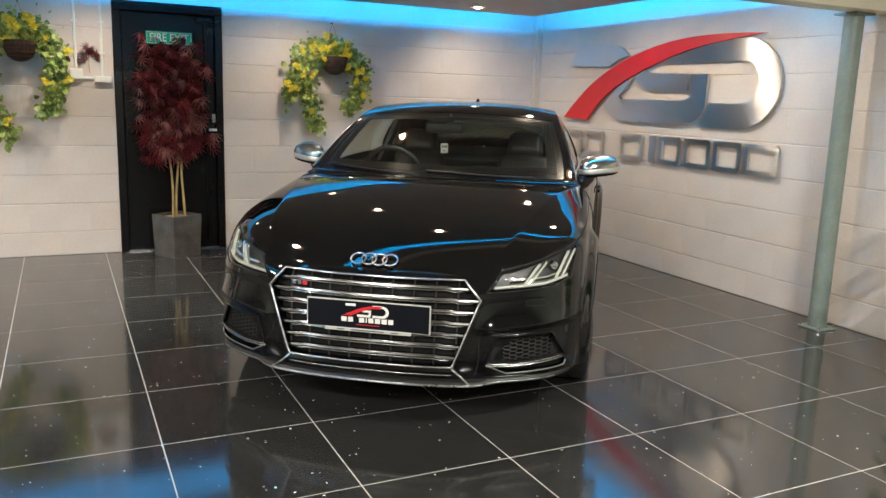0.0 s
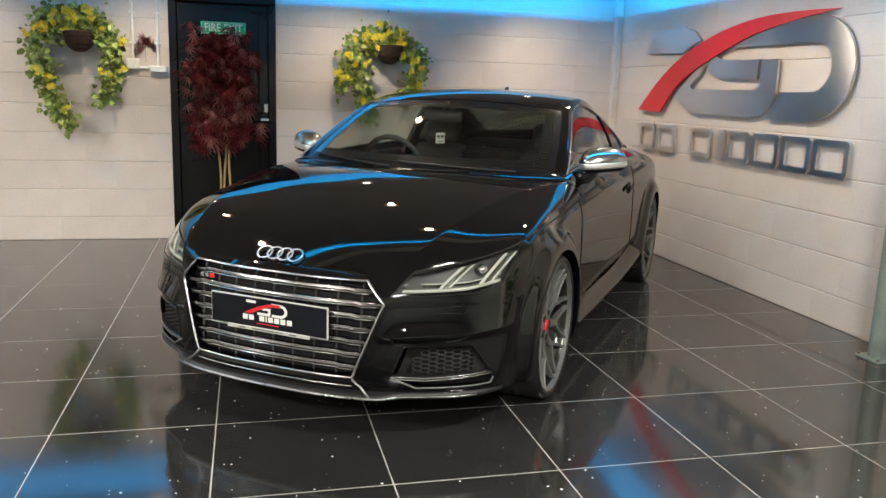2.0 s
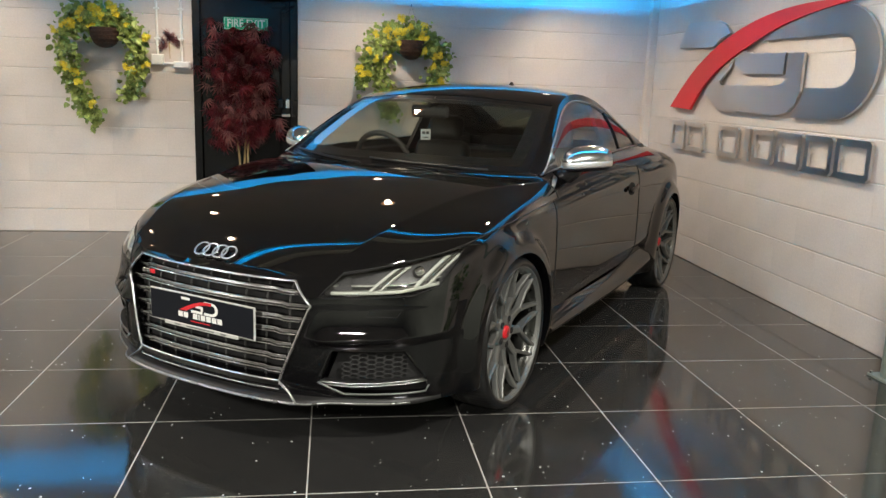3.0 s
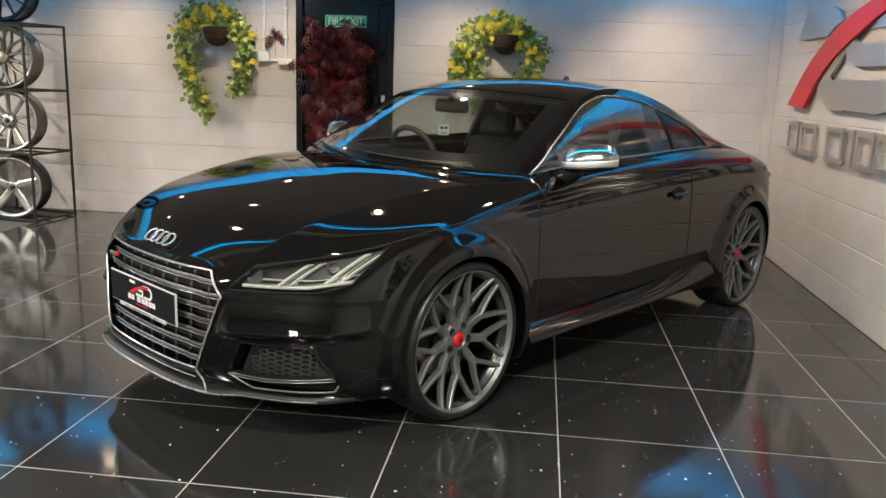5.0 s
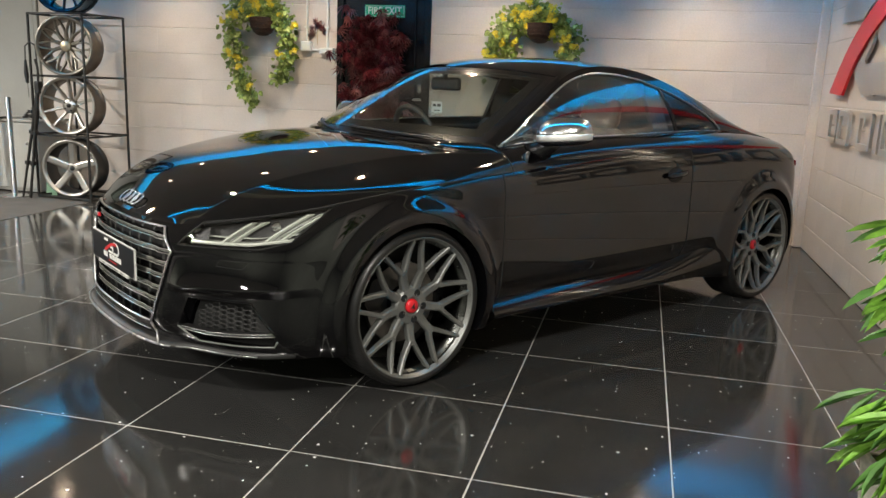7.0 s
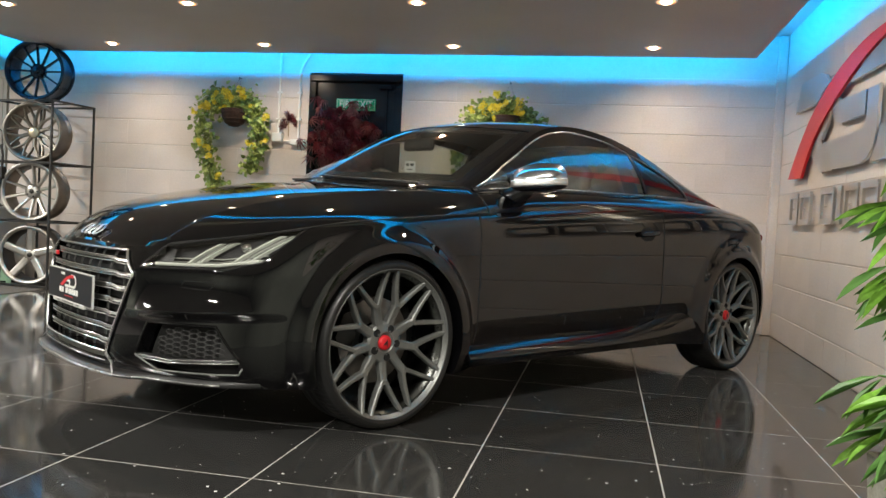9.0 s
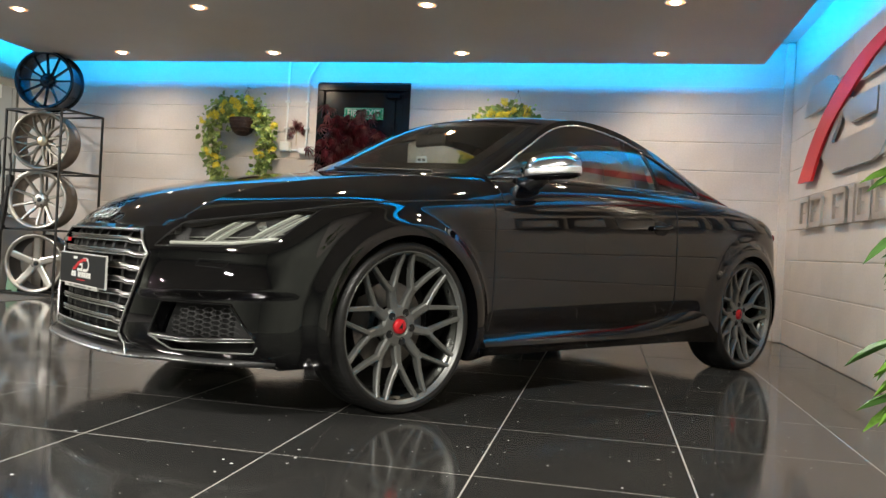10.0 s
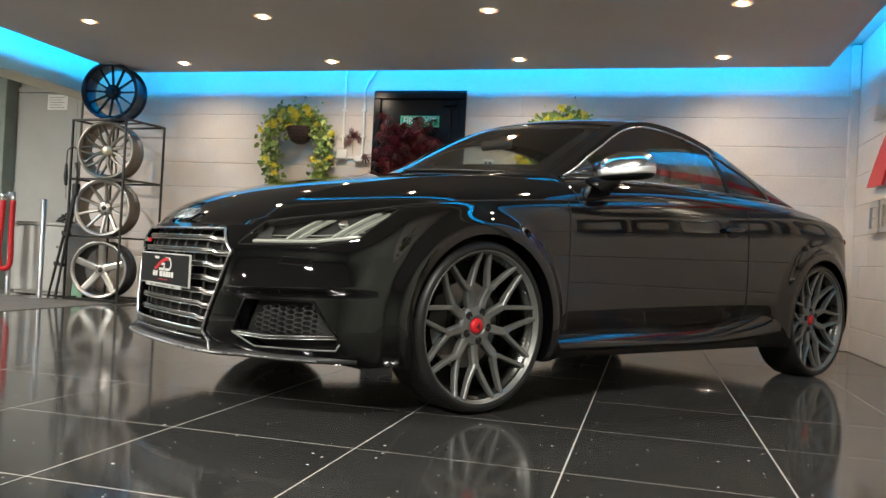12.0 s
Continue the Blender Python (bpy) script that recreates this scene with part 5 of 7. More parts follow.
def build_cabin(car):
    m_in = mat("cabin_plastic", (0.012, 0.012, 0.0125), rough=0.55, var=0.15, scale=12, fine=0.2, fscale=200)
    m_seat = mat("seat_leather", (0.022, 0.021, 0.019), rough=0.45, var=0.2, scale=18, fine=0.2, bump=0.1)
    m_dash = mat("dash_top", (0.145, 0.135, 0.115), rough=0.5, var=0.12, scale=10, fine=0.2, fscale=250)
    part("cabin_floor", boxed((-2.75, -0.70, 0.24), (-0.3, 0.70, 0.30)), m_in, car)
    # dash: a swept shelf under the windscreen
    P = []
    for y in np.linspace(-0.70, 0.70, 36):
        k = (y / 0.70) ** 2
        hump = 0.035 * math.exp(-((y + 0.37) / 0.16) ** 2)
        P.append([(-0.27 - 0.23 * k, y, 0.885), (-0.42 - 0.16 * k, y, 0.893 + hump * 0.3), (-0.62 - 0.07 * k, y, 0.895 + hump), (-0.74 - 0.03 * k, y, 0.878 + hump), (-0.78, y, 0.82), (-0.76, y, 0.70), (-0.70, y, 0.55)])
    bm = bmesh.new()
    grid_mesh(bm, P, True)
    part("dashboard", bm, m_dash, car, "dark grey dashboard", smooth=True)
    for sg in (1, -1):
        part("door_card", boxed((-1.75, sg * 0.735 - 0.015, 0.30), (-0.55, sg * 0.735 + 0.015, 0.93), 0.01), m_in, car)
        seat = new("front_seat")
        seat.parent = car
        part("seat_base", boxed((-1.45, sg * 0.37 - 0.25, 0.36), (-0.95, sg * 0.37 + 0.25, 0.55), 0.05, 3), m_seat, seat, smooth=True)
        bk = boxed((-0.07, -0.235, 0.0), (0.07, 0.235, 0.50), 0.055, 3)
        for v in bk.verts:
            v.co.y *= 1 - 0.25 * max(0.0, v.co.z) / 0.5
        bk.transform(Matrix.Translation((-1.47, sg * 0.37, 0.50)) @ Matrix.Rotation(radians(-16), 4, "Y"))
        part("seat_back", bk, m_seat, seat, smooth=True)
        hr = boxed((-0.05, -0.125, 0.0), (0.05, 0.125, 0.17), 0.049, 5)
        for v in hr.verts:
            v.co.y *= 1 - 0.8 * max(0.0, v.co.z - 0.06)
        hr.transform(Matrix.Translation((-1.60, sg * 0.37, 0.975)) @ Matrix.Rotation(radians(-14), 4, "Y"))
        part("headrest", hr, m_seat, seat, smooth=True)
        # inner pillar and rear quarter trim behind the door
        q = bmesh.new()
        for poly in ([(-1.68, 0.90), (-1.71, 1.25), (-1.82, 1.235), (-1.82, 0.90)], [(-1.82, 0.90), (-1.82, 0.985), (-2.5, 0.985), (-2.6, 0.90)]):
            prism(q, poly, lambda x, z, g=sg: (x, g * (0.700 - (z - 0.93) * 0.46), z), lambda x, z, g=sg: (x, g * (0.675 - (z - 0.93) * 0.46), z))
        part("quarter_trim", q, m_in, car, "dark inner trim beside the rear seat")
    roof_in = cross(SPINE, RAIL, 121, 41, 0.0, 2.1)[34:72, :37] - np.array([0, 0, 0.028])
    part("headliner", both(roof_in, True), m_in, car, "dark cloth headliner", smooth=True)
    part("rear_bench", boxed((-2.35, -0.60, 0.55), (-2.0, 0.60, 0.90), 0.06, 3), m_seat, car, smooth=True)
    # added dark panel that blocks a bright streak at the cabin's rear
    part("boot_trim", prism(bmesh.new(), [(-0.68, 0.80), (-0.635, 0.938), (-0.565, 0.972), (0.565, 0.972), (0.635, 0.938), (0.68, 0.80)], lambda y, z: (-2.70, y, z), lambda y, z: (-2.73, y, z)), m_in, car)
    part("parcel_shelf", boxed((-2.85, -0.58, 0.86), (-2.3, 0.58, 0.89), 0.008), m_in, car)
    part("bulkhead", boxed((-0.30, -0.70, 0.24), (-0.24, 0.70, 0.86)), M_VOID, car)
    # steering wheel on the car's right
    w = new("steering_wheel")
    w.parent = car
    w.matrix_local = Matrix.Translation((-0.93, -0.385, 0.885)) @ Matrix.Rotation(radians(-68), 4, "Y")
    part("wheel_rim", tube(bmesh.new(), [(0.178 * math.cos(q), 0.178 * math.sin(q), 0) for q in (math.tau * i / 48 for i in range(48))], 0.016, 10, close=True), m_seat, w, smooth=True)
    part("wheel_boss", boxed((-0.06, -0.075, -0.03), (0.05, 0.075, 0.01), 0.02, 2), m_in, w, smooth=True)
    for a in ((0.0, 0.165), (0.0, -0.165), (-0.165, 0.0)):
        part("wheel_spoke", tube(bmesh.new(), [(0, 0, -0.01), (a[0], a[1], 0)], 0.016, 6, flat=0.6), m_in, w)
    # mirror and hanging tag
    part("rear_view_mirror", boxed((-0.875, -0.165, 1.150), (-0.840, 0.065, 1.218), 0.018, 3), m_in, car, smooth=True)
    part("mirror_stalk", tube(bmesh.new(), [(-0.855, -0.05, 1.21), (-0.83, -0.03, 1.235), (-0.84, 0, 1.255)], 0.014, 6), m_in, car)
    turn = Matrix.Translation((-0.79, -0.035, 0)) @ Matrix.Rotation(radians(52), 4, "Z")
    tg = part("hanging_tag", boxed((-0.0015, -0.028, 1.035), (0.0015, 0.028, 1.092), 0.001), M_PLATE, car, "small white card tag hung on a cord")
    tg.matrix_local = turn
    for k, (y0_, z0_, y1_, z1_) in enumerate(((-0.020, 1.066, -0.004, 1.080), (0.002, 1.066, 0.020, 1.080), (-0.016, 1.045, 0.016, 1.050))):
        part("tag_mark", boxed((0.0016, y0_, z0_), (0.0022, y1_, z1_)), M_TRIM, tg)
    part("tag_cord", tube(bmesh.new(), [(-0.79, -0.035, 1.095), (-0.84, -0.045, 1.17)], 0.0015, 4), M_TRIM, car)


build_face(CAR)
build_fittings(CAR)
build_cabin(CAR)


# ---------------------------------------------------------------- things along the north wall
M_MAPLE = mat("maple_leaf", (0.215, 0.031, 0.042), rough=0.5, var=0.45, scale=9, fine=0.3, fscale=60)
# paler copy of the leaf colour that paints pinkish highlights
M_MAPLE2 = mat("maple_leaf_highlight", (0.38, 0.175, 0.165), rough=0.5, var=0.4, scale=9)
M_IVY = mat("ivy_leaf", (0.17, 0.235, 0.050), rough=0.45, var=0.5, scale=14, fine=0.3, fscale=90)
M_IVY2 = mat("ivy_leaf_pale", (0.36, 0.45, 0.13), rough=0.45, var=0.4, scale=14)
M_YELLOW = mat("yellow_petal", (0.66, 0.54, 0.03), rough=0.5, var=0.25, scale=30)
M_BAMBOO = mat("long_leaf", (0.17, 0.36, 0.045), rough=0.38, var=0.4, scale=12, fine=0.2)
M_BAMBOO2 = mat("long_leaf_dark", (0.075, 0.18, 0.038), rough=0.4, var=0.4, scale=12)
M_TWIG = mat("pale_stem", (0.42, 0.30, 0.14), rough=0.6, var=0.25, scale=20, fine=0.2)
M_BARK = mat("dark_twig", (0.11, 0.055, 0.035), rough=0.7, var=0.3, scale=20, fine=0.2)
M_WICKER = mat("wicker", (0.030, 0.013, 0.008), rough=0.7, var=0.4, scale=40, fine=0.4, bump=0.5)
M_SLATE = mat("slate_planter", (0.085, 0.08, 0.075), rough=0.6, var=0.3, scale=9, fine=0.25, bump=0.25)
M_CONC = mat("pale_concrete", (0.30, 0.30, 0.25), rough=0.7, var=0.2, scale=9, fine=0.15, bump=0.25)
M_SOIL = mat("gravel_topping", (0.35, 0.27, 0.19), rough=0.9, var=0.4, scale=60, fine=0.4)
M_GREEN = mat("sign_green", (0.0, 0.40, 0.19), rough=0.6, var=0.04)
M_PILLAR = mat("grey_green_paint", (0.20, 0.24, 0.21), rough=0.4, var=0.12, scale=5, fine=0.08, bump=0.08)
M_CARD = mat("green_card", (0.20, 0.34, 0.22), rough=0.6, var=0.08, scale=10)
M_CABINET = mat("grey_cabinet_paint", (0.40, 0.40, 0.375), rough=0.45, var=0.08, scale=4, fine=0.04, bump=0.05)
M_GREY = mat("grey_plastic", (0.30, 0.30, 0.30), rough=0.5, var=0.1, scale=6)
M_SILVER = mat("silver_alloy", (0.50, 0.485, 0.45), rough=0.36, metal=1.0, var=0.08, scale=10, rvar=0.05)
M_GREYALLOY = mat("grey_alloy", (0.25, 0.232, 0.20), rough=0.35, metal=1.0, var=0.1, scale=10)
M_BARREL = mat("dull_barrel", (0.19, 0.165, 0.14), rough=0.45, metal=0.9, var=0.2, scale=8)
M_CAPGOLD = mat("pale_gold_cap", (0.55, 0.47, 0.33), rough=0.35, metal=1.0, var=0.1, scale=30)
M_NAVY = mat("dark_blue_alloy", (0.03, 0.05, 0.075), rough=0.2, metal=0.9, var=0.1, scale=8)
M_ROPE = mat("red_velvet", (0.45, 0.010, 0.015), rough=0.7, var=0.2, scale=20, fine=0.3)


def fire_door():
    d = thing("door_1", "closed black fire door in a black painted frame", "door", kind="structure")
    x0_, x1_, top, y = 0.452, 1.313, 2.037, WALL_N
    for a, b in (((x0_, y - 0.012, 0), (x0_ + 0.062, y + 0.10, top - 0.062)), ((x1_ - 0.062, y - 0.012, 0), (x1_, y + 0.10, top - 0.062)), ((x0_, y - 0.014, top - 0.06), (x1_, y + 0.10, top))):
        part("door_frame", boxed(a, b, 0.004), M_BLACK, d)
    leaf = part("door_leaf", boxed((x0_ + 0.066, y + 0.02, 0.012), (x1_ - 0.066, y + 0.065, top - 0.066), 0.003), M_BLACK, d, "uneven glossy black door leaf")
    part("threshold", boxed((x0_, y - 0.01, 0.0), (x1_, y + 0.10, 0.012), 0.002), M_SATIN, d)
    part("panic_rod", tube(bmesh.new(), [(1.17, y + 0.008, 0.05), (1.17, y + 0.008, 1.96)], 0.009, 8), M_BLACK, leaf)
    part("panic_bar", tube(bmesh.new(), [(0.55, y - 0.03, 1.03), (1.19, y - 0.03, 1.03)], 0.016, 10), M_BLACK, leaf)
    part("panic_latch", boxed((1.145, y - 0.045, 1.085), (1.195, y + 0.02, 1.165), 0.005), M_BLACK, leaf)
    part("latch_plate", boxed((1.21, y - 0.018, 1.09), (1.245, y + 0.02, 1.165), 0.003), M_SATIN, leaf, "bare metal latch plate")
    part("latch_tongue", boxed((1.18, y - 0.05, 1.02), (1.25, y - 0.02, 1.042), 0.003), M_SILVER, leaf, "copper-toned latch tongue")
    part("bar_bracket", boxed((0.52, y - 0.045, 0.995), (0.575, y + 0.02, 1.12), 0.005), M_BLACK, leaf)
    for z in (0.3, 1.0, 1.75):
        part("hinge", tube(bmesh.new(), [(x0_ + 0.064, y + 0.012, z), (x0_ + 0.064, y + 0.012, z + 0.1)], 0.008, 8), M_BLACK, leaf)
    part("door_closer", boxed((1.10, y - 0.03, 1.91), (1.22, y + 0.02, 1.95), 0.006), M_BLACK, leaf)
    s = tagged(part("exit_sign", boxed((0.705, y + 0.008, 1.724), (1.070, y + 0.019, 1.828), 0.002), M_GREEN), "green fire exit sign with white capital letters", "sign")
    cu = bpy.data.curves.new("lettering", "FONT")
    cu.body, cu.size, cu.align_x, cu.align_y, cu.extrude = "FIRE EXIT", 0.098, "CENTER", "CENTER", 0.0008
    cu.offset = 0.0012
    tmp = new("lettering_curve", cu)
    data = bpy.data.meshes.new_from_object(tmp.evaluated_get(bpy.context.evaluated_depsgraph_get()))
    bpy.data.objects.remove(tmp)
    data.materials.clear()
    data.materials.append(M_WHITE)
    wide = max(v.co.x for v in data.vertices) - min(v.co.x for v in data.vertices)
    t = new("lettering", data)
    t.parent = s
    t.matrix_world = Matrix.Translation((0.8875, y + 0.0068, 1.776)) @ Matrix.Rotation(radians(90), 4, "X") @ Matrix.Diagonal((0.305 / wide, 0.92, 1, 1))
    frame_ = [((0.712, 1.731), (1.063, 1.734)), ((0.712, 1.818), (1.063, 1.821)), ((0.712, 1.734), (0.715, 1.818)), ((1.060, 1.734), (1.063, 1.818))]
    for (a, b), (c, e) in frame_:
        part("sign_border", boxed((a, y + 0.0068, b), (c, y + 0.0085, e)), M_WHITE, s)


def conduits():
    y = WALL_N
    for x, lo, w, h_, z in ((0.172, 1.50, 0.098, 0.086, 1.416), (0.366, 1.45, 0.130, 0.055, 1.394)):
        b = thing("socket_box", "white surface socket box fed by white conduit", "socket", "sockets beside the door")
        part("box_body", boxed((x - w / 2, y - 0.045, z), (x + w / 2, y + 0.002, z + h_), 0.005, 2), M_WHITE, b)
        part("box_cover", boxed((x - w / 2 + 0.006, y - 0.050, z + 0.006), (x + w / 2 - 0.006, y - 0.045, z + h_ - 0.006), 0.002), M_WHITE, b)
        part("conduit", tube(bmesh.new(), [(x, y - 0.014, z + h_ - 0.005), (x, y - 0.014, 1.9), (x, y - 0.014, 2.06), (x + (0.02 if x > 0.3 else 0.0), y - 0.014, 2.12), (x + (0.10 if x > 0.3 else 0.0), y - 0.012, 2.25)], 0.011, 8), M_WHITE, b)
        for zz in (1.62, 1.86):
            part("conduit_clip", boxed((x - 0.022, y - 0.028, zz), (x + 0.022, y + 0.001, zz + 0.016), 0.002), M_WHITE, b)
    part("link_conduit", tube(bmesh.new(), [(0.215, y - 0.014, 1.432), (0.31, y - 0.014, 1.428)], 0.010, 8), M_WHITE, b)


def leaf_mesh(items, shape):
    """Many leaves as one mesh: items are (place, direction, face, size)."""
    verts, faces = [], []
    for p, d, nrm, size in items:
        d = d.normalized()
        s = d.cross(nrm)
        if s.length < 1e-3:
            s = d.orthogonal()
        s.normalize()
        n = s.cross(d)
        for outline in shape:
            k = len(verts)
            for a, b, c in outline:
                verts.append(p + (d * a + s * b + n * c) * size)
            m = len(outline)
            faces += [(k, k + i, k + i + 1) for i in range(1, m - 1)]
    data = bpy.data.meshes.new("leaves")
    data.from_pydata([tuple(v) for v in verts], [], faces)
    return data


IVY_SHAPE = [[(0, 0, 0), (0.25, 0.42, 0.10), (0.62, 0.34, 0.06), (1.0, 0.0, -0.12), (0.5, 0, 0.0)], [(0, 0, 0), (0.5, 0, 0.0), (1.0, 0.0, -0.12), (0.62, -0.34, 0.06), (0.25, -0.42, 0.10)]]
PETAL_SHAPE = [[(0, 0, 0), (0.5 * math.cos(a - 0.5), 0.5 * math.sin(a - 0.5), 0.16), (0.62 * math.cos(a), 0.62 * math.sin(a), 0.10), (0.5 * math.cos(a + 0.5), 0.5 * math.sin(a + 0.5), 0.16)] for a in (math.tau * i / 5 for i in range(5))]
PALM_SHAPE = []
for _a, _l in ((-1.45, 0.55), (-0.95, 0.8), (-0.45, 0.95), (0.0, 1.0), (0.45, 0.95), (0.95, 0.8), (1.45, 0.55)):
    _c, _s = math.cos(_a) * _l, math.sin(_a) * _l
    PALM_SHAPE.append([(0, 0, 0), (_c * 0.45 - _s * 0.060, _s * 0.45 + _c * 0.060, 0.03), (_c, _s, -0.34), (_c * 0.45 + _s * 0.060, _s * 0.45 - _c * 0.060, 0.03)])
LANCE_SHAPE = [[(0, 0, 0), (0.22, 0.085, 0.03), (0.55, 0.085, 0.02), (0.8, 0.045, -0.05), (1.0, 0, -0.16), (0.8, 0, -0.07), (0.5, 0, 0.0), (0.22, 0, 0.01)], [(0, 0, 0), (0.22, 0, 0.01), (0.5, 0, 0.0), (0.8, 0, -0.07), (1.0, 0, -0.16), (0.8, -0.045, -0.05), (0.55, -0.085, 0.02), (0.22, -0.085, 0.03)]]


def leaves(name, items, shape, material, parent, label=""):
    data = leaf_mesh(items, shape)
    data.materials.append(material)
    ob = new(name, data)
    ob.parent = parent
    return tagged(ob, label, kind="stuff")


def rnd(a, b):
    return random.uniform(a, b)


def basket(cx, lines, n, label):
    """A wicker wall basket with trailing ivy and yellow flowers, drawn along trailing lines."""
    b = thing("hanging_basket", label, "plant", "wall baskets")
    y = WALL_N - 0.02
    bm = bmesh.new()
    prof = [(0.012, 1.532), (0.045, 1.538), (0.080, 1.562), (0.104, 1.60), (0.114, 1.645), (0.117, 1.69), (0.106, 1.692)]
    lathe(bm, prof, 24)
    bm.transform(Matrix.Translation((cx, y - 0.10, 0)))
    part("wicker_bowl", bm, M_WICKER, b, "dark brown wicker bowl")
    for k in range(4):
        z = 1.57 + 0.03 * k
        r = float(np.interp(z, [1.538, 1.562, 1.60, 1.645, 1.69], [0.045, 0.080, 0.104, 0.114, 0.117]))
        part("wicker_band", tube(bmesh.new(), [(cx + r * math.cos(q), y - 0.10 + r * math.sin(q), z) for q in (math.tau * i / 24 for i in range(24))], 0.0045, 5, close=True), M_WICKER, b)
    part("hanger", tube(bmesh.new(), [(cx - 0.10, y - 0.09, 1.69), (cx, y - 0.03, 1.98), (cx + 0.10, y - 0.09, 1.69)], 0.0022, 4), M_TRIM, b)
    part("wall_hook", tube(bmesh.new(), [(cx, y + 0.03, 1.985), (cx, y - 0.03, 1.99), (cx, y - 0.035, 1.975)], 0.004, 5), M_TRIM, b)
    dark, pale, blooms = [], [], []
    for pts, wide, share in lines:
        P = np.array(pts, float)
        t = chord(P)
        t /= t[-1]
        tw = spline(t, P, np.linspace(0, 1, 24))
        part("stem", tube(bmesh.new(), [(x, y - 0.09, z) for x, z in tw], 0.003, 4), M_IVY, b)
        for i in range(int(n * share)):
            f = random.random() ** 0.9
            q = spline(t, P, [f])[0]
            w = wide * 1.15 * (1 - 0.45 * f)
            p = Vector((q[0] + random.gauss(0, w * 0.5), y - 0.085 + rnd(-0.07, 0.05) * (1 - 0.3 * f), q[1] + random.gauss(0, w * 0.42)))
            d = Vector((rnd(-1, 1), rnd(-1.0, 0.1), rnd(-1.3, 0.5)))
            nr = Vector((rnd(-0.6, 0.6), -1, rnd(-0.2, 0.9)))
            (pale if random.random() < 0.30 else dark).append((p, d, nr, rnd(0.028, 0.060)))
        for i in range(int(19 * share + 0.5)):
            q = spline(t, P, [random.random() * 0.85])[0]
            blooms.append((q[0] + random.gauss(0, wide * 0.45), y - 0.155, q[1] + random.gauss(0, wide * 0.40)))
    leaves("ivy_leaves", dark, IVY_SHAPE, M_IVY, b, "green trailing ivy leaves")
    leaves("ivy_leaves_pale", pale, IVY_SHAPE, M_IVY2, b, "yellow-green young leaves")
    for x, yy, z in blooms:
        it = [(Vector((x + rnd(-0.022, 0.022), yy + rnd(-0.01, 0.02), z + rnd(-0.022, 0.022))), Vector((rnd(-1, 1), rnd(-0.3, 0.3), rnd(-1, 1))), Vector((rnd(-0.4, 0.4), -1, rnd(-0.3, 0.6))), rnd(0.026, 0.042)) for _ in range(6)]
        leaves("yellow_flower", it, PETAL_SHAPE, M_YELLOW, b)
    return b


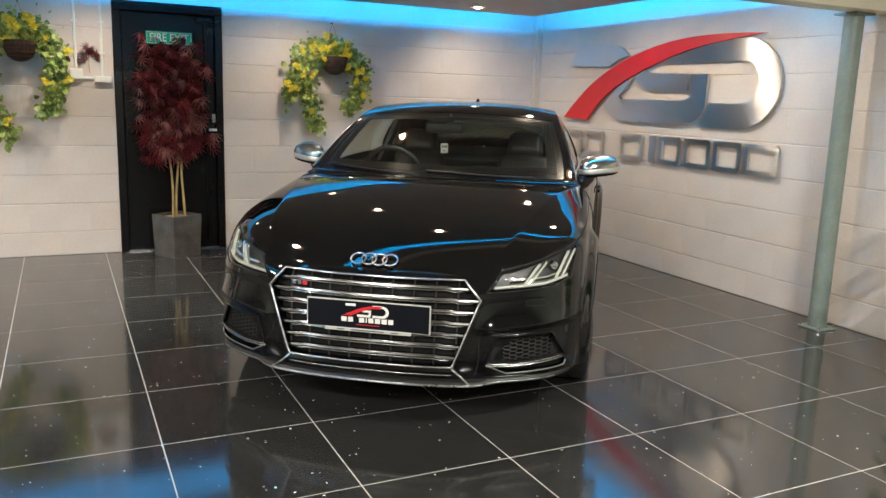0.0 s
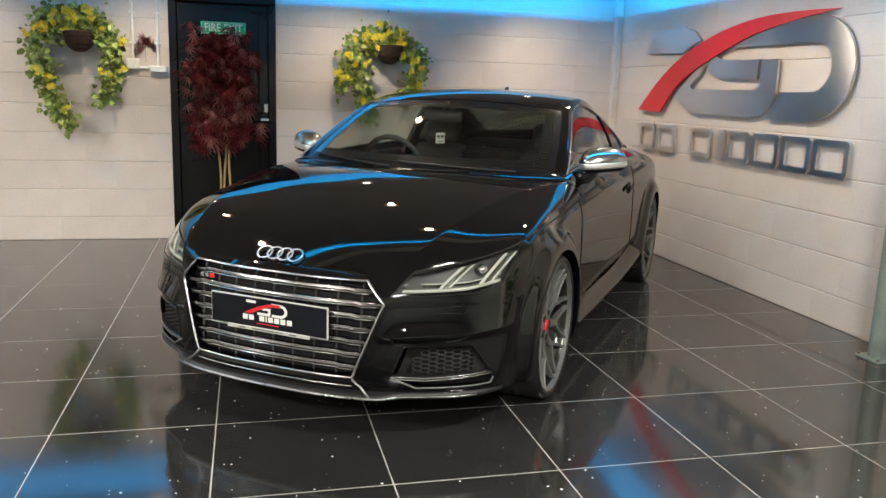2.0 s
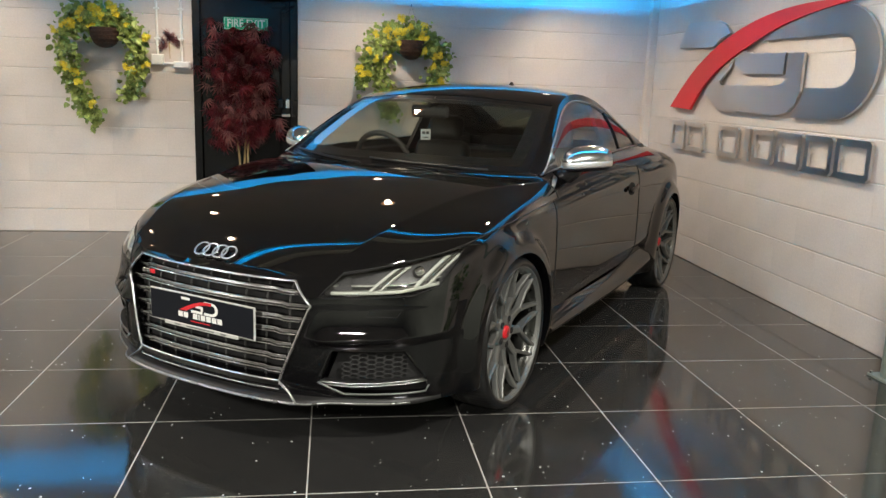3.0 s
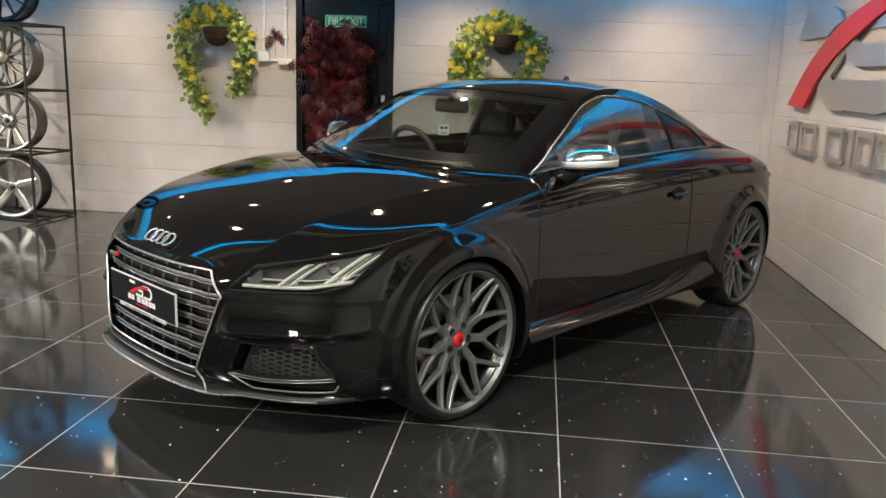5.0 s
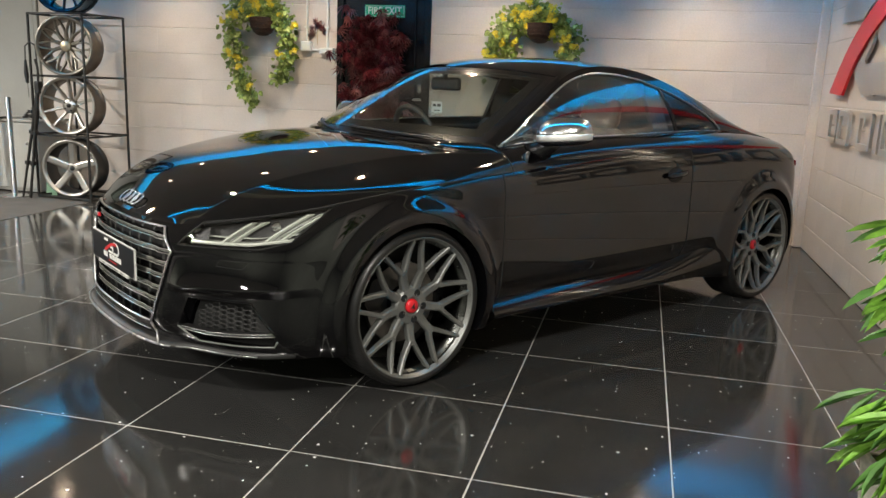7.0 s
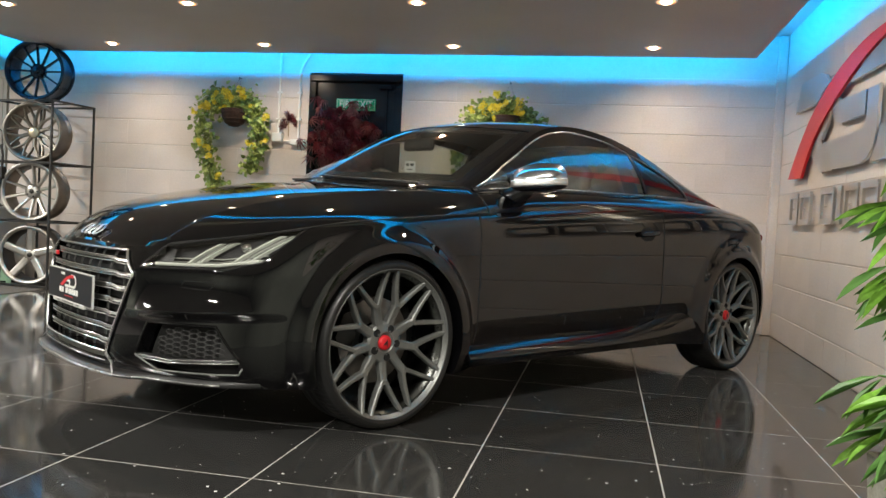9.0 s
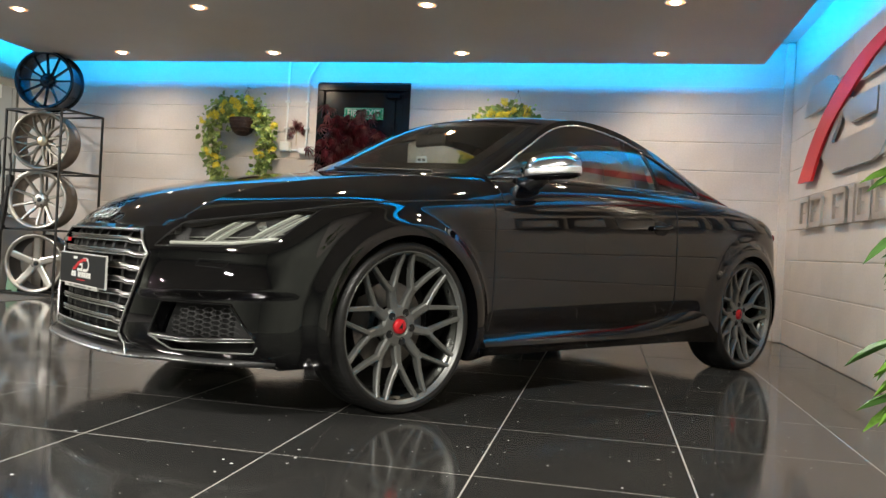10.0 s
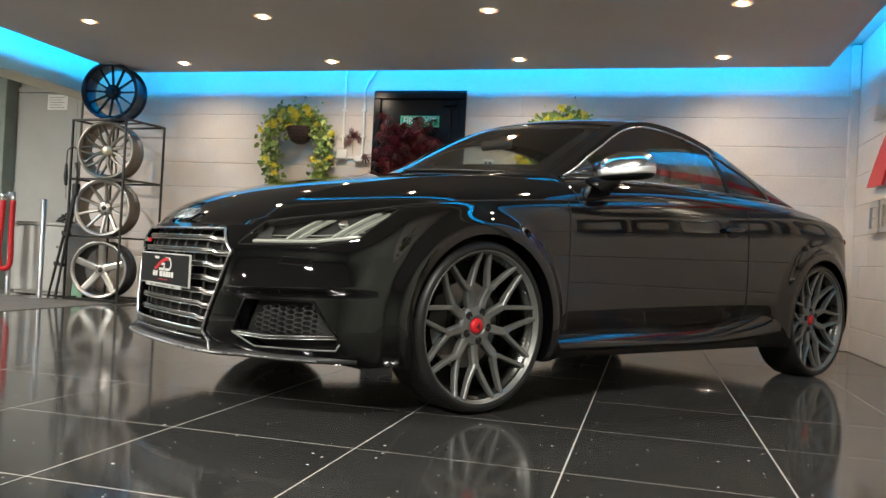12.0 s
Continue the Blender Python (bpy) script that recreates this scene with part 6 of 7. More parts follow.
def maple():
    random.seed(8)
    t = thing("potted_maple", "artificial red maple with thin pale stems in a slate planter", "plant")
    cx, cy = 0.872, 6.872
    m = pose(cx, cy, 0, 0, 0, 30)
    bm = bmesh.new()
    lo, hi, top = 0.128, 0.140, 0.345
    rows = []
    for s, z in ((lo, 0.0), (hi, top - 0.004), (hi - 0.003, top), (hi - 0.014, top), (hi - 0.016, top - 0.03)):
        rows.append([bm.verts.new((sx * s, sy * s, z)) for sx, sy in ((1, 1), (-1, 1), (-1, -1), (1, -1))])
    bm.faces.new(rows[0])
    for a, b in zip(rows, rows[1:]):
        for j in range(4):
            bm.faces.new((a[j], a[(j + 1) % 4], b[(j + 1) % 4], b[j]))
    bmesh.ops.recalc_face_normals(bm, faces=bm.faces[:])
    bm.transform(m)
    part("planter", bm, M_SLATE, t, "square dark slate planter")
    bm = boxed((-0.122, -0.122, 0.29), (0.122, 0.122, 0.322))
    bm.transform(m)
    part("planter_topping", bm, M_SOIL, t)
    stems = []
    for k, (dx, dy, bend) in enumerate(((-0.030, 0.0, 0.025), (0.012, 0.015, -0.02), (0.045, -0.01, 0.03))):
        line = [(cx + dx + bend * math.sin(f * 5 + k) * 0.6 + (dx * 0.8) * f, cy + dy + 0.02 * math.sin(f * 4 + k * 2), 0.31 + 0.85 * f) for f in np.linspace(0, 1, 16)]
        stems.append(line)
        part("trunk", tube(bmesh.new(), line, [0.0105 - 0.004 * f for f in np.linspace(0, 1, 16)], 8), M_TWIG, t, smooth=True)
    a, b = [], []
    for k in range(52):
        ang, zz = rnd(0, math.tau), rnd(0.80, 1.20)
        st = random.choice(stems)[8 + int((zz - 0.8) * 17)]
        tier = random.random()
        if tier < 0.62:
            end = Vector((cx + rnd(0.08, 0.31) * math.cos(ang), cy + min(rnd(0.05, 0.20) * math.sin(ang), 0.10), rnd(1.25, 1.76)))
            end.z -= 0.40 * max(0.0, abs(end.x - cx) - 0.15)
        else:
            end = Vector((cx - 0.0 + rnd(0.05, 0.21) * math.cos(ang), cy + min(rnd(0.04, 0.18) * math.sin(ang), 0.10), rnd(0.83, 1.22)))
        p0 = Vector(st)
        mid = (p0 + end) / 2 + Vector((0, 0, 0.10))
        tw = [p0.lerp(mid, f).lerp(mid.lerp(end, f), f) for f in np.linspace(0, 1, 8)]
        part("branch", tube(bmesh.new(), tw, [0.0042 - 0.0004 * i for i in range(8)], 5), M_BARK, t)
        for i in range(13):
            p = tw[-1 - (i % 3)] + Vector((random.gauss(0, 0.055), random.gauss(0, 0.045), random.gauss(0, 0.055)))
            p.y = min(p.y, 7.05)
            d = Vector((rnd(-1, 1), rnd(-1, 0.3), rnd(-1.9, -0.2)))
            item = (p, d, Vector((rnd(-0.7, 0.7), -1, rnd(-0.2, 0.8))), rnd(0.068, 0.120))
            # the pale share puts highlights into the crown by colour
            (b if random.random() < 0.37 else a).append(item)
    leaves("maple_leaves", a, PALM_SHAPE, M_MAPLE, t, "dark red fingered leaves")
    leaves("maple_leaves_pale", b, PALM_SHAPE, M_MAPLE2, t, "pinkish fingered leaves painted pale as highlights")
    s = thing("maple_sprig", "small dark red maple sprig behind the conduits", "plant")
    it = [(Vector((0.265 + rnd(-0.06, 0.06), WALL_N - rnd(0.012, 0.03), 1.585 + rnd(-0.07, 0.09))), Vector((rnd(-1, 1), rnd(-0.2, 0.05), rnd(-1, 1))), Vector((rnd(-0.3, 0.3), -1, rnd(-0.3, 0.3))), rnd(0.05, 0.085)) for _ in range(11)]
    leaves("sprig_leaves", it, PALM_SHAPE, M_MAPLE, s)
    part("sprig_stem", tube(bmesh.new(), [(0.27, WALL_N - 0.012, 1.47), (0.268, WALL_N - 0.014, 1.60)], 0.003, 5), M_TWIG, s)


def corner_and_pillar():
    tagged(part("corner_duct", boxed((WALL_E - 0.065, WALL_N - 0.065, 0.0), (WALL_E + 0.002, WALL_N + 0.002, 2.39), 0.006), M_BLOCK), "painted boxed pipe in the corner", "duct", kind="structure")
    p = thing("steel_pillar", "grey-green painted round steel pillar on a base plate", "pillar")
    part("shaft", lathe(bmesh.new(), [(0.056, 0.012), (0.056, 1.924)], 40), M_PILLAR, p, smooth=True, m=pose(4.305, 3.385, 0))
    part("base_plate", boxed((4.225, 3.305, 0.0), (4.385, 3.465, 0.012), 0.002), M_PILLAR, p)
    for a, b in ((4.238, 3.318), (4.372, 3.318), (4.238, 3.452), (4.372, 3.452)):
        part("bolt", lathe(bmesh.new(), [(0.0001, 0.024), (0.008, 0.024), (0.009, 0.012)], 6), M_SATIN, p, m=pose(a, b, 0))
    part("cap_plate", boxed((4.225, 3.305, 1.912), (4.385, 3.465, 1.9249), 0.002), M_PILLAR, p)


# ---------------------------------------------------------------- the sign on the east wall: plain shapes in steel and red
def wall_sign():
    s = thing("wall_sign", "brushed steel and red dealership emblem on the wall", "sign")
    back, front = WALL_E - 0.022, WALL_E - 0.040

    def plate(name, outline, material, label="", lift=0.0, deep=0.018):
        bm = bmesh.new()
        prism(bm, outline, lambda y, z: (front - lift + deep, y, z), lambda y, z: (front - lift, y, z))
        ob = part(name, bm, material, s, label)
        c = [0.4 * outline[0][i] + 0.3 * outline[1][i] + 0.3 * outline[-1][i] for i in (0, 1)]
        part("standoff", boxed((back, c[0] - 0.006, c[1] - 0.006), (WALL_E + 0.012, c[0] + 0.006, c[1] + 0.006)), M_TRIM, ob)
        return ob

    f = np.linspace(0, 1, 25)
    tt = [0, 0.25, 0.5, 0.75, 1.0]
    upper = spline(tt, np.array([(6.53, 1.22), (6.065, 1.552), (5.45, 1.785), (4.80, 1.880), (4.14, 1.869)]), f)
    lower = spline(tt, np.array([(6.155, 1.207), (5.86, 1.450), (5.34, 1.660), (4.78, 1.800), (4.14, 1.868)]), f)
    plate("red_sweep", [tuple(p) for p in upper] + [tuple(p) for p in lower[::-1][1:]], M_RED, "red enamelled sweep", lift=0.012)
    plate("steel_shape", [(6.483, 1.692), (6.40, 1.80), (6.34, 1.868), (6.28, 1.881), (5.85, 1.868), (5.72, 1.835), (5.62, 1.765), (5.76, 1.735), (5.88, 1.680)], M_STEEL, "brushed steel plate")
    plate("steel_shape", [(5.96, 1.349), (5.70, 1.214), (5.43, 1.210), (5.724, 1.426), (5.60, 1.51), (5.555, 1.585), (5.58, 1.60)], M_STEEL)
    plate("steel_shape", [(5.413, 1.646), (5.36, 1.622), (5.28, 1.611), (4.874, 1.600), (4.883, 1.469), (5.30, 1.476), (5.42, 1.500), (5.50, 1.540), (5.536, 1.585)], M_STEEL)
    band = [(5.70, 1.400), (5.44, 1.216), (4.93, 1.208), (4.80, 1.230), (4.71, 1.285), (4.675, 1.365), (4.672, 1.597), (4.845, 1.600), (4.850, 1.440), (4.90, 1.402), (5.0, 1.396)]
    plate("steel_shape", band, M_STEEL)
    dee = [(5.175, 1.690), (4.95, 1.765), (4.55, 1.832), (4.40, 1.846)]
    outer = [(4.34 - 0.36 * math.sin(a), 1.527 + 0.319 * math.cos(a)) for a in np.linspace(0, math.pi, 28)]
    innr = [(4.34 - 0.17 * math.sin(a), 1.535 + 0.150 * math.cos(a)) for a in np.linspace(math.pi, 0, 18)]
    plate("steel_shape", dee + outer + [(4.75, 1.205), (4.66, 1.30), (4.63, 1.385)] + innr + [(4.36, 1.687)], M_STEEL)
    # the wording below it as plain framed bars
    for a, b, solid in ((6.485, 6.235, 0), (6.19, 5.90, 0), (5.66, 5.36, 0), (5.275, 5.205, 1), (5.155, 4.90, 0), (4.86, 4.58, 0), (4.545, 4.275, 0), (4.245, 3.94, 0)):
        z0_, z1_, w = 0.888, 1.110, 0.036
        bm = bmesh.new()
        if solid:
            box(bm, (front, b, z0_), (front + 0.018, a, z1_), 0.001)
        else:
            c = 0.022
            o = [(a, z0_), (b + c, z0_), (b, z0_ + c), (b, z1_ - c), (b + c, z1_), (a, z1_)]
            i = [(a - w, z0_ + w), (b + c + w * 0.6, z0_ + w), (b + w, z0_ + c + w * 0.6), (b + w, z1_ - c - w * 0.6), (b + c + w * 0.6, z1_ - w), (a - w, z1_ - w)]
            V = [[bm.verts.new((x, y, z)) for y, z in ring] for x in (front, front + 0.018) for ring in (o, i)]
            for j in range(6):
                k = (j + 1) % 6
                bm.faces.new((V[0][j], V[0][k], V[1][k], V[1][j])), bm.faces.new((V[2][j], V[2][k], V[3][k], V[3][j]))
                bm.faces.new((V[0][j], V[0][k], V[2][k], V[2][j])), bm.faces.new((V[1][j], V[1][k], V[3][k], V[3][j]))
            bmesh.ops.recalc_face_normals(bm, faces=bm.faces[:])
        ob = part("steel_bar", bm, M_STEEL, s, "brushed steel framed bar")
        part("standoff", boxed((back, a - 0.022, 0.995), (WALL_E + 0.012, a - 0.012, 1.005)), M_PAINT_WALL, ob)


# ---------------------------------------------------------------- wheel rack and the corner beside it
def alloy(style, face, barrel, label):
    """A bare alloy wheel standing upright; its face looks along -Y."""
    w = thing("alloy_wheel", label, "wheel", "display wheels")
    R = 0.262
    rim = [(R - 0.022, -0.112), (R - 0.004, -0.118), (R, -0.112), (R - 0.002, -0.102), (R - 0.022, -0.092), (R - 0.030, -0.05), (R - 0.030, 0.06), (R - 0.018, 0.09), (R - 0.002, 0.10), (R - 0.004, 0.108), (R - 0.03, 0.10), (R - 0.045, 0.06), (R - 0.045, -0.05), (R - 0.032, -0.09)]
    part("rim_barrel", lathe(bmesh.new(), rim, 64, "Y", close=True), barrel, w, smooth=True)
    part("rim_lip", lathe(bmesh.new(), [(R - 0.034, -0.098), (R - 0.022, -0.1145), (R - 0.006, -0.1195), (R + 0.0005, -0.112)], 64, "Y"), face, w, smooth=True)
    def spoke(q, q1, w0, w1, r0=0.045, r1=R - 0.026, y0_=-0.070, y1_=-0.098, curl=0.0):
        bm = bmesh.new()
        rings = []
        for f in np.linspace(0, 1, 8):
            r = r0 + (r1 - r0) * f
            a = q + (q1 - q) * f + curl * math.sin(math.pi * f)
            y = y0_ + (y1_ - y0_) * f ** 1.4
            ww = w0 + (w1 - w0) * f
            rad = Vector((math.sin(a), 0, math.cos(a)))
            tan = Vector((rad.z, 0, -rad.x))
            p = rad * r + Vector((0, y, 0))
            rings.append([bm.verts.new(p + tan * sx * ww + Vector((0, dy, 0))) for sx, dy in ((-1, 0.03), (-0.95, 0.006), (-0.55, 0), (0.55, 0), (0.95, 0.006), (1, 0.03))])
        for a, b in zip(rings, rings[1:]):
            for j in range(6):
                bm.faces.new((a[j], a[(j + 1) % 6], b[(j + 1) % 6], b[j]))
        bm.faces.new(rings[0]), bm.faces.new(rings[-1][::-1])
        bmesh.ops.recalc_face_normals(bm, faces=bm.faces[:])
        part("spoke", bm, face, w)
    if style == "twelve":
        for k in range(12):
            spoke(math.tau * k / 12, math.tau * k / 12, 0.009, 0.0065, y0_=-0.055)
    if style == "mesh":
        for k in range(10):
            q = math.tau * k / 10
            spoke(q, q, 0.0165, 0.0135, r1=0.128, y0_=-0.070, y1_=-0.078)
            for d in (-1, 1):
                spoke(q + d * 0.035, q + d * 0.250, 0.0095, 0.0085, r0=0.112, y0_=-0.075, y1_=-0.098)
    if style == "ten":
        for k in range(10):
            q = math.tau * k / 10
            spoke(q, q + 0.03, 0.0150, 0.0115, y0_=-0.045, y1_=-0.095, curl=0.03)
    if style == "five":
        for k in range(5):
            q = math.tau * k / 5
            spoke(q, q + 0.05, 0.033, 0.031, y0_=-0.075)
    part("hub", lathe(bmesh.new(), [(0.0001, -0.072), (0.030, -0.074), (0.052, -0.068), (0.066, -0.055), (0.068, -0.02), (0.03, -0.01)], 32, "Y"), face, w, smooth=True)
    k = {"mesh": 1.75, "twelve": 1.0, "ten": 0.72, "five": 0.8}[style]
    part("hub_cap", lathe(bmesh.new(), [(0.0001, -0.085), (0.022 * k, -0.084), (0.028 * k, -0.078), (0.028 * k, -0.06)], 24, "Y"), M_CAPGOLD if style == "mesh" else (face if style == "twelve" else M_TRIM), w, "pale gold centre cap" if style == "mesh" else "", smooth=True)
    for k in range(5):
        q = math.tau * k / 5 + 0.3
        b = lathe(bmesh.new(), [(0.0001, -0.0745), (0.008, -0.0745), (0.0095, -0.060)], 10, "Y")
        b.transform(Matrix.Translation((0.046 * math.sin(q), 0.003, 0.046 * math.cos(q))))
        # solid black plug painting the shade of a bolt hole
        part("bolt_hole", b, M_VOID, w)
    return w


def wheel_rack():
    r = thing("wheel_rack", "black welded bar rack for four display wheels", "rack", m=pose(-2.225, 6.475, 0, 0, 0, -7.0))
    W, D = 0.62, 0.49
    t = 0.009
    for x in (0, W):
        for y in (0, D):
            part("rack_post", boxed((x - t, y - t, 0), (x + t, y + t, 1.655), 0.002), M_TRIM, r)
    for z in (0.02, 0.585, 1.108, 1.648):
        for a, b in (((t, -t, z - t), (W - t, t, z + t)), ((t, D - t, z - t), (W - t, D + t, z + t)), ((-t, t, z - t), (t, D - t, z + t)), ((W - t, t, z - t), (W + t, D - t, z + t))):
            part("rack_rail", boxed(a, b, 0.002), M_TRIM, r)
        for y in (0.02, 0.22):
            part("rack_bearer", boxed((t, y + 0.01, z - 0.006), (W - t, y + 0.026, z + 0.006), 0.002), M_TRIM, r)
    base = pose(-2.225, 6.475, 0, 0, 0, -7.0)
    for z, style, face, barrel, label, dx in ((1.654, "twelve", M_NAVY, M_NAVY, "dark blue-black twelve-spoke alloy wheel on top of the rack", 0.33), (1.114, "mesh", M_GREYALLOY, M_BARREL, "grey mesh-spoke alloy wheel in the rack", 0.325), (0.591, "ten", M_SILVER, M_BARREL, "silver ten-spoke alloy wheel in the rack", 0.32), (0.026, "five", M_SILVER, M_TRIM, "silver five-spoke alloy wheel in the rack", 0.32)):
        w = alloy(style, face, barrel, label)
        w.matrix_world = base @ pose(dx, 0.145, z + 0.2625, 0, 0, 18)


def side_corner():
    y = WALL_N + 0.05
    d = thing("door_2", "plain grey door in the far grey wall", "door", kind="structure")
    part("door_leaf", boxed((-3.50, y - 0.03, 0.01), (-2.74, y, 2.04), 0.004), M_GREY_PANEL, d)
    for a, b in (((-3.56, y - 0.035, 0), (-3.505, y, 2.10)), ((-2.735, y - 0.035, 0), (-2.69, y, 2.10)), ((-3.56, y - 0.036, 2.045), (-2.69, y, 2.10))):
        part("door_frame", boxed(a, b, 0.003), M_GREY_PANEL, d)
    n = tagged(part("notice", boxed((-3.10, y - 0.034, 1.865), (-2.86, y - 0.0305, 2.02)), M_WHITE), "printed white notice taped to the grey door", "notice")
    for k in range(5):
        part("notice_line", boxed((-3.08, y - 0.0352, 1.885 + 0.026 * k), (-2.90 - 0.03 * (k % 2), y - 0.0342, 1.892 + 0.026 * k)), M_GREY, n)
    c = thing("grey_cabinet", "small grey cabinet with papers on top", "cabinet")
    part("carcass", boxed((-2.91, 6.62, 0.02), (-2.33, 7.02, 0.675), 0.006, 2), M_CABINET, c)
    part("cabinet_top", boxed((-2.93, 6.59, 0.675), (-2.31, 7.04, 0.697), 0.004), M_CABINET, c)
    dr = part("cabinet_door", boxed((-2.905, 6.602, 0.05), (-2.335, 6.62, 0.665), 0.004), M_CABINET, c)
    part("knob", lathe(bmesh.new(), [(0.0001, -0.02), (0.013, -0.018), (0.015, -0.01), (0.006, 0.0)], 14, "Y"), M_SATIN, dr, m=pose(-2.42, 6.602, 0.476))
    part("plinth", boxed((-2.90, 6.64, 0.0), (-2.34, 7.0, 0.02)), M_TRIM, c)
    bm = bmesh.new()
    grid_mesh(bm, np.array([[(-2.96 + 0.036 * i, 6.56 + 0.05 * j, 0.700 + 0.010 * math.sin(i * 0.7 + j) * (i < 3) + (-0.018 * (3 - i) if i < 3 else 0)) for j in range(6)] for i in range(9)]))
    bmesh.ops.solidify(bm, geom=bm.faces[:], thickness=0.002)
    tagged(part("paper_sheet", bm, M_WHITE, smooth=True), "loose white paper sheet curling off the cabinet", "paper")
    k = thing("black_cable", "coiled black cable lying on the cabinet", "cable")
    part("cable_coil", tube(bmesh.new(), [(-2.46 + (0.095 - 0.0008 * i) * math.cos(i * 0.5 + 0.02 * i), 6.72 + 0.075 * math.sin(i * 0.5), 0.705 + 0.0016 * i + 0.006 * math.sin(i * 1.3)) for i in range(56)], 0.007, 5), M_TRIM, k)
    # stanchions with a red rope
    first = None
    for x, yy in ((-2.442, 6.42), (-2.835, 6.46)):
        st = thing("rope_stanchion", "brushed steel rope stanchion", "stanchion", "rope barrier posts", m=pose(x, yy, 0.004))
        part("base", lathe(bmesh.new(), [(0.0001, 0.022), (0.05, 0.02), (0.115, 0.010), (0.125, 0.004), (0.125, 0.0), (0.0001, 0.0)], 40), M_SATIN, st, smooth=True)
        part("post", lathe(bmesh.new(), [(0.024, 0.015), (0.024, 0.90), (0.0001, 0.903)], 24), M_STEEL, st, smooth=True)
        if x < -2.6:
            part("collar", lathe(bmesh.new(), [(0.024, 0.90), (0.045, 0.905), (0.045, 0.955), (0.03, 0.965), (0.0001, 0.975)], 24), M_CHROME, st, smooth=True)
    rope = thing("red_rope", "red velvet barrier rope hanging doubled from its post", "rope")
    for dx in (-0.05, 0.06):
        line = [(-2.835 + dx, 6.41, 0.90), (-2.835 + dx * 1.1, 6.40, 0.6), (-2.835 + dx * 1.2, 6.40, 0.35), (-2.835 + dx * 0.9, 6.40, 0.27), (-2.86 + dx * 0.2, 6.395, 0.245)]
        q = spline(chord(np.array(line)), np.array(line), np.linspace(0, chord(np.array(line))[-1], 24))
        part("rope_length", tube(bmesh.new(), [tuple(p) for p in q], 0.024, 12), M_ROPE, rope, smooth=True)
        part("rope_ferrule", lathe(bmesh.new(), [(0.026, 0.0), (0.028, 0.05), (0.015, 0.06), (0.0001, 0.062)], 18), M_CHROME, rope, smooth=True, m=pose(-2.835 + dx, 6.41, 0.885))
    gc = thing("green_card", "small pale green card standing behind the rack post", "card")
    part("card_sheet", boxed((-0.075, -0.002, 0.0), (0.045, 0.002, 0.150), 0.0008), M_CARD, gc, m=pose(-2.185, 6.61, 0.0045, -6, 0, 0))
    # folded tripod leaning on the rack
    tp = thing("folded_tripod", "folded black tripod leaning beside the rack", "tripod")
    for a, b in (((-2.335, 6.40, 0.004), (-2.120, 6.42, 0.98)), ((-2.285, 6.43, 0.004), (-2.110, 6.43, 0.96)), ((-2.243, 6.39, 0.004), (-2.115, 6.41, 0.96))):
        a, b = Vector(a), Vector(b)
        leg = part("tripod_leg", tube(bmesh.new(), [a, a.lerp(b, 0.5), b], [0.010, 0.013, 0.016], 8), M_TRIM, tp)
        for f in (0.33, 0.62):
            p = a.lerp(b, f)
            part("leg_clamp", boxed((p.x - 0.02, p.y - 0.02, p.z - 0.018), (p.x + 0.02, p.y + 0.02, p.z + 0.018), 0.004), M_TRIM, leg)
    part("tripod_head", boxed((-2.135, 6.39, 0.95), (-2.085, 6.45, 1.06), 0.01, 2), M_TRIM, tp)
    part("tripod_handle", tube(bmesh.new(), [(-2.11, 6.42, 1.04), (-2.105, 6.42, 1.16), (-2.125, 6.42, 1.25)], [0.011, 0.010, 0.013], 8), M_TRIM, tp)
    part("tripod_strap", tube(bmesh.new(), [(-2.11, 6.42, 1.24), (-2.12, 6.42, 1.37), (-2.175, 6.42, 1.40), (-2.225, 6.42, 1.36), (-2.23, 6.42, 1.20)], 0.008, 6, flat=0.4), M_TRIM, tp)
    part("tripod_grip", tube(bmesh.new(), [(-2.23, 6.42, 1.24), (-2.228, 6.42, 1.12), (-2.222, 6.42, 1.04)], [0.010, 0.020, 0.012], 8), M_TRIM, tp)
    part("tripod_cord", tube(bmesh.new(), [(-2.222, 6.42, 1.05), (-2.215, 6.42, 0.92)], 0.003, 4), M_TRIM, tp)
    tagged(part("dark_column", boxed((-3.95, 6.98, 0.0), (-3.47, WALL_N + 0.055, 2.40), 0.006), M_PILLAR), "dark grey-green column on the far wall", "column", kind="structure")


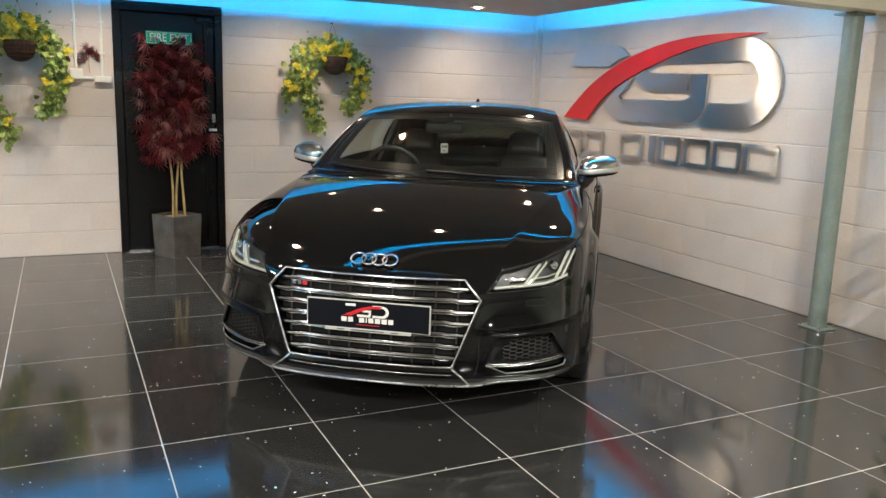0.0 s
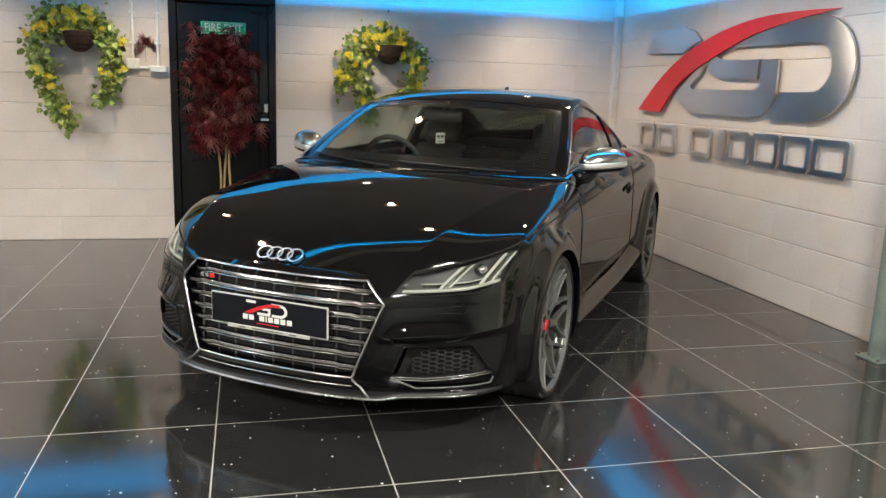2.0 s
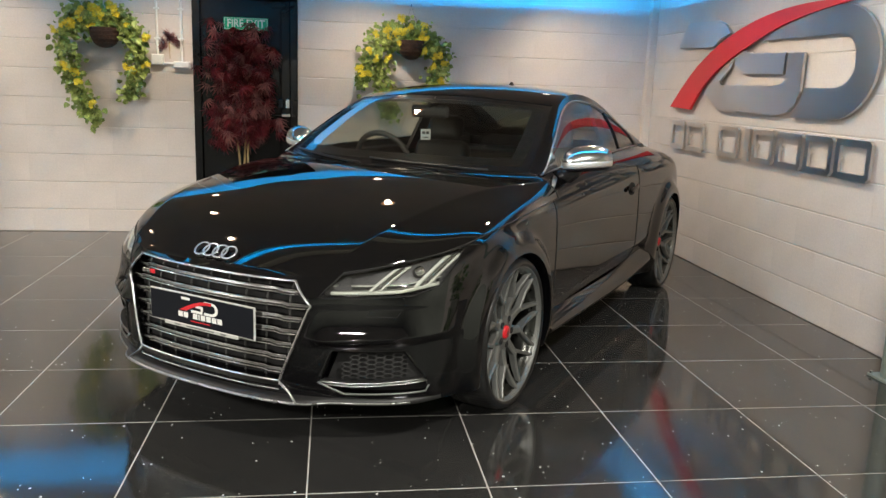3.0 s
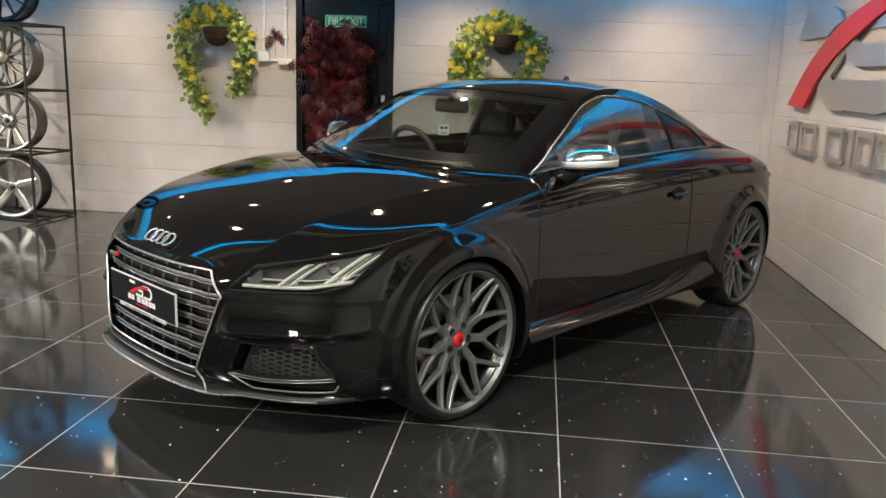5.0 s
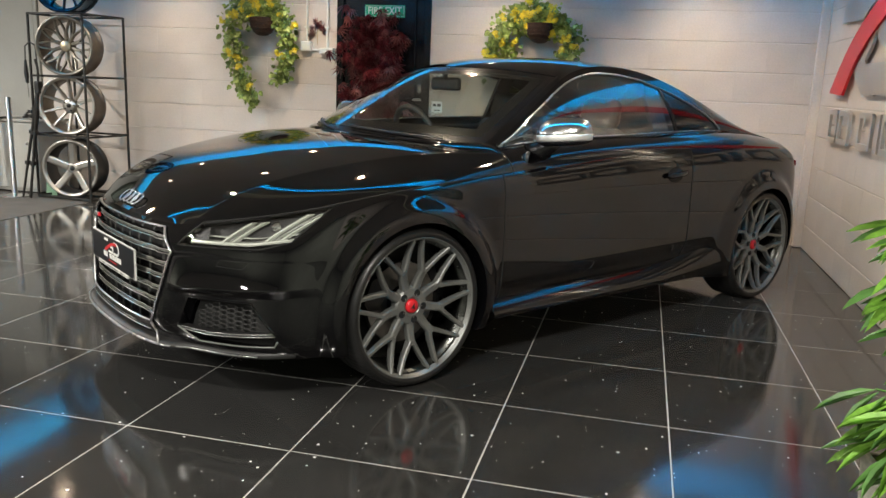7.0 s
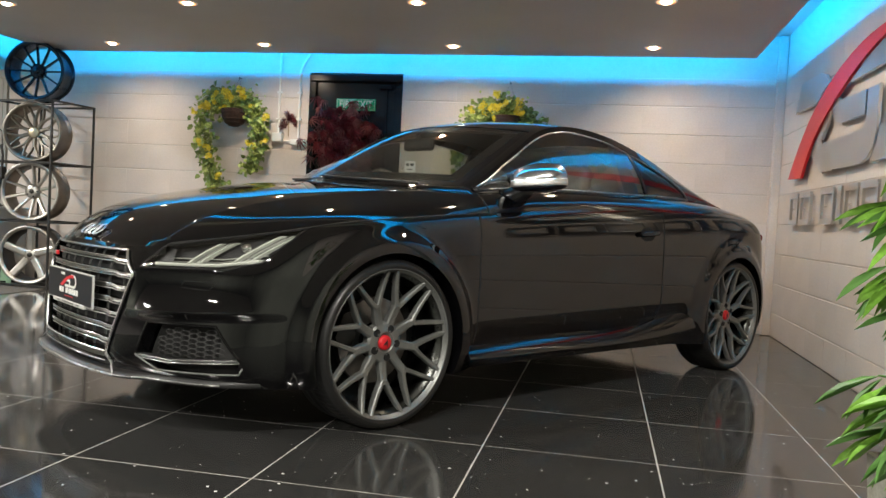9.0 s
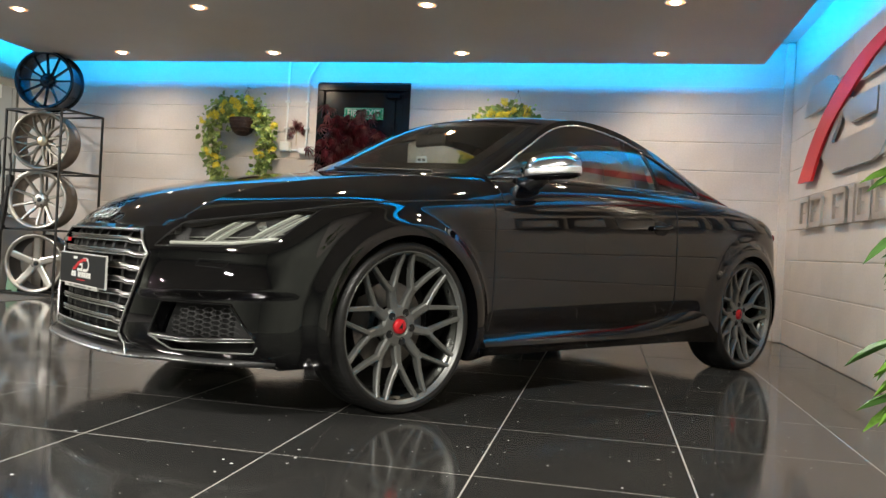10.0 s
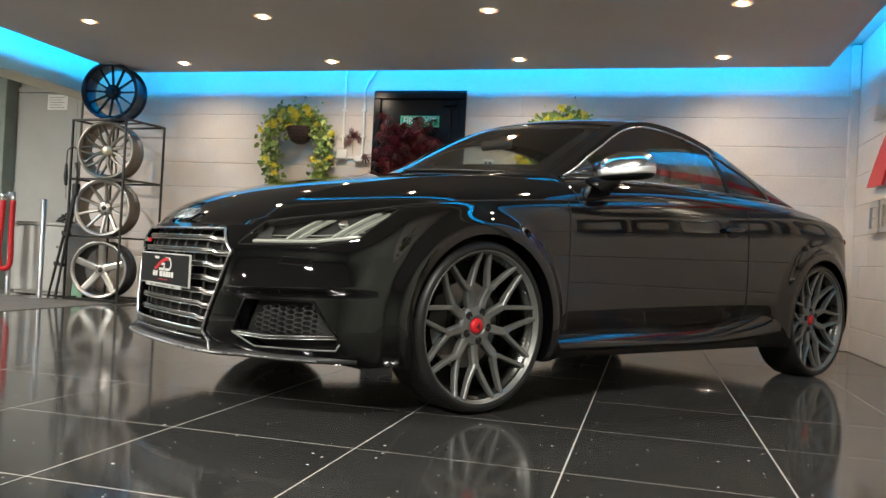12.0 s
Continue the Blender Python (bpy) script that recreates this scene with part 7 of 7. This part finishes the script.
# ---------------------------------------------------------------- tall plant beside the camera's way
def long_leaf_plant():
    random.seed(11)
    t = thing("potted_bamboo", "artificial bamboo with long green leaves in a concrete planter", "plant")
    cx, cy = 3.965, 2.335
    m = pose(cx, cy, 0, 0, 0, 8)
    bm = bmesh.new()
    rows = []
    for s, z in ((0.135, 0.0), (0.150, 0.268), (0.147, 0.272), (0.132, 0.272), (0.130, 0.235)):
        rows.append([bm.verts.new((sx * s, sy * s, z)) for sx, sy in ((1, 1), (-1, 1), (-1, -1), (1, -1))])
    bm.faces.new(rows[0])
    for a, b in zip(rows, rows[1:]):
        for j in range(4):
            bm.faces.new((a[j], a[(j + 1) % 4], b[(j + 1) % 4], b[j]))
    bmesh.ops.recalc_face_normals(bm, faces=bm.faces[:])
    bm.transform(m)
    part("planter", bm, M_CONC, t, "square pale concrete planter")
    bm = boxed((-0.128, -0.128, 0.2), (0.128, 0.128, 0.245))
    bm.transform(m)
    part("planter_soil", bm, M_WICKER, t)
    a, b = [], []
    for k in range(7):
        ang = rnd(0, math.tau)
        base = Vector((cx + 0.07 * math.cos(ang), cy + 0.07 * math.sin(ang), 0.24))
        tip = base + Vector((rnd(-0.07, 0.13), rnd(-0.12, 0.05), rnd(0.85, 1.15)))
        line = [base.lerp(tip, f) + Vector((0.02 * math.sin(f * 5 + k), 0.02 * math.cos(f * 4 + k), 0)) for f in np.linspace(0, 1, 12)]
        part("cane", tube(bmesh.new(), line, [0.009 - 0.0004 * i for i in range(12)], 8), M_TWIG, t, smooth=True)
        for j in range(12):
            p = line[1 + int(rnd(0, 10.9))]
            q = rnd(0, math.tau)
            out = Vector((math.cos(q) - 0.02, math.sin(q), rnd(0.0, 0.5)))
            reach = rnd(0.06, 0.15)
            e = p + out * reach
            part("twig", tube(bmesh.new(), [p, p.lerp(e, 0.5) + Vector((0, 0, 0.02)), e], 0.0025, 4), M_BAMBOO2, t)
            for i in range(5):
                d = Vector((out.x + rnd(-0.5, 0.5), out.y + rnd(-0.5, 0.5), rnd(-1.3, -0.2)))
                item = (p.lerp(e, rnd(0.5, 1.0)), d, Vector((rnd(-0.5, 0.5), rnd(-0.5, 0.5), 1)), rnd(0.13, 0.20))
                (b if random.random() < 0.4 else a).append(item)
    leaves("long_leaves", a, LANCE_SHAPE, M_BAMBOO, t, "bright green lance leaves")
    leaves("long_leaves_dark", b, LANCE_SHAPE, M_BAMBOO2, t, "darker green lance leaves")


fire_door()
conduits()
basket(-0.21, [([(-0.24, 1.82), (-0.42, 1.78), (-0.51, 1.66), (-0.51, 1.48), (-0.45, 1.27), (-0.39, 1.08), (-0.31, 0.96)], 0.105, 0.50), ([(-0.20, 1.84), (-0.06, 1.76), (0.02, 1.60), (0.03, 1.42), (-0.01, 1.24), (-0.05, 1.14)], 0.105, 0.40), ([(-0.42, 1.73), (-0.21, 1.765), (-0.04, 1.70)], 0.115, 0.40)], 1350, "wicker wall basket trailing ivy with yellow flowers")
basket(2.27, [([(2.24, 1.80), (2.05, 1.75), (1.96, 1.62), (2.00, 1.46), (2.05, 1.25), (2.12, 1.06)], 0.105, 0.46), ([(2.28, 1.78), (2.42, 1.69), (2.50, 1.58), (2.51, 1.43), (2.44, 1.29), (2.40, 1.22)], 0.105, 0.42), ([(2.08, 1.71), (2.27, 1.75), (2.42, 1.67)], 0.11, 0.38), ([(1.96, 1.62), (1.89, 1.48), (1.84, 1.27)], 0.06, 0.14)], 1250, "wicker wall basket of ivy and yellow flowers")
maple()
corner_and_pillar()
wall_sign()
wheel_rack()
side_corner()
long_leaf_plant()

# ---------------------------------------------------------------- pieces of wall and floor
wall_pieces()
floor_pieces()
CAR.matrix_world = CAR_M
